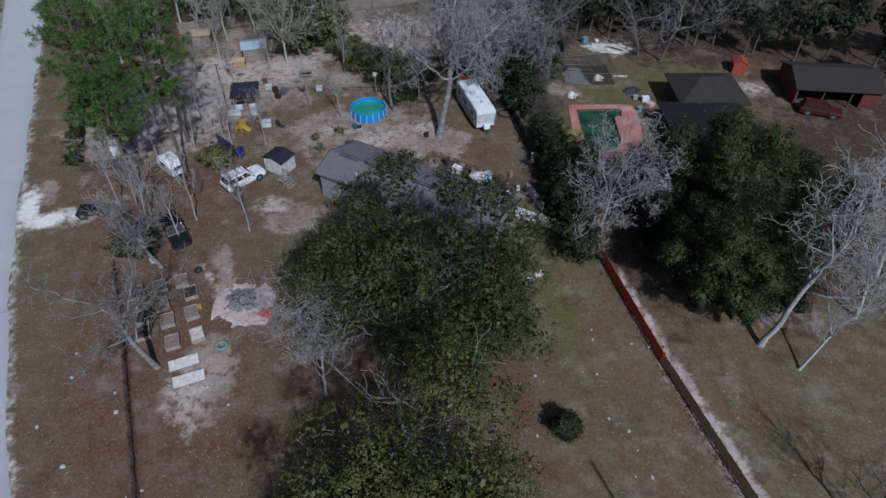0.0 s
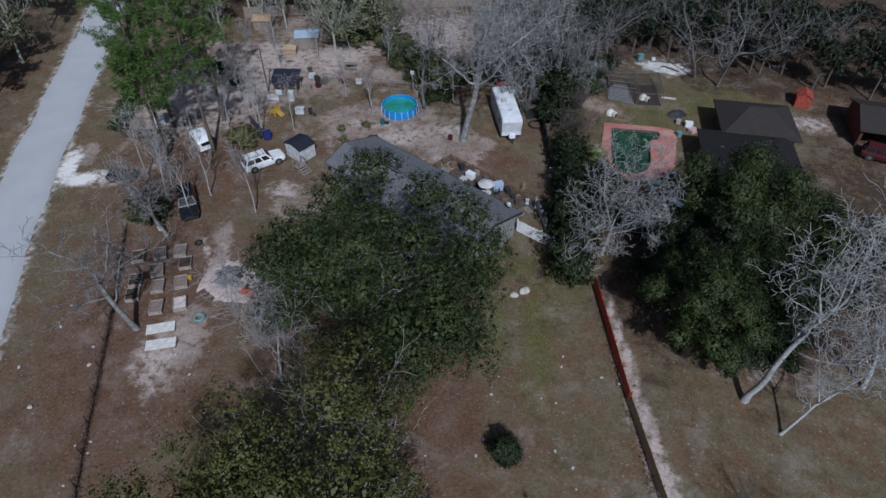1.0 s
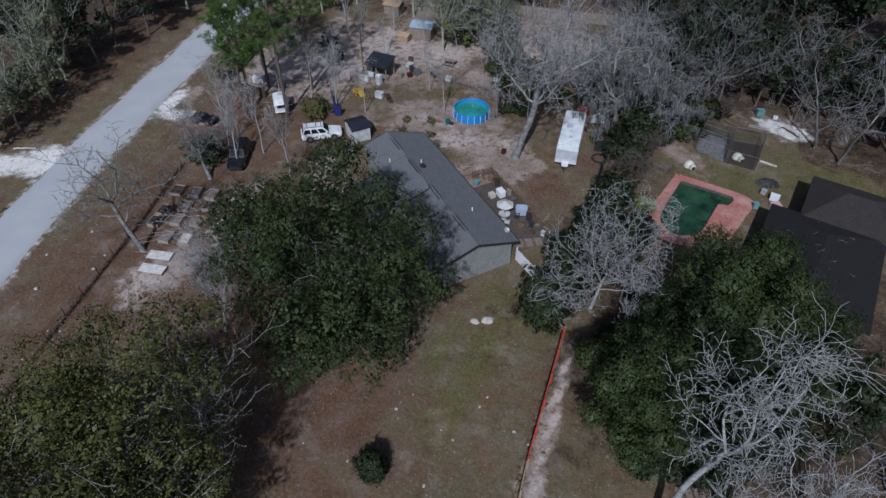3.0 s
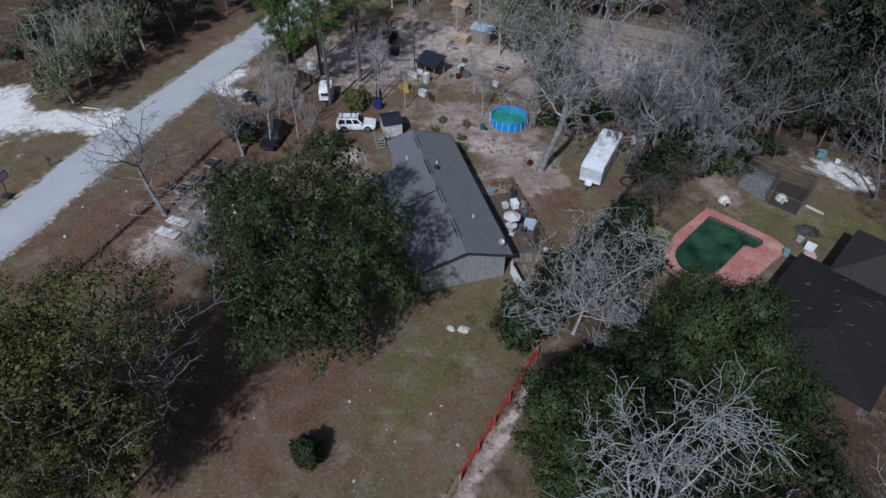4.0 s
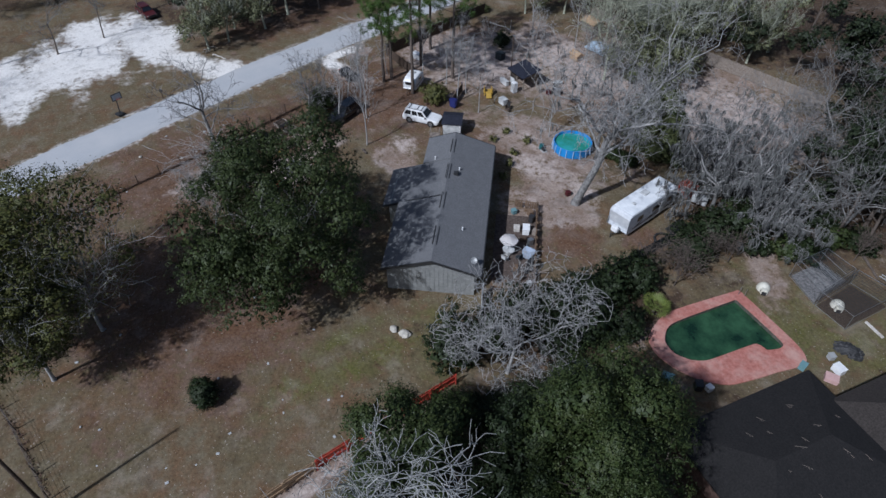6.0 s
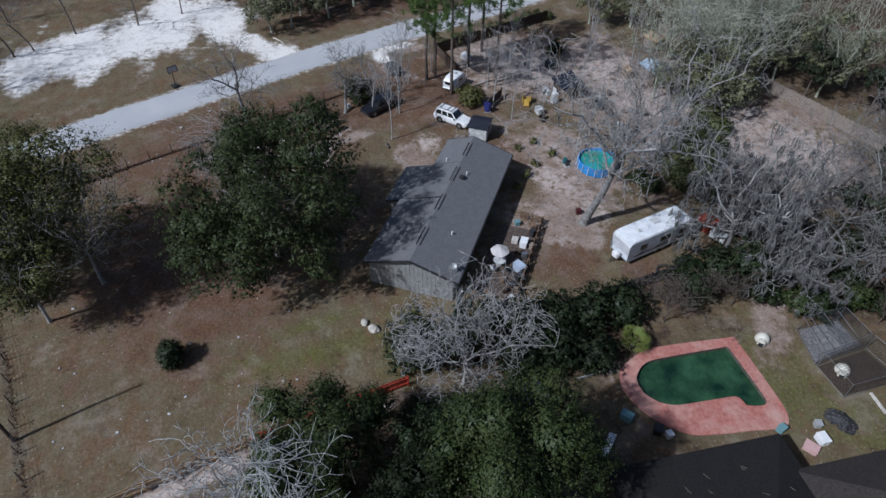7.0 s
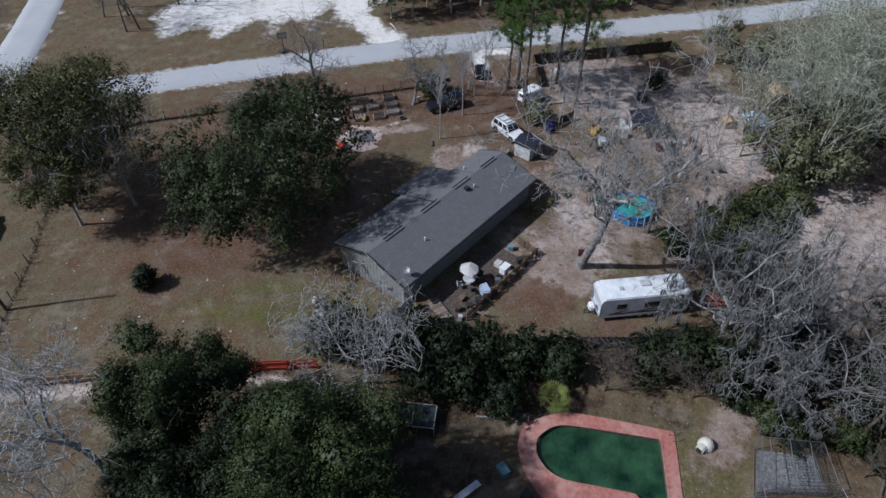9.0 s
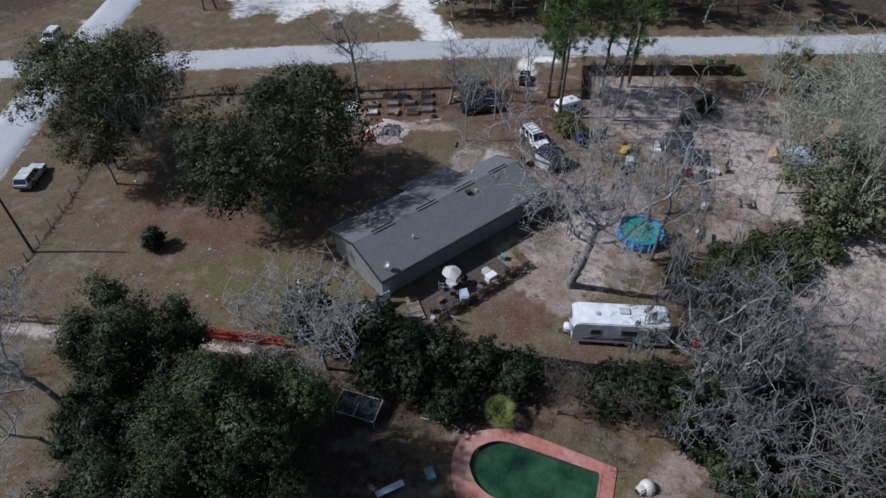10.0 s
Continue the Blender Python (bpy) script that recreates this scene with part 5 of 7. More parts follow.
def pool():
    p = thing("swimming_pool", pose(0, 0, 0), "in-ground pool with murky green water and a worn red deck", "swimming pool")
    inner, outer = smooth_outline(WATER_LINE, 6, 0.7), smooth_outline(DECK_LINE, 6, 0.7)
    wide = [(x + (x - 20) * 0.02, y + (y - 66) * 0.02) for x, y in inner]
    part("deck", ring_slab(outer, wide, -0.06, 0.06), M_DECK_RED, p, "faded red painted concrete deck")
    coping = [(x + (x - 20) * 0.05, y + (y - 66) * 0.035) for x, y in inner]
    part("coping", ring_slab(coping, inner, 0.062, 0.1), M_DECK_RED, p)
    part("pool_wall", ring_slab(wide, [(x, y) for x, y in inner], -1.3, 0.055), M_POOL_WALL, p, "dull dark pool wall")
    part("water", prism(inner, -0.34, -0.28), M_WATER, p, "murky dark green water")
    lad = thing("pool_ladder", pose(16.9, 70.9, 0.06, 0, 0, 30), "bent steel pool handrail on the deck corner", "handrail")
    for dx in (0, 0.5):
        bm = bar((dx, 0, 0), (dx, 0, 0.75), 0.025)
        bar((dx, 0, 0.75), (dx, 0.5, 0.55), 0.025, 6, bm)
        part("rail", bm, M_STEEL, lad)


pool()


# ---- vehicles ----
def wheel(parent, x, y, r=0.37, w=0.24):
    o = thing("wheel", pose(x, y, r, 90, 0, 0), "", "")
    for key in ("label", "category"):
        if key in o:
            del o[key]
    o.parent = parent
    bm = bmesh.new()
    bmesh.ops.create_cone(bm, cap_ends=True, segments=18, radius1=r, radius2=r, depth=w)
    bmesh.ops.bevel(bm, geom=[e for e in bm.edges if len(e.link_faces) == 2 and abs(e.calc_face_angle(0)) > 1], offset=0.04, segments=2, affect="EDGES")
    part("tyre", bm, M_RUBBER, o)
    bm = bmesh.new()
    bmesh.ops.create_cone(bm, cap_ends=True, segments=14, radius1=r * 0.6, radius2=r * 0.6, depth=w + 0.02)
    part("rim", bm, M_STEEL, o)
    return o


def profile(x, half, z0, z1, tuck=0.06):
    """One rounded cross-section of a vehicle body."""
    return [(x, -half + tuck, z0), (x, -half, z0 + (z1 - z0) * 0.3), (x, -half, z0 + (z1 - z0) * 0.75), (x, -half + tuck, z1), (x, half - tuck, z1), (x, half, z0 + (z1 - z0) * 0.75), (x, half, z0 + (z1 - z0) * 0.3), (x, half - tuck, z0)]


def sport_utility(name, m, paint, label, length=4.85, width=1.84, height=1.78, rack=True):
    """A two-box vehicle that faces +x, with glass, wheels, lamps, bumpers and a roof rack."""
    v = thing(name, m, label, "car")
    h, L = width / 2, length / 2
    belt = height * 0.58
    part("body", loft([profile(-L, h - 0.1, 0.42, belt - 0.03), profile(-L + 0.12, h, 0.3, belt), profile(-0.6, h, 0.28, belt), profile(L * 0.36, h, 0.28, belt - 0.01), profile(L * 0.62, h - 0.02, 0.28, belt - 0.06), profile(L - 0.2, h - 0.05, 0.3, belt - 0.14), profile(L, h - 0.18, 0.4, belt - 0.24)]), paint, v)
    # cabin: pillars and roof
    bm = bmesh.new()
    lo = [(-L + 0.08, h - 0.06), (L * 0.40, h - 0.06)]
    hi = [(-L + 0.42, h - 0.22), (L * 0.12, h - 0.22)]
    base = [bm.verts.new(p) for p in ((lo[0][0], -lo[0][1], belt - 0.01), (lo[1][0], -lo[1][1], belt - 0.02), (lo[1][0], lo[1][1], belt - 0.02), (lo[0][0], lo[0][1], belt - 0.01))]
    top = [bm.verts.new(p) for p in ((hi[0][0], -hi[0][1], height - 0.06), (hi[1][0], -hi[1][1], height - 0.06), (hi[1][0], hi[1][1], height - 0.06), (hi[0][0], hi[0][1], height - 0.06))]
    for i in range(4):
        bm.faces.new((base[i], base[(i + 1) % 4], top[(i + 1) % 4], top[i]))
    bm.faces.new(top)
    bm.faces.new(base[::-1])
    part("cabin", bm, paint, v)
    part("roof", box(hi[0][0] - 0.06, hi[1][0] + 0.04, -hi[0][1] - 0.02, hi[0][1] + 0.02, height - 0.08, height, 0.03), paint, v)

    def pane(pts, nm, push):
        bm = bmesh.new()
        c = sum((Vector(p) for p in pts), Vector()) / len(pts)
        f = bm.faces.new([bm.verts.new(Vector(p) + Vector(push)) for p in pts])
        r = bmesh.ops.extrude_face_region(bm, geom=[f])
        bmesh.ops.translate(bm, verts=[q for q in r["geom"] if isinstance(q, bmesh.types.BMVert)], vec=-Vector(push) * 1.6)
        bmesh.ops.recalc_face_normals(bm, faces=bm.faces[:])
        part(nm, bm, M_GLASS_DARK, v, "dark glass")

    def side(s0, s1, sgn):
        """A side window between two shares of the cabin's length."""
        pts = []
        for s, up in ((s0, 0.12), (s1, 0.12), (s1, 0.86), (s0, 0.86)):
            xl = lo[0][0] + (lo[1][0] - lo[0][0]) * s
            xh = hi[0][0] + (hi[1][0] - hi[0][0]) * s
            x = xl + (xh - xl) * up
            y = (lo[0][1] + (hi[0][1] - lo[0][1]) * up) * sgn
            pts.append((x, y, belt + (height - 0.06 - belt) * up))
        return pts

    for sgn in (-1, 1):
        for s0, s1 in ((0.06, 0.32), (0.37, 0.62), (0.67, 0.92)):
            pane(side(s0, s1, sgn), "side_window", (0, 0.012 * sgn, 0.004))
    mid = lambda a, b, t: a + (b - a) * t
    wx0, wx1 = mid(lo[1][0], hi[1][0], 0.1), mid(lo[1][0], hi[1][0], 0.9)
    z0, z1 = mid(belt, height - 0.06, 0.1), mid(belt, height - 0.06, 0.9)
    pane([(wx0, -h + 0.14, z0), (wx0, h - 0.14, z0), (wx1, h - 0.28, z1), (wx1, -h + 0.28, z1)], "windscreen", (0.012, 0, 0.01))
    rx0, rx1 = mid(lo[0][0], hi[0][0], 0.15), mid(lo[0][0], hi[0][0], 0.85)
    pane([(rx0, h - 0.16, z0), (rx0, -h + 0.16, z0), (rx1, -h + 0.28, z1), (rx1, h - 0.28, z1)], "rear_window", (-0.012, 0, 0.006))
    for sx in (-1, 1):
        for sy in (-1, 1):
            wheel(v, sx * L * 0.6, sy * (h - 0.11))
            part("wheel_arch", bar((sx * L * 0.6, sy * (h - 0.02), 0.37), (sx * L * 0.6, sy * (h + 0.012), 0.37), 0.45, 16), M_TRIM, v)
    part("bumper", box(L - 0.14, L + 0.05, -h + 0.12, h - 0.12, 0.36, 0.56, 0.04), M_TRIM, v)
    part("bumper", box(-L - 0.06, -L + 0.12, -h + 0.08, h - 0.08, 0.4, 0.6, 0.04), M_TRIM, v)
    part("grille", box(L - 0.06, L + 0.02, -0.42, 0.42, 0.58, 0.74, 0.01), M_TRIM, v)
    for sy in (-1, 1):
        part("headlight", box(L - 0.14, L - 0.01, sy * 0.62 - 0.15, sy * 0.62 + 0.15, 0.62, 0.76, 0.02), M_CHROME, v, "clear headlight")
        part("tail_light", box(-L - 0.01, -L + 0.1, sy * (h - 0.16) - 0.07, sy * (h - 0.16) + 0.07, 0.7, belt, 0.02), M_RED_BRICK, v, "red tail light")
        part("mirror", box(L * 0.28, L * 0.28 + 0.16, sy * (h + 0.1) - 0.1, sy * (h + 0.1) + 0.1, belt, belt + 0.16, 0.03), M_TRIM, v)
        if rack:
            part("roof_rail", bar((-L + 0.5, sy * 0.55, height + 0.06), (L * 0.08, sy * 0.55, height + 0.06), 0.03), M_TRIM, v)
    if rack:
        for x in (-L + 0.8, -0.55, 0.05):
            part("roof_bar", bar((x, -0.55, height + 0.06), (x, 0.55, height + 0.06), 0.035), M_TRIM, v)
    return v


sport_utility("white_car", pose(-22.3, 55.0, 0, 0, 0, 45), M_WHITE, "white four-door sport utility vehicle with a roof rack")
sport_utility("black_car", pose(-27.2, 46.2, 0, 0, 0, -57), M_BLACK, "black sport utility vehicle parked on the bare yard", 5.0, 1.9, 1.75, False)
sport_utility("parked_car", pose(5.2, 3.4, 0, 0, 0, 202), M_WHITE_OLD, "white car on the verge of the side street", 4.6, 1.8, 1.5, False)
sport_utility("parked_car", pose(-22.8, -22.1, 0, 0, 0, 20), M_WHITE, "white vehicle beside the far street", 4.8, 1.85, 1.7, False)
sport_utility("red_car", pose(-70.2, 25.0, 0, 0, 0, 20), M_RED_DARK, "dark red vehicle in the shade across the road", 4.7, 1.8, 1.6, False)
sport_utility("dark_car", pose(-37.0, 49.6, 0, 0, 0, 10), M_BLACK, "black low car at the sandy drive", 3.2, 1.5, 1.0, False)


def travel_trailer(m):
    v = thing("travel_trailer", m, "white travel trailer with a weathered roof and dark windows", "trailer")
    w, L, H = 1.22, 8.1, 2.85
    sec = lambda y, z0, z1, hw=w: [(-hw, y, z0), (hw, y, z0), (hw, y, z1 - 0.08), (hw - 0.1, y, z1), (-hw + 0.1, y, z1), (-hw, y, z1 - 0.08)]
    part("body", loft([sec(0.3, 0.5, 1.0), sec(0.0, 0.7, H - 0.4), sec(0.12, 0.6, H - 0.12), sec(0.35, 0.5, H), sec(L - 0.2, 0.5, H), sec(L, 0.6, H - 0.1)]), M_SIDING_RV, v)
    part("roof", box(-w + 0.06, w - 0.06, 0.45, L - 0.25, H - 0.01, H + 0.05, 0.02), M_RV_ROOF, v, "stained white roof")
    for x, y, sx, sy in ((0.1, 2.0, 0.36, 0.36), (-0.3, 4.3, 0.7, 0.9), (0.35, 6.4, 0.36, 0.36)):
        part("roof_vent", box(x - sx / 2, x + sx / 2, y - sy / 2, y + sy / 2, H + 0.05, H + 0.2, 0.04), M_WHITE_OLD, v)
    for s in (-1, 1):
        x = s * w
        for y, ww in ((1.5, 0.8), (4.0, 1.3), (6.5, 0.6)):
            part("window", box(x - 0.02, x + 0.02, y, y + ww, 1.55, 2.1, 0.0), M_GLASS_DARK, v, "dark window")
            part("window_frame", box(x - 0.012, x + 0.012, y - 0.06, y + ww + 0.06, 1.49, 2.16), M_STEEL, v)
        part("stripe", box(x - 0.008, x + 0.008, 0.9, L - 0.4, 0.85, 0.98), M_TRIM, v, "dark side stripe")
        part("stripe", box(x - 0.009, x + 0.009, 2.4, L - 1.2, 1.12, 1.2), M_STEEL, v)
        for y, k in ((1.2, 0.5), (3.4, 0.7), (6.4, 0.45)):
            part("swoosh", loft([[(q, y, 1.02), (q, y + k * 2, 1.3), (q, y + k * 2.4, 1.3), (q, y + k, 1.02)] for q in (x - 0.011, x + 0.011)]), M_TRIM, v, "dark slanted side marking")
        for y in (3.9, 4.8):
            wheel(v, s * (w - 0.2), y, 0.34, 0.2).rotation_euler = (0, radians(90), 0)
    part("door", box(w, w + 0.03, 5.4, 6.05, 0.65, 2.5), M_WHITE_OLD, v)
    part("underbody", box(-w + 0.1, w - 0.1, 0.5, L - 0.2, 0.38, 0.56), M_TRIM, v)
    bm = bar((-0.6, 0.4, 0.45), (0, -0.9, 0.45), 0.05)
    bar((0.6, 0.4, 0.45), (0, -0.9, 0.45), 0.05, 6, bm)
    bar((0, -0.85, 0.45), (0, -0.85, 0.0), 0.05, 6, bm)
    part("hitch", bm, M_TRIM, v)
    part("gas_tank_cover", box(-0.38, 0.38, -0.55, -0.05, 0.5, 1.15, 0.1), M_WHITE, v, "white gas bottle cover")
    part("ladder", box(-0.9, -0.5, L, L + 0.05, 0.7, 2.7), M_STEEL, v)
    return v


travel_trailer(pose(5.3, 65.3, 0, 0, 0, 16.9))


def small_camper(m):
    """A rounded old caravan; its hitch points to -y."""
    b = thing("small_camper", m, "small old white rounded camper on the leaf litter", "camper")
    w, L, H = 0.9, 3.2, 2.0
    ring = lambda y, z0, z1, hw=w: [(-hw, y, z0), (hw, y, z0), (hw, y, z1 - 0.3), (hw - 0.12, y, z1 - 0.08), (hw - 0.35, y, z1), (-hw + 0.35, y, z1), (-hw + 0.12, y, z1 - 0.08), (-hw, y, z1 - 0.3)]
    part("body", loft([ring(0.1, 0.6, 1.25), ring(0.0, 0.5, 1.55), ring(0.25, 0.42, 1.8), ring(0.7, 0.4, H), ring(L - 0.7, 0.4, H), ring(L - 0.2, 0.42, 1.8), ring(L, 0.55, 1.5)]), M_WHITE, b)
    part("roof_vent", box(-0.25, 0.25, 1.6, 2.1, H - 0.01, H + 0.14, 0.03), M_WHITE_OLD, b)
    part("window", box(-0.55, 0.55, -0.02, 0.06, 1.1, 1.5, 0.02), M_GLASS_DARK, b)
    for s in (-1, 1):
        part("window", box(s * w - 0.015, s * w + 0.015, 1.3, 2.3, 1.15, 1.6), M_GLASS_DARK, b)
        part("band", box(s * w - 0.012, s * w + 0.012, 0.3, L - 0.3, 0.75, 0.95), M_STEEL, b, "grey side band")
        wheel(b, s * (w - 0.12), 2.1, 0.3, 0.2).rotation_euler = (0, radians(90), 0)
    bm = bar((-0.5, 0.4, 0.42), (0, -0.9, 0.42), 0.04)
    bar((0.5, 0.4, 0.42), (0, -0.9, 0.42), 0.04, 6, bm)
    bar((0, -0.85, 0.42), (0, -0.85, 0.0), 0.04, 6, bm)
    part("hitch", bm, M_TRIM, b)
    return b


small_camper(pose(-29.7, 56.0, 0, 0, 0, 48))


# ---- yard of the house ----
def gable_shed(name, m, w, d, h, roof_mat, wall_mat, label, rise=0.5, over=0.2):
    s = thing(name, m, label, "shed")
    part("wall", box(-w / 2, w / 2, -d / 2, -d / 2 + 0.08, 0, h), wall_mat, s)
    part("wall", box(-w / 2, w / 2, d / 2 - 0.08, d / 2, 0, h), wall_mat, s)
    for x in (-w / 2, w / 2 - 0.08):
        bm = bmesh.new()
        vs = [bm.verts.new((x, y, z)) for y, z in ((-d / 2 + 0.08, 0), (d / 2 - 0.08, 0), (d / 2 - 0.08, h), (0, h + rise), (-d / 2 + 0.08, h))]
        r = bmesh.ops.extrude_face_region(bm, geom=[bm.faces.new(vs)])
        bmesh.ops.translate(bm, verts=[q for q in r["geom"] if isinstance(q, bmesh.types.BMVert)], vec=(0.08, 0, 0))
        bmesh.ops.recalc_face_normals(bm, faces=bm.faces[:])
        part("wall", bm, wall_mat, s)
    k = rise / (d / 2)
    for sg in (-1, 1):
        bm = bmesh.new()
        ye, ze = sg * (d / 2 + over), h - over * k + 0.06
        lo = [(-w / 2 - over, 0, h + rise + 0.06), (w / 2 + over, 0, h + rise + 0.06), (w / 2 + over, ye, ze), (-w / 2 - over, ye, ze)]
        vs = [bm.verts.new(p) for p in lo] + [bm.verts.new((x, y, z - 0.08)) for x, y, z in lo]
        for f in ((0, 1, 2, 3), (7, 6, 5, 4), (0, 4, 5, 1), (1, 5, 6, 2), (2, 6, 7, 3), (3, 7, 4, 0)):
            bm.faces.new([vs[i] for i in f])
        bmesh.ops.recalc_face_normals(bm, faces=bm.faces[:])
        part("roof", bm, roof_mat, s)
    part("door", box(w / 2, w / 2 + 0.03, -0.4, 0.4, 0.05, min(h - 0.1, 1.9)), M_WOOD_GREY, s)
    return s


gable_shed("garden_shed", pose(-18.7, 57.6, 0, 0, 0, 60), 2.2, 2.6, 1.8, M_SHED_ROOF, M_WHITE_OLD, "small pale shed with a dark blue-black roof beside the house", 0.35, 0.15)


def plank_wall(name, m, length, height, label, mat, mat_rail=None, boards=True, category="fence", group=""):
    """A board fence in panels, with posts, along +x."""
    f = thing(name, m, label, category, group, "structure")
    rng = random.Random(int(length * 10))
    n = max(1, round(length / 2.4))
    step = length / n
    for k in range(n):
        bm = bmesh.new()
        x = k * step
        w = step / 16
        for j in range(16):
            top = height + rng.uniform(-0.05, 0.04)
            box(x + j * w + 0.006, x + (j + 1) * w - 0.006, -0.012, 0.012, 0.04, top, 0, bm)
        part("panel", bm, mat, f)
        for z in (0.35, height - 0.3):
            part("rail", box(x, x + step, 0.014, 0.06, z, z + 0.08), mat_rail or mat, f)
        part("post", box(x - 0.045, x + 0.045, 0.062, 0.15, 0, height + 0.06), mat_rail or mat, f)
    part("post", box(length - 0.045, length + 0.045, 0.062, 0.15, 0, height + 0.06), mat_rail or mat, f)
    return f


def along(a, b):
    """The pose at a that looks along +x to b, and the distance."""
    d = Vector(b) - Vector(a)
    return pose(a[0], a[1], 0, 0, 0, math.degrees(math.atan2(d.y, d.x))), d.length


m, ln = along((15.5, 42.8), (18.3, 30.6))
plank_wall("red_fence", m, ln, 1.3, "bright red painted board fence along the lawn", M_RED_WOOD)
m, ln = along((18.35, 30.4), (22.3, 16.3))
plank_wall("board_fence", m, ln, 1.25, "weathered tan board fence along the lawn", M_WOOD_TAN)
m, ln = along((-41.0, 92.2), (-4.0, 104.4))
plank_wall("back_fence", m, ln, 1.8, "long weathered grey board fence before the woods", M_WOOD_GREY)
m, ln = along((-41.2, 56.8), (-49.2, 76.8))
plank_wall("roadside_fence", m, ln, 1.7, "dark board fence along the road", M_WOOD_DARK)
m, ln = along((-41.2, 56.8), (-34.8, 58.0))
plank_wall("yard_fence", m, ln, 1.4, "dark board fence at the drive", M_WOOD_DARK)
m, ln = along((7.6, 49.0), (12.6, 46.4))
plank_wall("white_fence", m, ln, 1.5, "white vinyl fence panel at the house corner", M_WHITE)
m, ln = along((10.6, 49.6), (9.3, 53.0))
plank_wall("grey_fence", m, ln, 1.5, "pale grey fence panel in the side yard", M_WHITE_OLD)
m, ln = along((11.6, 53.5), (8.4, 71.4))
plank_wall("side_fence", m, ln, 1.6, "dark blue-grey fence under the shrubs", M_SLATE)
m, ln = along((-24.0, 59.8), (-27.2, 62.8))
plank_wall("tarp_fence", m, ln, 1.3, "short dark fence hung with a blue tarp", M_WOOD_DARK, M_TARP_BLUE)


def wire_fence(name, pts, label, step=2.6, height=1.2, post=0.05, mat=None):
    """Round posts with strands of wire between them."""
    f = thing(name, pose(pts[0][0], pts[0][1], 0), label, "fence", "", "structure")
    rng = random.Random(len(pts))
    o = Vector((pts[0][0], pts[0][1], 0))
    for (ax, ay), (bx, by) in zip(pts, pts[1:]):
        a, b = Vector((ax, ay, 0)) - o, Vector((bx, by, 0)) - o
        n = max(1, round((b - a).length / step))
        for k in range(n + (pts[-1] == (bx, by))):
            p = a.lerp(b, k / n)
            part("post", cyl(post, post * 0.9, height + rng.uniform(-0.05, 0.1), 7, Matrix.Translation(p) @ pose(0, 0, 0, rng.gauss(0, 2), rng.gauss(0, 2), 0)), mat or M_WOOD_DARK, f)
        for z in (0.1, 0.38, 0.66, 0.94, height - 0.06):
            part("wire", bar(a + Vector((0, 0, z)), b + Vector((0, 0, z)), 0.012, 4), M_WIRE, f)
    return f


wire_fence("wire_fence", [(-31.9, 41.6), (-26.6, 30.4), (-21.4, 18.4), (-17.0, 9.0), (-12.0, 2.6)], "rusty wire fence on wooden posts beside the road verge")
wire_fence("wire_fence", [(-12.0, 2.6), (-5.5, 4.9), (6.2, 10.2), (13.2, 12.8), (22.4, 16.2)], "rusty wire fence on wooden posts at the lawn's end")
wire_fence("wire_fence", [(-30.2, 63.0), (-27.6, 69.6)], "low wire fence by the open shed", 1.6, 1.0)
wire_fence("rail_fence", [(-22.4, 75.2), (-13.0, 75.2), (-9.0, 75.0), (-2.5, 75.0)], "low weathered rail fence across the back yard", 1.9, 0.9, 0.06, M_WOOD_GREY)
wire_fence("rail_fence", [(-16.0, 75.4), (-15.8, 79.8), (-5.7, 79.6)], "low weathered rail fence round a pen", 1.9, 0.9, 0.06, M_WOOD_GREY)


def utility_pole(m, h=9.0):
    p = thing("utility_pole", m, "tall weathered wooden utility pole", "pole")
    part("pole", cyl(0.15, 0.1, h, 12), M_WOOD_DARK, p)


utility_pole(pose(14.3, 13.0, 0, 0, 0, 20))
yp = thing("yard_pole", pose(-28.2, 70.7, 0), "slim wooden yard pole with a lamp", "pole")
part("pole", cyl(0.09, 0.07, 6.2, 10), M_WOOD_DARK, yp)
part("lamp", box(-0.15, 0.35, -0.1, 0.1, 6.0, 6.15, 0.03), M_STEEL, yp)


def planter(m, w, d, h, label, fill=M_SOIL, name="raised_bed", group="raised garden beds"):
    """An open box of weathered boards, filled with soil."""
    b = thing(name, m, label, "planter", group)
    for x0, x1, y0, y1 in ((-w / 2, w / 2, -d / 2, -d / 2 + 0.05), (-w / 2, w / 2, d / 2 - 0.05, d / 2), (-w / 2, -w / 2 + 0.05, -d / 2 + 0.05, d / 2 - 0.05), (w / 2 - 0.05, w / 2, -d / 2 + 0.05, d / 2 - 0.05)):
        part("board", box(x0, x1, y0, y1, 0, h, 0.008), M_WOOD_BED, b)
    bm = bmesh.new()
    bmesh.ops.create_grid(bm, x_segments=8, y_segments=8, size=0.5)
    rr = random.Random(int(w * 100 + d * 10))
    for v in bm.verts:
        v.co = Vector((v.co.x * (w - 0.1), v.co.y * (d - 0.1), h - 0.1 + rr.uniform(-0.04, 0.05)))
    part("soil", bm, fill, b)
    return b


beds = [(-28.4, 38.2, 0), (-26.5, 39.0, 1), (-24.7, 39.7, 1), (-23.4, 38.2, 0), (-25.6, 36.8, 2), (-26.9, 35.2, 0), (-24.5, 34.9, 2), (-22.6, 35.8, 1), (-26.2, 33.5, 0), (-23.3, 32.5, 2), (-21.4, 33.3, 3)]
for k, (x, y, tone) in enumerate(beds):
    planter(pose(x, y, 0, 0, 0, 24 + 3 * math.sin(k * 2.0)), 1.15, 1.5, 0.42, ("weathered wooden raised bed of dark soil", "wooden raised bed with dry pale soil", "wooden raised bed with dry brown soil", "wooden raised bed filled with pale sand")[tone], (M_SOIL, M_DRY_SOIL, M_DRY_SOIL, M_SAND)[tone])


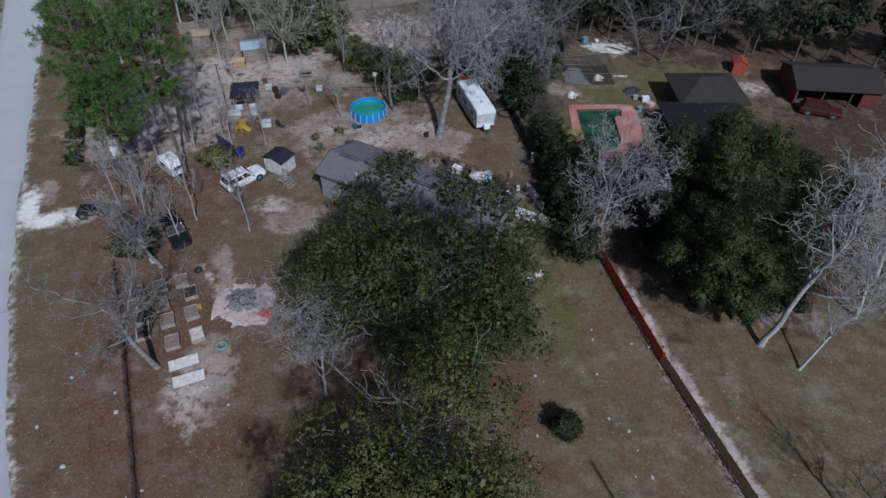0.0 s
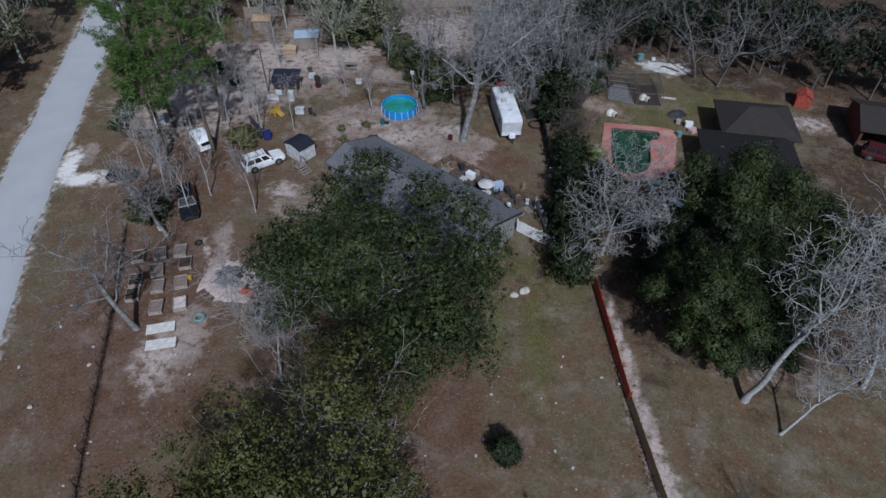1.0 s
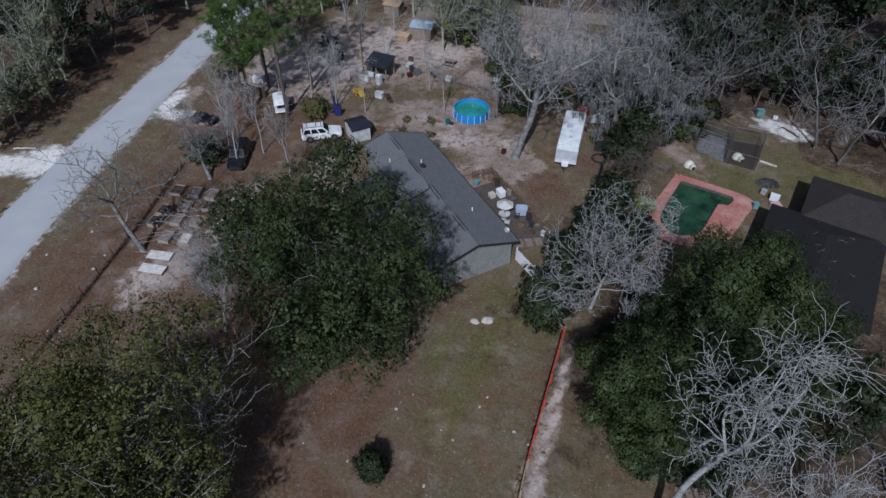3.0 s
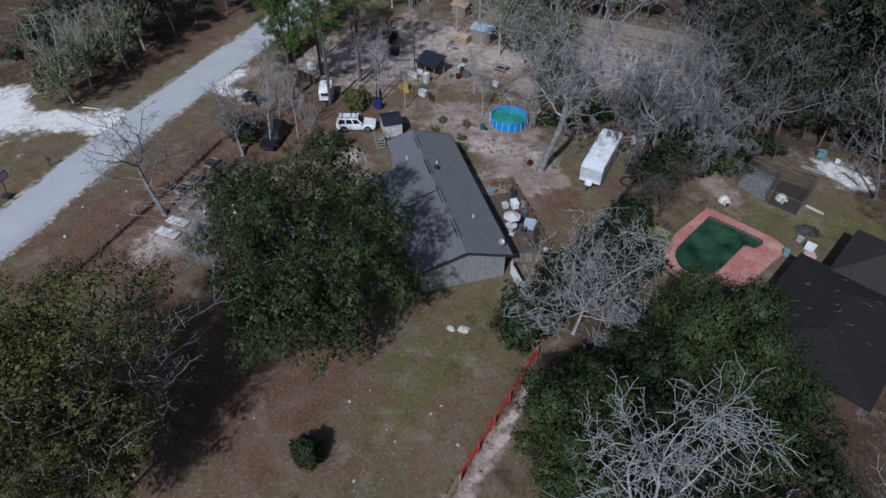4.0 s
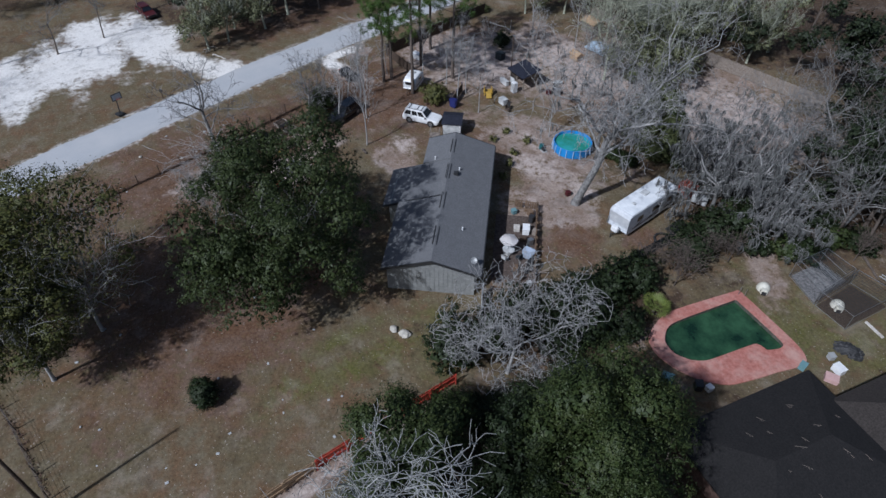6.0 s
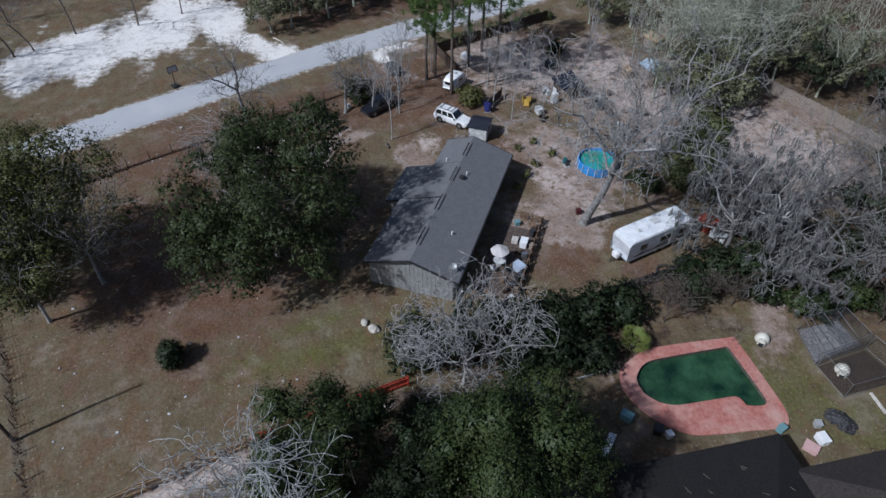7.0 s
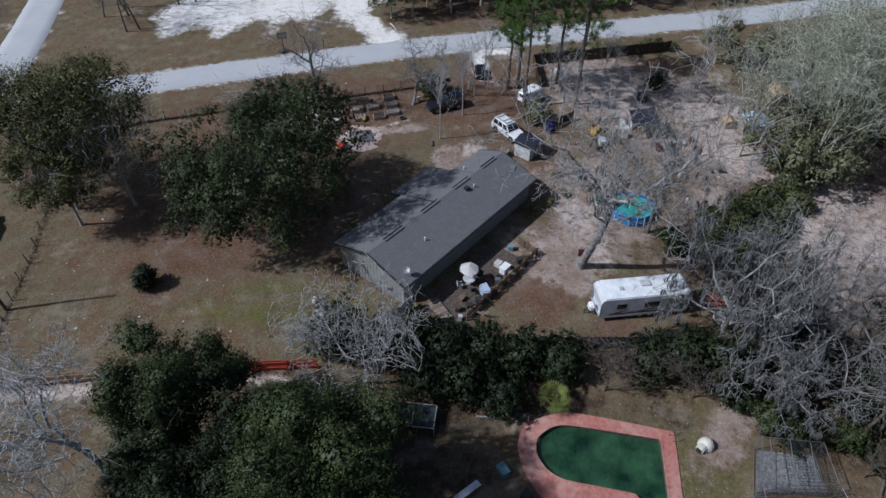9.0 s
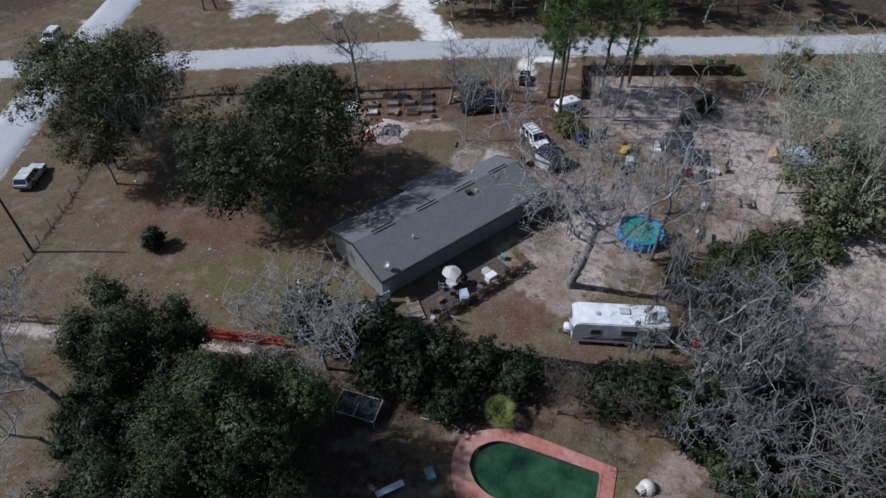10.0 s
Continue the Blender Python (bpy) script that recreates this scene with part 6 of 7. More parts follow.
def pallet_board(m, w, d, label):
    t = thing("wooden_platform", m, label, "platform", "pale platforms")
    for k in range(5):
        y = -d / 2 + k * d / 5
        part("plank", box(-w / 2, w / 2, y + 0.006, y + d / 5 - 0.006, 0.2, 0.26 + 0.004 * (k % 2), 0.008), M_WOOD_WHITE, t)
    for x in (-w / 2, w / 2 - 0.06):
        part("bearer", box(x, x + 0.06, -d / 2, d / 2, 0, 0.2), M_WOOD_GREY, t)


pallet_board(pose(-21.7, 30.4, 0, 0, 0, 24), 2.4, 1.1, "low pale whitewashed wooden platform by the beds")
pallet_board(pose(-20.8, 28.8, 0, 0, 0, 22), 2.5, 1.1, "low pale whitewashed wooden platform by the beds")


def heap(name, m, rx, ry, h, mat, label, category, seed=1, rough=0.25):
    """A low uneven mound."""
    rr = np.random.default_rng(seed)
    n = 44
    xs = np.linspace(-1, 1, n)
    px, py = np.meshgrid(xs, xs)
    wob = 1 + 0.22 * rumple(px * 3, py * 3, 2.5, seed) + 0.1 * rumple(px * 3, py * 3, 0.9, seed + 2)
    r = np.hypot(px, py) * wob
    z = h * np.clip(1 - r * r, -0.2, 1) + (rr.random(px.shape) - 0.5) * h * rough * (r < 0.8)
    idx = np.arange(n * n).reshape(n, n)
    f = np.stack([idx[:-1, :-1], idx[:-1, 1:], idx[1:, 1:], idx[1:, :-1]], -1).reshape(-1, 4)
    ob = new(name, mesh_np(name, np.stack([px * rx, py * ry, z], -1).reshape(-1, 3), f, mat, True))
    ob.matrix_basis = m
    return tagged(ob, label, category)


heap("sand_mound", pose(-18.2, 37.0, 0, 0, 0, 8), 2.8, 2.7, 0.22, M_PINK_SAND, "flat patch of pale pinkish sand", "sand mound", 4, 0.15)
heap("ash_mound", pose(-18.4, 37.3, 0.1), 1.65, 1.45, 0.45, M_ASH, "low grey ash mound on the pale sand", "ash mound", 6, 0.35)

ash_rng = random.Random(12)
for k in range(9):
    x, y = -18.4 + ash_rng.uniform(-0.9, 0.9), 37.3 + ash_rng.uniform(-0.8, 0.8)
    z = 0.1 + 0.45 * (1 - ((x + 18.4) / 1.65) ** 2 - ((y - 37.3) / 1.45) ** 2) - 0.06
    log = new("charred_stick", wood_mesh("charred_stick", [(1, [Vector((-0.5, 0, 0.08)), Vector((-0.1, 0.06, 0.12)), Vector((0.45, -0.03, 0.1))], [0.07, 0.06, 0.03])], M_SOIL, (1,)))
    log.matrix_basis = pose(x, y, z, 0, ash_rng.uniform(-8, 8), ash_rng.uniform(0, 180)) @ Matrix.Scale(ash_rng.uniform(0.6, 1.2), 4)
    tagged(log, "charred stick lying in the ash", "charred wood", "charred sticks")


def barrow(m):
    b = thing("wheelbarrow", m, "red wheelbarrow tipped beside the ash heap", "wheelbarrow")
    part("tray", loft([[(-0.45, -0.25, 0.3), (0.45, -0.25, 0.3), (0.45, 0.25, 0.3), (-0.45, 0.25, 0.3)], [(-0.65, -0.4, 0.62), (0.75, -0.4, 0.62), (0.75, 0.4, 0.62), (-0.65, 0.4, 0.62)]]), M_ORANGE, b)
    for s in (-1, 1):
        part("handle", bar((0.3, 0.22 * s, 0.28), (-1.2, 0.3 * s, 0.5), 0.025), M_WOOD_GREY, b)
        part("leg", bar((-0.4, 0.25 * s, 0.3), (-0.45, 0.25 * s, 0.0), 0.02), M_STEEL, b)
    part("tyre", bar((0.75, -0.05, 0.2), (0.75, 0.05, 0.2), 0.2, 14), M_RUBBER, b)


barrow(pose(-15.8, 35.4, 0, 0, 0, -20))


def tyre_ring(m, mat, label, r=0.45, t=0.13, name="tyre", category="tyre"):
    v, f = [], []
    n, k = 24, 10
    for i in range(n):
        a = 2 * math.pi * i / n
        for j in range(k):
            b = 2 * math.pi * j / k
            v.append(((r + t * math.cos(b)) * math.cos(a), (r + t * math.cos(b)) * math.sin(a), t + t * math.sin(b)))
    for i in range(n):
        for j in range(k):
            f.append((i * k + j, ((i + 1) % n) * k + j, ((i + 1) % n) * k + (j + 1) % k, i * k + (j + 1) % k))
    ob = new(name, mesh_np(name, v, f, mat, True))
    ob.matrix_basis = m
    return tagged(ob, label, category)


tyre_ring(pose(-19.0, 32.2, 0), M_TEAL, "round pale teal tub ring on the ground", 0.4, 0.12, "tub_ring", "tub")
tyre_ring(pose(-23.6, 41.2, 0), M_RUBBER, "old black tyre by the garden beds", 0.3, 0.1)


def crate(m, w, d, h, mat, label, name="storage_box", category="box", lid=None, group=""):
    b = thing(name, m, label, category, group)
    part("body", box(-w / 2, w / 2, -d / 2, d / 2, 0, h, min(w, d, h) * 0.08), mat, b)
    part("lid", box(-w / 2 - 0.02, w / 2 + 0.02, -d / 2 - 0.02, d / 2 + 0.02, h, h + 0.05, 0.01), lid or mat, b)
    return b


crate(pose(-28.3, 42.4, 0, 0, 0, 10), 0.5, 0.4, 0.5, M_WHITE_OLD, "white storage box by the roadside tree")
crate(pose(-22.1, 36.5, 0, 0, 0, 20), 0.35, 0.3, 0.35, M_YELLOW, "yellow plastic box between the beds")
crate(pose(-38.6, 60.6, 0, 0, 0, 30), 1.4, 0.9, 0.8, M_WHITE, "white box at the dusty yard's fence")
crate(pose(-22.1, 66.4, 0, 0, 0, 10), 1.1, 0.8, 0.75, M_WHITE_OLD, "pale box in the bare back yard")
crate(pose(-33.6, 71.8, 0, 0, 0, 20), 1.2, 1.0, 1.0, M_SLATE, "dark green storage box in the dusty yard")
crate(pose(-16.8, 75.2, 0), 0.8, 0.6, 0.6, M_WHITE_OLD, "pale box by the rail fence")
crate(pose(-20.0, 75.2, 0), 0.6, 0.5, 0.5, M_WOOD_GREY, "small grey box by the rail fence")
crate(pose(10.6, 58.8, 0, 0, 0, 10), 0.6, 0.6, 1.1, M_WHITE, "white upright box under the shrubs")
crate(pose(-2.0, 64.1, 0), 0.5, 0.5, 0.5, M_RED_DARK, "dark red bucket at the foot of the oak")


def log_of(m, length, r, label, mat=M_BARK_BROWN):
    rr = random.Random(int(length * 37))
    pts = [Vector((length * k / 6, rr.gauss(0, 0.05), r * 0.9)) for k in range(7)]
    v, f = [], []
    tube_arrays(pts, [r * (1 - 0.05 * k) for k in range(7)], 9, v, f)
    ob = new("log", mesh_np("log", [tuple(p) for p in v], f, mat, True))
    ob.matrix_basis = m
    return tagged(ob, label, "log")


log_of(pose(-19.0, 46.0, 0, 0, 0, 10), 1.0, 0.14, "short dark log on the bare yard")
log_of(pose(-59.6, 30.6, 0, 0, 0, -60), 2.6, 0.12, "pale fallen branch across the road", M_WOOD_PALE)
log_of(pose(-51.4, 33.0, 0, 0, 0, 35), 2.6, 0.1, "pale fallen branch at the sandy drive", M_WOOD_PALE)
log_of(pose(17.4, 86.0, 0, 0, 0, -25), 3.4, 0.15, "dark log behind the dog pens")
log_of(pose(24.6, 88.0, 0, 0, 0, -30), 2.6, 0.1, "grey log on the pale sand")


def rock(m, s, label):
    bm = bmesh.new()
    bmesh.ops.create_icosphere(bm, subdivisions=2, radius=1)
    for v in bm.verts:
        v.co *= 1 + 0.22 * noise.noise(v.co * 1.7 + Vector((s * 9, 0, 0)))
        v.co = Vector((v.co.x * s, v.co.y * s * 0.8, max(v.co.z, -0.3) * s * 0.55 + s * 0.15))
    me = bpy.data.meshes.new("rock")
    bm.to_mesh(me)
    bm.free()
    me.materials.append(M_ROCK)
    ob = new("rock", me)
    ob.matrix_basis = m
    return tagged(ob, label, "rock")


rock(pose(-27.9, 21.3, 0), 0.22, "small white stone on the road verge")
rock(pose(-25.7, 25.8, 0, 0, 0, 60), 0.2, "small pale stone by the roadside fence")
rock(pose(8.3, 40.1, 0), 0.42, "pale rounded rock on the lawn by the house")
rock(pose(9.2, 40.8, 0, 0, 0, 40), 0.55, "large pale flat rock on the lawn by the house")


# ---- back yard ----
def frame_pool(m):
    p = thing("frame_pool", m, "round blue frame pool with teal water", "swimming pool")
    r, h, n = 2.22, 1.05, 18
    circ = lambda rad, k, cnt: (rad * math.cos(2 * math.pi * k / cnt), rad * math.sin(2 * math.pi * k / cnt))
    part("wall", ring_slab([circ(r, k, 48) for k in range(48)], [circ(r - 0.06, k, 48) for k in range(48)], 0.0, h), M_BLUE, p, "blue vinyl wall")
    part("water", prism([circ(r - 0.065, k, 48) for k in range(48)], 0.05, h - 0.32), M_WATER_TEAL, p, "cloudy teal water")
    part("top_rail", tyre_mesh(r + 0.0, 0.055, h), M_BLUE, p, "blue top rail")
    for k in range(n):
        x, y = circ(r + 0.06, k, n)
        x2, y2 = circ(r + 0.2, k, n)
        part("leg", bar((x2, y2, 0), (x, y, h + 0.03), 0.045), M_POOL_RAIL, p)
    bm = bar((r + 0.5, 0.1, 0), (r + 0.1, 0.1, h + 0.3), 0.025)
    bar((r + 0.5, -0.3, 0), (r + 0.1, -0.3, h + 0.3), 0.025, 6, bm)
    for k in range(4):
        s = (k + 0.6) / 4.2
        x = r + 0.5 - 0.4 * s
        bar((x, 0.1, s * (h + 0.3)), (x, -0.3, s * (h + 0.3)), 0.02, 6, bm)
    return p


def tyre_mesh(r, t, z, n=48, k=8):
    v = [((r + t * math.cos(2 * math.pi * j / k)) * math.cos(2 * math.pi * i / n), (r + t * math.cos(2 * math.pi * j / k)) * math.sin(2 * math.pi * i / n), z + t * math.sin(2 * math.pi * j / k)) for i in range(n) for j in range(k)]
    f = [(i * k + j, ((i + 1) % n) * k + j, ((i + 1) % n) * k + (j + 1) % k, i * k + (j + 1) % k) for i in range(n) for j in range(k)]
    return mesh_np("rail", v, f, None, True)


frame_pool(pose(-9.6, 69.3, 0, 0, 0, 10))
pump = thing("pool_pump", pose(-11.0, 65.9, 0), "dark teal pool pump on the ground", "pump")
part("tank", cyl(0.32, 0.28, 0.6, 14), M_TEAL_DARK, pump)
part("motor", box(0.2, 0.8, -0.18, 0.18, 0.05, 0.4, 0.05), M_TRIM, pump)
part("base", box(-0.4, 0.9, -0.3, 0.3, 0, 0.05), M_CONCRETE, pump)


def open_shed(m):
    s = thing("open_shed", m, "open lean-to shed with a dark roof full of junk", "shed")
    w, d, h = 3.0, 2.3, 2.0
    for x in (-w / 2, 0, w / 2):
        for y in (-d / 2, d / 2):
            part("post", box(x - 0.06, x + 0.06, y - 0.06, y + 0.06, 0, h + (0.4 if y > 0 else 0)), M_WOOD_GREY, s)
    part("roof", loft([[(x, -d / 2 - 0.4, h), (x, d / 2 + 0.3, h + 0.55), (x, d / 2 + 0.3, h + 0.63), (x, -d / 2 - 0.4, h + 0.08)] for x in (-w / 2 - 0.3, w / 2 + 0.3)]), M_SHED_ROOF, s, "dark felt roof")
    part("back_wall", box(-w / 2, w / 2, d / 2 - 0.05, d / 2 - 0.01, 0, h + 0.35), M_WOOD_GREY, s)
    part("half_wall", box(-w / 2 + 0.06, -0.5, -d / 2 - 0.02, -d / 2 + 0.02, 0.1, 0.9), M_WHITE_OLD, s, "white painted half wall")
    part("side_wall", box(-w / 2 - 0.03, -w / 2 + 0.01, -d / 2 + 0.1, d / 2 - 0.1, 0.1, h), M_WOOD_GREY, s)
    return s


open_shed(pose(-25.6, 71.3, 0, 0, 0, 8))
fridge = thing("old_fridge", pose(-24.3, 69.2, 0, 0, 0, 8), "white old fridge in front of the open shed", "fridge")
part("body", box(-0.35, 0.35, -0.32, 0.32, 0, 1.4, 0.03), M_WHITE, fridge)
part("door", box(-0.33, 0.33, -0.37, -0.322, 0.05, 1.36, 0.015), M_WHITE_OLD, fridge)
crate(pose(-26.8, 69.0, 0, 0, 0, 6), 1.6, 0.5, 0.6, M_WHITE_OLD, "white chest at the open shed")
for k, (x, y) in enumerate(((-23.2, 72.5), (-22.6, 74.6), (-23.8, 75.8), (-22.0, 73.2), (-24.6, 77.2), (-21.4, 74.2))):
    rr = random.Random(k)
    crate(pose(x, y, 0, 0, 0, 50 * k), rr.uniform(0.5, 1.1), rr.uniform(0.4, 0.8), rr.uniform(0.3, 0.9), (M_WOOD_GREY, M_TRIM, M_WHITE_OLD, M_RED_DARK, M_WOOD_DARK, M_STEEL)[k], ("grey wooden box", "black box", "pale box", "dark red box", "dark wooden box", "steel box")[k] + " in the junk beside the shed", group="junk by the shed")


def toy_slide(m):
    t = thing("toy_climber", m, "yellow plastic toy climber lying in the yard", "toy")
    part("deck", box(-0.6, 0.6, -0.5, 0.5, 0.35, 0.5, 0.05), M_YELLOW, t)
    for x in (-0.5, 0.5):
        for y in (-0.4, 0.4):
            part("leg", cyl(0.09, 0.08, 0.36, 8, Matrix.Translation((x, y, 0))), M_YELLOW, t)
        part("side", box(x - 0.05, x + 0.05, -0.45, 0.45, 0.5, 1.0, 0.04), M_YELLOW, t)
    part("slide", loft([[(-0.35, -0.5, 0.5), (0.35, -0.5, 0.5), (0.35, -0.5, 0.42), (-0.35, -0.5, 0.42)], [(-0.35, -1.3, 0.12), (0.35, -1.3, 0.12), (0.35, -1.3, 0.05), (-0.35, -1.3, 0.05)]]), M_YELLOW, t)


toy_slide(pose(-25.2, 65.7, 0, 0, 0, 70))


def lawn_chair(m, mat, label, group="yard chairs"):
    c = thing("lawn_chair", m, label, "chair", group)
    part("seat", box(-0.25, 0.25, -0.25, 0.25, 0.38, 0.42, 0.01), mat, c)
    part("backrest", box(-0.25, 0.25, 0.25, 0.29, 0.42, 0.9, 0.01), mat, c)
    for x in (-0.23, 0.23):
        for y in (-0.22, 0.25):
            part("leg", bar((x, y, 0), (x, y, 0.4), 0.02), M_STEEL, c)
        part("armrest", box(x - 0.03, x + 0.03, -0.22, 0.25, 0.6, 0.63), mat, c)
    return c


lawn_chair(pose(-20.6, 66.3, 0, 0, 0, 40), M_TRIM, "black folding chair in the bare yard")
lawn_chair(pose(-20.0, 66.0, 0, 0, 0, 120), M_WOOD_DARK, "dark folding chair in the bare yard")


def picnic_table(m):
    t = thing("picnic_table", m, "grey wooden picnic table in the back yard", "table")
    for k in range(5):
        part("plank", box(-0.9, 0.9, -0.36 + k * 0.145, -0.23 + k * 0.145, 0.72, 0.76), M_WOOD_GREY, t)
    for y in (-0.75, 0.75):
        part("bench", box(-0.9, 0.9, y - 0.14, y + 0.14, 0.42, 0.46), M_WOOD_GREY, t)
    for x in (-0.65, 0.65):
        for s in (-1, 1):
            part("leg", bar((x, s * 0.75, 0), (x, s * 0.2, 0.73), 0.05), M_WOOD_GREY, t)
        part("brace", box(x - 0.03, x + 0.03, -0.85, 0.85, 0.36, 0.42), M_WOOD_GREY, t)


picnic_table(pose(-19.2, 79.2, 0, 0, 0, 10))
bp = thing("birdhouse_pole", pose(-9.0, 74.4, 0), "wooden post with a white birdhouse", "birdhouse")
part("pole", cyl(0.06, 0.06, 2.6, 8), M_WOOD_GREY, bp)
part("birdhouse", box(-0.2, 0.2, -0.15, 0.15, 2.6, 2.9, 0.01), M_WHITE, bp)
part("roof", loft([[(x, -0.22, 2.88), (x, 0, 3.08), (x, 0.22, 2.88), (x, 0, 2.98)] for x in (-0.25, 0.25)]), M_WHITE_OLD, bp)
trough = thing("feed_trough", pose(-11.0, 76.0, 0, 0, 0, 2), "long low grey wooden trough", "trough")
part("body", box(-1.7, 1.7, -0.25, 0.25, 0.15, 0.5, 0.02), M_WOOD_GREY, trough)
for x in (-1.5, 1.5):
    part("leg", box(x - 0.05, x + 0.05, -0.22, 0.22, 0, 0.15), M_WOOD_GREY, trough)

gable_shed("small_barn", pose(-27.6, 85.0, 0, 0, 0, 15), 3.2, 2.8, 1.9, M_ROOF_BLUE, M_WOOD_GREY, "grey shack with a pale blue metal roof", 0.4)
gable_shed("dog_house", pose(-29.3, 82.2, 0, 0, 0, 5), 1.7, 1.2, 0.8, M_WOOD_TAN, M_WOOD_TAN, "tan wooden dog house", 0.35, 0.1)
gable_shed("hut", pose(-36.6, 89.6, 0, 0, 0, 10), 2.6, 2.2, 1.6, M_WOOD_TAN, M_WOOD_GREY, "small hut with a tan roof before the back fence", 0.4)


mat_ = thing("black_mat", pose(6.6, 71.6, 0, 0, 0, 17), "black rubber sheet beside the trailer", "mat")
part("sheet", box(-0.2, 2.0, -1.2, 1.2, -0.02, 0.12, 0.03), M_RUBBER, mat_)
tyre_ring(pose(8.0, 69.2, 0), M_RUBBER, "large black ring beside the trailer", 0.85, 0.12, "fire_ring", "fire ring")
crate(pose(4.6, 76.6, 0, 0, 0, 30), 1.6, 0.9, 0.7, M_WHITE_OLD, "pale bin behind the trailer")
crate(pose(2.9, 76.2, 0, 0, 0, 10), 1.6, 1.4, 1.3, M_RED_BRICK, "brick-red storage box behind the trailer")


# ---- patio behind the house ----
patio = thing("patio", pose(0, 0, 0, 0, 0, 60), "worn brick-brown patio along the house wall", "patio", kind="structure")
rr = random.Random(12)
for i in range(8):
    for j in range(20):
        w = 0.55
        x, y = 46.9 + i * w, 18.6 + j * w
        part("slab", box(x + 0.012, x + w - 0.012, y + 0.012, y + w - 0.012, -0.02, 0.03 + rr.uniform(-0.006, 0.008)), M_PATIO, patio)


def umbrella(m):
    u = thing("patio_umbrella", m, "open off-white six-sided patio umbrella", "umbrella")
    part("base", cyl(0.28, 0.22, 0.1, 16), M_CONCRETE, u)
    part("pole", cyl(0.025, 0.025, 2.3, 8), M_STEEL, u)
    bm = bmesh.new()
    n, R = 6, 0.92
    tip = bm.verts.new((0, 0, 2.42))
    rim = [bm.verts.new((R * math.cos(k * math.pi / n * 2), R * math.sin(k * math.pi / n * 2), 1.95)) for k in range(n)]
    dip = [bm.verts.new((R * 0.93 * math.cos((k + 0.5) * math.pi / n * 2), R * 0.93 * math.sin((k + 0.5) * math.pi / n * 2), 1.95)) for k in range(n)]
    for k in range(n):
        bm.faces.new((tip, rim[k], dip[k]))
        bm.faces.new((tip, dip[k], rim[(k + 1) % n]))
    r = bmesh.ops.solidify(bm, geom=bm.faces[:], thickness=0.012)
    can = part("canopy", bm, M_UMBRELLA, u, "off-white fabric canopy")
    for k in range(n):
        a = k * math.pi / n * 2
        part("rib", bar((0, 0, 2.38), (R * math.cos(a), R * math.sin(a), 1.93), 0.012, 4), M_STEEL, can)


umbrella(pose(3.75, 53.7, 0))
pt = thing("patio_table", pose(3.75, 53.75, 0, 0, 0, 20), "round pale patio table under the umbrella", "table")
part("tabletop", cyl(0.6, 0.6, 0.04, 20, Matrix.Translation((0, 0, 0.7))), M_WHITE_OLD, pt)
for k in range(4):
    a = math.pi / 4 + k * math.pi / 2
    part("leg", bar((0.45 * math.cos(a), 0.45 * math.sin(a), 0.03), (0.4 * math.cos(a), 0.4 * math.sin(a), 0.7), 0.025), M_STEEL, pt)
lawn_chair(pose(4.5, 53.0, 0.03, 0, 0, 200), M_WHITE_OLD, "pale patio chair by the umbrella", "patio chairs")
lawn_chair(pose(4.9, 54.3, 0.03, 0, 0, 290), M_SLATE, "dark patio chair by the umbrella", "patio chairs")
lawn_chair(pose(2.9, 54.6, 0.03, 0, 0, 60), M_SLATE, "dark patio chair by the umbrella", "patio chairs")
grill = thing("covered_grill", pose(4.9, 55.4, 0.02, 0, 0, 30), "grill under a crumpled pale blue cover", "grill")
bm = box(-0.6, 0.6, -0.4, 0.4, 0, 0.95, 0.12)
for v in bm.verts:
    v.co += Vector((noise.noise(v.co * 2.3), noise.noise(v.co * 2.3 + Vector((7, 0, 0))), noise.noise(v.co * 3.1))) * 0.16
part("cover", bm, M_COVER_BLUE, grill)
crate(pose(1.6, 56.9, 0.02, 0, 0, 60), 0.7, 1.0, 0.7, M_WHITE, "white chest freezer on the patio", "chest_freezer", "freezer")
crate(pose(0.9, 56.2, 0.02, 0, 0, 62), 0.6, 0.7, 0.4, M_WOOD_PALE, "low pale wooden crate on the patio")
crate(pose(2.3, 57.6, 0.02, 0, 0, 40), 0.6, 0.5, 0.6, M_WOOD_GREY, "grey wooden box on the patio")
crate(pose(-1.6, 57.2, 0.02), 0.5, 0.5, 0.45, M_TEAL, "pale teal tub at the patio's edge")
crate(pose(6.7, 54.2, 0.02, 0, 0, 20), 0.5, 0.5, 0.4, M_TRIM, "black box on the patio")
crate(pose(8.3, 53.6, 0), 0.35, 0.35, 0.5, M_WHITE_OLD, "pale box at the patio's corner post")
for k in range(3):
    pl = thing("loose_plank", pose(6.9 + 0.25 * k, 54.2 + 0.1 * k, 0.12, 0, -14 - 5 * k, 55 + 12 * k), "long grey loose plank leaning on the patio rail", "plank", "loose planks")
    part("plank", box(0, 1.9, -0.04, 0.04, 0.0, 0.03, 0.004), M_WOOD_GREY, pl)


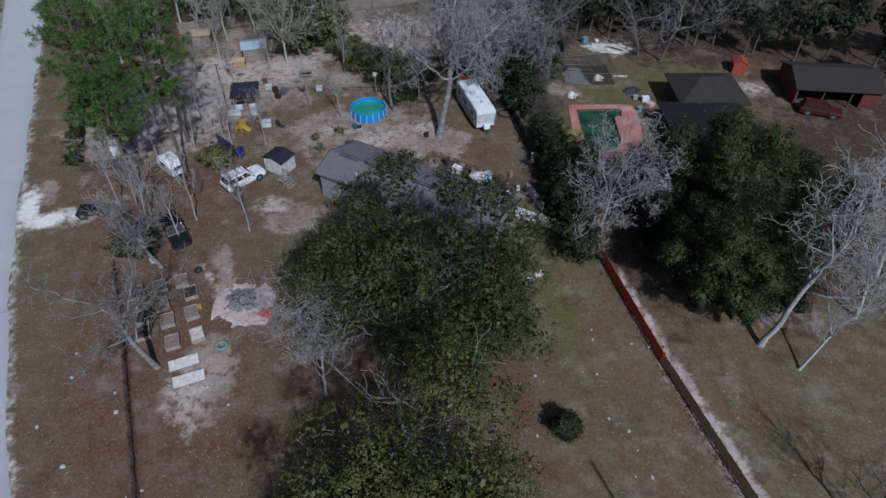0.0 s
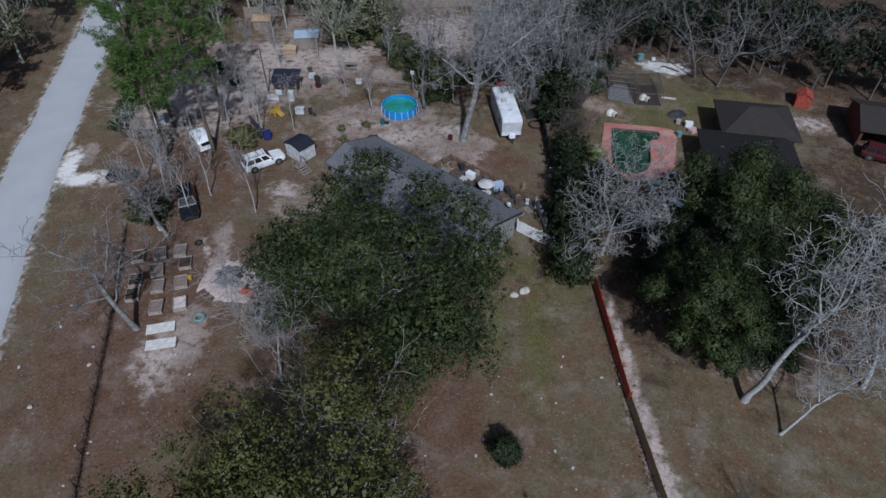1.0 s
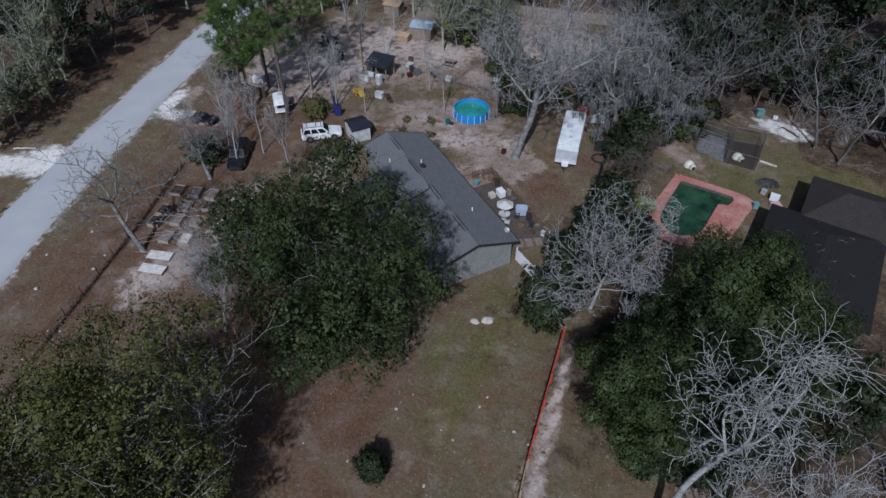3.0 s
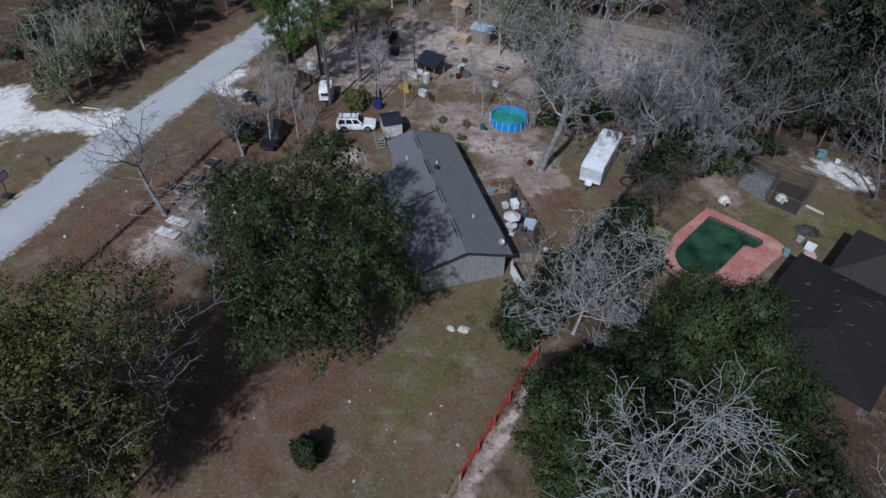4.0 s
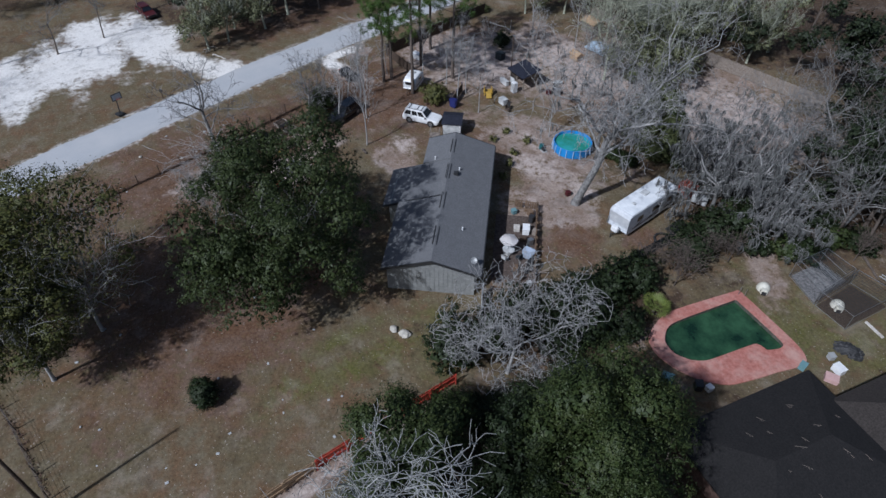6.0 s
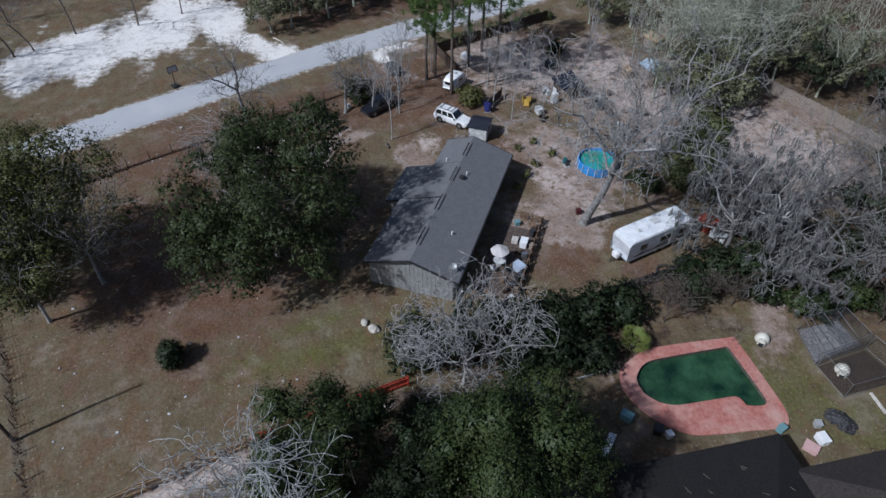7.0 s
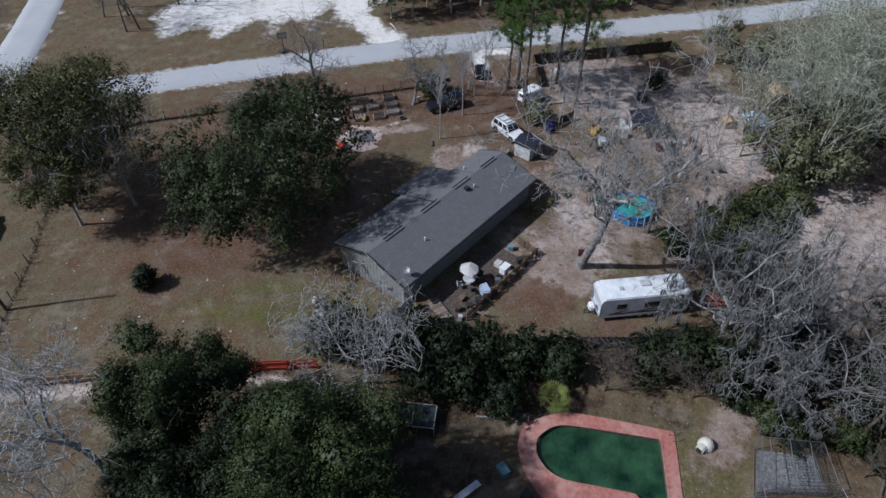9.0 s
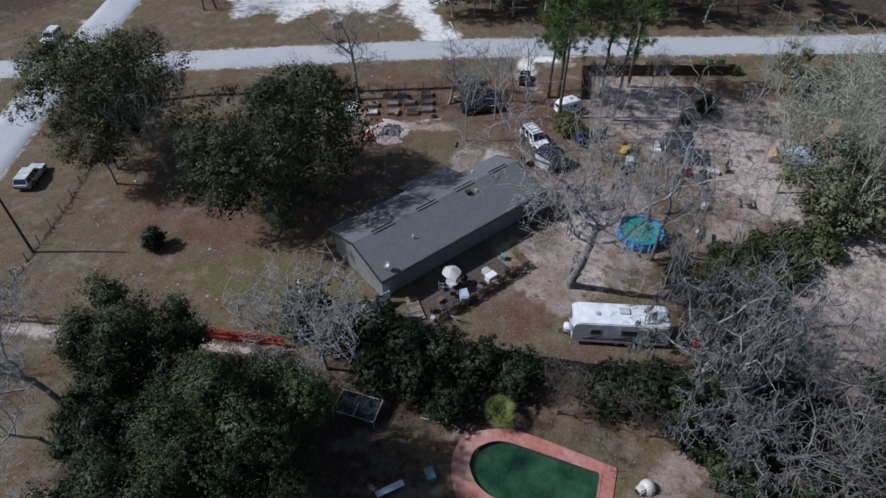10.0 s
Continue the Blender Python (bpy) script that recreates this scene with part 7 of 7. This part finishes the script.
def patio_rail(a, b, label):
    """Rough timber rail: posts, two rails and a few slats."""
    m, ln = along(a, b)
    f = thing("patio_rail", m, label, "railing", "patio rails", "structure")
    n = max(1, round(ln / 1.15))
    for k in range(n + 1):
        x = ln * k / n
        part("post", box(x - 0.06, x + 0.06, -0.06, 0.06, 0, 0.98 + 0.1 * (k % 2), 0.01), M_WOOD_BROWN, f)
    for z in (0.45, 0.86):
        part("rail", box(0.06, ln - 0.06, -0.1, -0.062, z, z + 0.11, 0.006), M_WOOD_BROWN, f)
    for k in range(int(ln / 0.24)):
        if k % 7 != 3:
            part("slat", box(0.1 + 0.24 * k, 0.27 + 0.24 * k, -0.13, -0.102, 0.08, 0.9 + 0.06 * math.sin(k * 2.3)), M_WOOD_BROWN, f)


M_WOOD_BROWN = surface("wood_brown", (0.10, 0.065, 0.042), (0.22, 0.15, 0.10), 5.0, 0.9)
patio_rail((-2.6, 57.9), (-1.2, 59.8), "rough brown timber rail at the patio's end")
patio_rail((-1.2, 59.8), (3.6, 57.0), "rough brown timber rail along the patio")
patio_rail((3.6, 57.0), (8.3, 54.2), "rough brown timber rail along the patio with leaning planks")
ramp = thing("deck_ramp", pose(7.6, 51.6, 0, 0, 0, 40), "small weathered board deck at the house corner", "deck")
for k in range(9):
    part("plank", box(-1.5 + 0.33 * k, -1.2 + 0.33 * k, -0.55, 0.55, 0.2, 0.24), M_WOOD_GREY if k % 3 else M_WOOD_BROWN, ramp)
for y in (-0.5, 0.0, 0.5):
    part("joist", box(-1.5, 1.5, y - 0.04, y + 0.04, 0, 0.2), M_WOOD_BROWN, ramp)
for k, (x, y, w, d, h, mat, lab) in enumerate(((-0.6, 58.6, 0.7, 0.5, 0.6, M_WOOD_BROWN, "brown wooden cabinet by the patio rail"), (0.4, 58.2, 0.5, 0.5, 0.8, M_TRIM, "black bin by the patio rail"), (2.6, 56.0, 0.6, 0.4, 0.5, M_WOOD_DARK, "dark wooden box on the patio"),
                                               (3.4, 56.4, 0.5, 0.4, 0.7, M_STEEL, "grey metal box by the patio rail"), (6.0, 55.0, 0.7, 0.5, 0.6, M_TRIM, "dark box by the patio rail"), (5.9, 53.4, 0.6, 0.45, 0.35, M_WOOD_BROWN, "low brown crate on the patio"), (7.3, 53.2, 0.5, 0.4, 0.5, M_WOOD_DARK, "dark crate on the patio"))):
    crate(pose(x, y, 0.03, 0, 0, 31 * k), w, d, h, mat, lab, group="patio clutter")
dish = thing("satellite_dish", HOUSE @ pose(45.4, 18.4, 3.1), "grey satellite dish on the roof corner", "satellite dish")
bm = bmesh.new()
bmesh.ops.create_uvsphere(bm, u_segments=16, v_segments=10, radius=0.38)
bmesh.ops.delete(bm, geom=[v for v in bm.verts if v.co.z > -0.19], context="VERTS")
bmesh.ops.solidify(bm, geom=bm.faces[:], thickness=0.02)
bmesh.ops.transform(bm, matrix=pose(0, 0, 0.85, 35, 0, 30), verts=bm.verts[:])
part("reflector", bm, M_STEEL_PALE, dish)
part("mast", bar((0, 0, 0), (0, 0, 0.6), 0.03), M_STEEL, dish)
steps = thing("wooden_steps", pose(-17.4, 54.6, 0, 0, 0, 60), "small wooden steps and rail at the house end", "steps")
for k in range(3):
    part("step", box(-0.5, 0.5, -0.3 * k - 0.3, -0.3 * k, 0.5 - 0.17 * k - 0.04, 0.5 - 0.17 * k), M_WOOD_GREY, steps)
part("landing", box(-0.6, 0.6, 0, 1.0, 0.62, 0.67), M_WOOD_GREY, steps)
for x in (-0.55, 0.55):
    for y in (0.05, 0.95):
        part("post", box(x - 0.04, x + 0.04, y - 0.04, y + 0.04, 0, 1.5), M_WOOD_GREY, steps)
    part("stringer", bar((x, -0.9, 0.05), (x, 0.05, 0.6), 0.05), M_WOOD_GREY, steps)
    part("rail", box(x - 0.03, x + 0.03, 0, 1.0, 1.45, 1.52), M_WOOD_GREY, steps)
tarp = thing("blue_tarp", pose(-23.9, 60.0, 0, 0, 0, 40), "crumpled dark blue tarp on the fence end", "tarp")
bm = box(-0.5, 0.5, -0.3, 0.3, 0, 1.25, 0.1)
for v in bm.verts:
    v.co += Vector((noise.noise(v.co * 2.9), noise.noise(v.co * 2.9 + Vector((5, 0, 0))), 0)) * 0.15
part("sheet", bm, M_TARP_BLUE, tarp)


# ---- across the road ----
def hoop(m):
    h = thing("basketball_hoop", m, "portable basketball hoop at the kerbless roadside", "basketball hoop")
    part("base", box(-0.45, 0.45, -0.6, 0.4, 0, 0.3, 0.08), M_TRIM, h)
    part("pole", bar((0, 0, 0.2), (0, 0.5, 2.7), 0.06, 10), M_TRIM, h)
    board = part("backboard", box(-0.62, 0.62, 0.78, 0.83, 2.55, 3.35), M_GLASS_PALE, h, "clear backboard with dark frame")
    for x0, x1, z0, z1 in ((-0.66, 0.66, 3.31, 3.4), (-0.66, 0.66, 2.5, 2.59), (-0.66, -0.57, 2.59, 3.31), (0.57, 0.66, 2.59, 3.31)):
        part("frame", box(x0, x1, 0.765, 0.845, z0, z1), M_TRIM, board)
    part("arm", bar((0, 0.5, 2.65), (0, 0.78, 2.9), 0.05), M_TRIM, h)
    part("rim", tyre_mesh(0.23, 0.015, 0.0, 20, 6), M_ORANGE, h).location = (0, 1.07, 2.75)
    return h


hoop(pose(-38.7, 19.6, 0, 0, 0, -60))
mb = thing("mailbox", pose(-41.2, 25.0, 0, 0, 0, -60), "dark mailbox on a wooden post", "mailbox")
part("post", box(-0.05, 0.05, -0.05, 0.05, 0, 1.1), M_WOOD_DARK, mb)
part("box", loft([[(-0.1, y, 1.1), (0.1, y, 1.1), (0.1, y, 1.25), (0.05, y, 1.32), (-0.05, y, 1.32), (-0.1, y, 1.25)] for y in (-0.15, 0.35)]), M_TRIM, mb)


# ---- neighbour's house and yard ----
def hip_roof(x0, x1, y0, y1, z0, rise, over=0.5, along_y=True):
    bm = bmesh.new()
    x0, x1, y0, y1 = x0 - over, x1 + over, y0 - over, y1 + over
    if along_y:
        h = (x1 - x0) / 2
        r = [((x0 + x1) / 2, y0 + h * 0.8, z0 + rise), ((x0 + x1) / 2, y1 - h * 0.8, z0 + rise)]
    else:
        h = (y1 - y0) / 2
        r = [(x0 + h * 0.8, (y0 + y1) / 2, z0 + rise), (x1 - h * 0.8, (y0 + y1) / 2, z0 + rise)]
    c = [bm.verts.new(p) for p in ((x0, y0, z0), (x1, y0, z0), (x1, y1, z0), (x0, y1, z0))]
    u = [bm.verts.new((p.co.x, p.co.y, z0 - 0.18)) for p in c]
    a, b = (bm.verts.new(p) for p in r)
    faces = ((c[0], c[1], a), (c[1], c[2], b, a), (c[2], c[3], b), (c[3], c[0], a, b)) if along_y else ((c[0], c[1], b, a), (c[1], c[2], b), (c[2], c[3], a, b), (c[3], c[0], a))
    for f in faces:
        bm.faces.new(f)
    for i in range(4):
        bm.faces.new((u[i], u[(i + 1) % 4], c[(i + 1) % 4], c[i]))
    bm.faces.new(u[::-1])
    bmesh.ops.recalc_face_normals(bm, faces=bm.faces[:])
    return bm


def walls_of(parent, x0, x1, y0, y1, h, mat, t=0.2):
    part("wall", box(x0, x1, y0, y0 + t, 0, h), mat, parent)
    part("wall", box(x0, x1, y1 - t, y1, 0, h), mat, parent)
    part("wall", box(x0, x0 + t, y0 + t, y1 - t, 0, h), mat, parent)
    part("wall", box(x1 - t, x1, y0 + t, y1 - t, 0, h), mat, parent)


nh = thing("neighbour_house", pose(0, 0, 0), "brick bungalow with dark brown hip roofs", "house")
walls_of(nh, 30.0, 37.6, 67.6, 74.4, 2.6, M_BRICK)
part("roof", hip_roof(30.0, 37.6, 67.6, 74.4, 2.7, 1.7, 0.6, False), M_ROOF_BROWN, nh, "dark brown shingles")
walls_of(nh, 27.3, 36.5, 55.2, 67.3, 2.5, M_BRICK)
part("roof", hip_roof(27.3, 36.5, 55.2, 67.3, 2.6, 1.5, 0.6, True), M_ROOF_DARK, nh, "near-black shingles")
for y in (57.2, 60.4, 63.6):
    w = part("window", box(27.26, 27.34, y, y + 1.3, 1.0, 2.1), M_GLASS_DARK, nh)
    part("frame", box(27.24, 27.3, y - 0.08, y + 1.38, 0.92, 1.0), M_WHITE_OLD, w)
twig_rng = random.Random(19)
for k in range(15):
    # fallen twigs lying on the black roof
    x, y = twig_rng.uniform(28.0, 35.6), twig_rng.uniform(58.5, 65.5)
    z = 2.6 + 1.5 * (1 - abs(x - 31.9) / 5.2) + 0.02
    tw = thing("fallen_twig", pose(x, y, z, 0, 16 if x > 31.9 else -16, twig_rng.uniform(0, 50)), "grey fallen twig lying on the black roof", "twig", "twigs on the roof")
    ln = twig_rng.uniform(0.12, 0.4)
    part("stick", bar((-ln, 0, 0.02), (ln, 0.05, 0.03), 0.012, 5), M_WOOD_GREY, tw)
    part("side_shoot", bar((0, 0.02, 0.025), (ln * 0.5, -0.1, 0.04), 0.008, 4), M_WOOD_GREY, tw)


def barn(m, w, d, h, label, name="barn"):
    b = thing(name, m, label, "barn")
    part("wall", box(-w / 2, w / 2, d / 2 - 0.1, d / 2, 0, h), M_BARN, b)
    for x in (-w / 2, w / 2 - 0.1):
        bm = bmesh.new()
        vs = [bm.verts.new((x, y, z)) for y, z in ((-d / 2, 0), (d / 2 - 0.1, 0), (d / 2 - 0.1, h), (0, h + 1.2), (-d / 2, h))]
        r = bmesh.ops.extrude_face_region(bm, geom=[bm.faces.new(vs)])
        bmesh.ops.translate(bm, verts=[q for q in r["geom"] if isinstance(q, bmesh.types.BMVert)], vec=(0.1, 0, 0))
        bmesh.ops.recalc_face_normals(bm, faces=bm.faces[:])
        part("wall", bm, M_BARN, b)
    k = 1.2 / (d / 2)
    for sg in (-1, 1):
        ye, ze = sg * (d / 2 + 0.4), h - 0.4 * k + 0.05
        part("roof", loft([[(x, 0, h + 1.25), (x, ye, ze), (x, ye, ze - 0.1), (x, 0, h + 1.15)] for x in (-w / 2 - 0.3, w / 2 + 0.3)]), M_ROOF_BROWN, b, "brown shingle roof")
    for x in (-w / 2 + 0.2, -w / 6, w / 6, w / 2 - 0.2):
        part("post", box(x - 0.08, x + 0.08, -d / 2, -d / 2 + 0.16, 0, h), M_WOOD_DARK, b)
    part("side_panel", box(w / 2 - 2.2, w / 2 - 0.3, -d / 2 + 0.02, -d / 2 + 0.1, 0, h - 0.1), M_BARN, b)
    return b


barn(pose(51.5, 74.5, 0, 0, 0, -6), 10.5, 7.0, 2.5, "maroon wooden barn with a brown roof and open front")
gable_shed("red_shed", pose(41.8, 80.6, 0, 0, 0, 80), 2.0, 1.8, 1.5, M_RED_BRICK, M_RED_BRICK, "small bright red wooden shed", 0.5, 0.1)
sport_utility("red_truck", pose(48.5, 69.2, 0, 0, 0, -20), M_RED_DARK, "dark red vehicle before the barn", 5.0, 1.85, 1.7, False)


def igloo(m):
    d = thing("dog_igloo", m, "white plastic dome dog house", "dog house", "dome dog houses")
    bm = bmesh.new()
    bmesh.ops.create_uvsphere(bm, u_segments=14, v_segments=10, radius=0.62)
    bmesh.ops.delete(bm, geom=[v for v in bm.verts if v.co.z < -0.05], context="VERTS")
    bmesh.ops.scale(bm, verts=bm.verts[:], vec=(1, 1, 1.15))
    part("dome", bm, M_IGLOO, d)
    part("porch", box(-0.3, 0.3, -0.95, -0.4, 0, 0.62, 0.1), M_IGLOO, d)
    part("doorway", box(-0.2, 0.2, -0.97, -0.93, 0.04, 0.48, 0.02), M_TRIM, d, "dark doorway")
    return d


igloo(pose(17.2, 73.6, 0, 0, 0, 45))
igloo(pose(21.5, 78.2, 0, 0, 0, 45))


def pen(m, pts, h, label):
    """Pipe-framed dog pen with wire mesh."""
    p = thing("dog_pen", m, label, "dog pen", "dog pens")
    n = len(pts)
    for i in range(n):
        a, b = pts[i], pts[(i + 1) % n]
        part("post", bar((*a, 0), (*a, h), 0.03, 8), M_STEEL, p)
        for z in (h, 0.08):
            part("rail", bar((*a, z), (*b, z), 0.022, 6), M_STEEL, p)
        bm = bmesh.new()
        va, vb = Vector((*a, 0)), Vector((*b, 0))
        L = (vb - va).length
        k = int(L / 0.28)
        for j in range(k + 1):
            q = va.lerp(vb, j / max(k, 1))
            for s in (-1, 1):
                e = va.lerp(vb, min(max(j / max(k, 1) + s * h / L * 0.5, 0), 1))
                bar(q + Vector((0, 0, 0.05)), e + Vector((0, 0, h)), 0.006, 3, bm)
        tagged(part("mesh", bm, M_WIRE, p), kind="stuff")
    return p


pen(pose(0, 0, 0), [(16.9, 77.1), (16.6, 81.4), (19.7, 81.6), (20.5, 76.4)], 1.8, "steel pipe dog pen with wire mesh")
pen(pose(0, 0, 0), [(20.7, 76.4), (19.9, 81.7), (23.4, 82.5), (23.8, 76.6)], 1.8, "steel pipe dog pen with wire mesh and shaded roof")
for k in range(3):
    bmr = thing("pen_roof_pipe", pose(0, 0, 0), "pale roof pipe across the dog pen", "pipe", "pen pipes")
    y = 77.6 + 1.4 * k
    part("pipe", bar((16.95 - 0.06 * k, y, 1.87), (20.25 - 0.2 * k, y - 0.3, 1.87), 0.028), M_STEEL, bmr)
for a, b, c, d, lab in (((20.6, 76.6), (19.95, 81.6), (23.35, 82.4), (23.7, 76.8), "sagging dark wire netting over the dog pen"), ((16.85, 78.4), (16.65, 81.3), (19.65, 81.5), (20.1, 78.2), "thin wire netting over the dog pen")):
    net = thing("pen_netting", pose(0, 0, 0), lab, "netting", "pen netting")
    bm = bmesh.new()
    va, vb, vc, vd = (Vector((*q, 1.84)) for q in (a, b, c, d))
    for k in range(15):
        s = k / 14
        bar(va.lerp(vb, s), vd.lerp(vc, s), 0.012, 3, bm)
        bar(va.lerp(vd, s), vb.lerp(vc, s), 0.012, 3, bm)
    tagged(part("mesh", bm, M_SLATE, net), kind="stuff")
floor_mat = thing("pen_floor", pose(0, 0, 0), "dark trodden soil slab inside the dog pen", "pen floor")
part("slab", prism([(20.75, 76.6), (20.1, 81.5), (23.3, 82.2), (23.65, 76.8)], -0.08, 0.06), M_SOIL, floor_mat)
pale_mat = thing("pen_floor", pose(0, 0, 0), "pale grey concrete slab inside the dog pen", "pen floor")
part("slab", prism([(16.98, 77.3), (16.7, 81.3), (19.6, 81.5), (20.35, 76.6)], -0.08, 0.06), M_ASH, pale_mat)
beam = thing("timber_beam", pose(23.9, 79.0, 0, 0, 0, -4), "pale timber lying by the pens", "timber")
part("beam", box(0, 1.9, -0.1, 0.1, 0, 0.16, 0.01), M_WOOD_PALE, beam)


def ladder(m, length=2.4):
    l = thing("ladder", m, "pale aluminium ladder lying on the ground", "ladder")
    for y in (0, 0.4):
        part("rail", box(0, length, y - 0.03, y + 0.03, 0, 0.07), M_STEEL_PALE, l)
    for k in range(8):
        x = 0.15 + k * (length - 0.3) / 7
        part("rung", bar((x, 0, 0.035), (x, 0.4, 0.035), 0.022), M_STEEL_PALE, l)


ladder(pose(21.2, 82.7, 1.84, 0, 0, 8))
crate(pose(21.5, 89.4, 0, 0, 0, 30), 0.9, 0.7, 0.8, M_TEAL, "blue plastic tub on the pale sand")
crate(pose(23.4, 89.5, 0, 0, 0, 10), 0.5, 0.4, 0.4, M_WHITE, "white box on the pale sand")
heap("tarpaulin", pose(25.6, 75.0, 0, 0, 0, 30), 1.2, 0.8, 0.6, M_TRIM, "black tarpaulin heap by the house corner", "tarpaulin", 9, 0.2)
for k, (x, y, w, d, h, mat, lab) in enumerate(((26.8, 72.4, 0.9, 0.7, 0.6, M_WHITE, "white box in the neighbour's clutter"), (27.2, 71.2, 1.0, 0.8, 0.4, M_PINK, "pale pink box in the neighbour's clutter"), (25.6, 72.9, 0.5, 0.5, 0.5, M_STEEL_PALE, "grey box in the neighbour's clutter"), (25.4, 69.9, 0.6, 0.5, 0.6, M_TEAL, "pale teal tub at the deck corner"), (23.6, 60.6, 0.7, 0.6, 0.7, M_TRIM, "black box on the pool deck"), (24.1, 61.3, 0.5, 0.5, 0.5, M_WHITE, "white box on the pool deck"), (22.0, 58.8, 0.9, 0.6, 0.7, M_TEAL, "teal lounge box beside the deck"))):
    crate(pose(x, y, 0.0 if k not in (4, 5) else 0.06, 0, 0, 37 * k), w, d, h, mat, lab, group="clutter")
for k in range(7):
    x, y = 33 + 0.5 * k, 84 + 0.3 * math.sin(k)
    log_of(pose(x, y, 0, 0, 0, 30 * k), 1.8, 0.09, "dark cut log in a pile at the wood's edge")

# low pipe frame under the trees
fr = thing("framed_cage", pose(19.0, 51.6, 0, 0, 0, 3), "white pipe frame with dark netting under the trees", "frame")
for (a, b) in (((-1, -1.7, 1), (1, -1.7, 1)), ((-1, 0, 1), (1, 0, 1)), ((-1, 1.7, 1), (1, 1.7, 1)), ((-1, -1.7, 1), (-1, 1.7, 1)), ((1, -1.7, 1), (1, 1.7, 1))):
    part("pipe", bar(a, b, 0.035), M_STEEL_PALE, fr)
for x in (-1, 1):
    for y in (-1.7, 1.7):
        part("leg", bar((x, y, 0), (x, y, 1), 0.035), M_STEEL_PALE, fr)
part("netting", box(-0.97, 0.97, -1.66, 1.66, 0.93, 0.95), M_SLATE, fr, "dark netting")
bd = thing("leaning_board", pose(17.7, 57.5, 0, 0, 0, 95), "low white board standing on edge under the trees", "board")
part("board", box(-1.2, 1.2, -0.03, 0.03, 0, 0.22, 0.01), M_WHITE_OLD, bd)
bd = thing("leaning_board", pose(23.9, 56.5, 0.32, 14, 0, -43), "pale blue-white board propped beside the black roof", "board")
part("board", box(-1.05, 1.05, -0.28, 0.28, -0.02, 0.03, 0.01), M_WHITE, bd)
for x in (-0.7, 0.7):
    part("trestle", box(x - 0.05, x + 0.05, -0.25, 0.25, -0.36, -0.02), M_WOOD_GREY, bd)

# scraps of pale litter on the lawns
rng2 = random.Random(77)
for k in range(46):
    x, y = rng2.uniform(-2, 18), rng2.uniform(14, 34)
    if k > 30:
        x, y = rng2.uniform(-34, -16), rng2.uniform(14, 40)
    s = rng2.uniform(0.05, 0.14)
    sc = thing("paper_scrap", pose(x, y, 0.0, 0, 0, rng2.uniform(0, 360)), "pale scrap of litter on the grass", "litter", "litter scraps")
    part("scrap", box(-s, s, -s * 0.7, s * 0.7, -0.03, rng2.uniform(0.03, 0.07), 0.01), M_WHITE_OLD, sc)
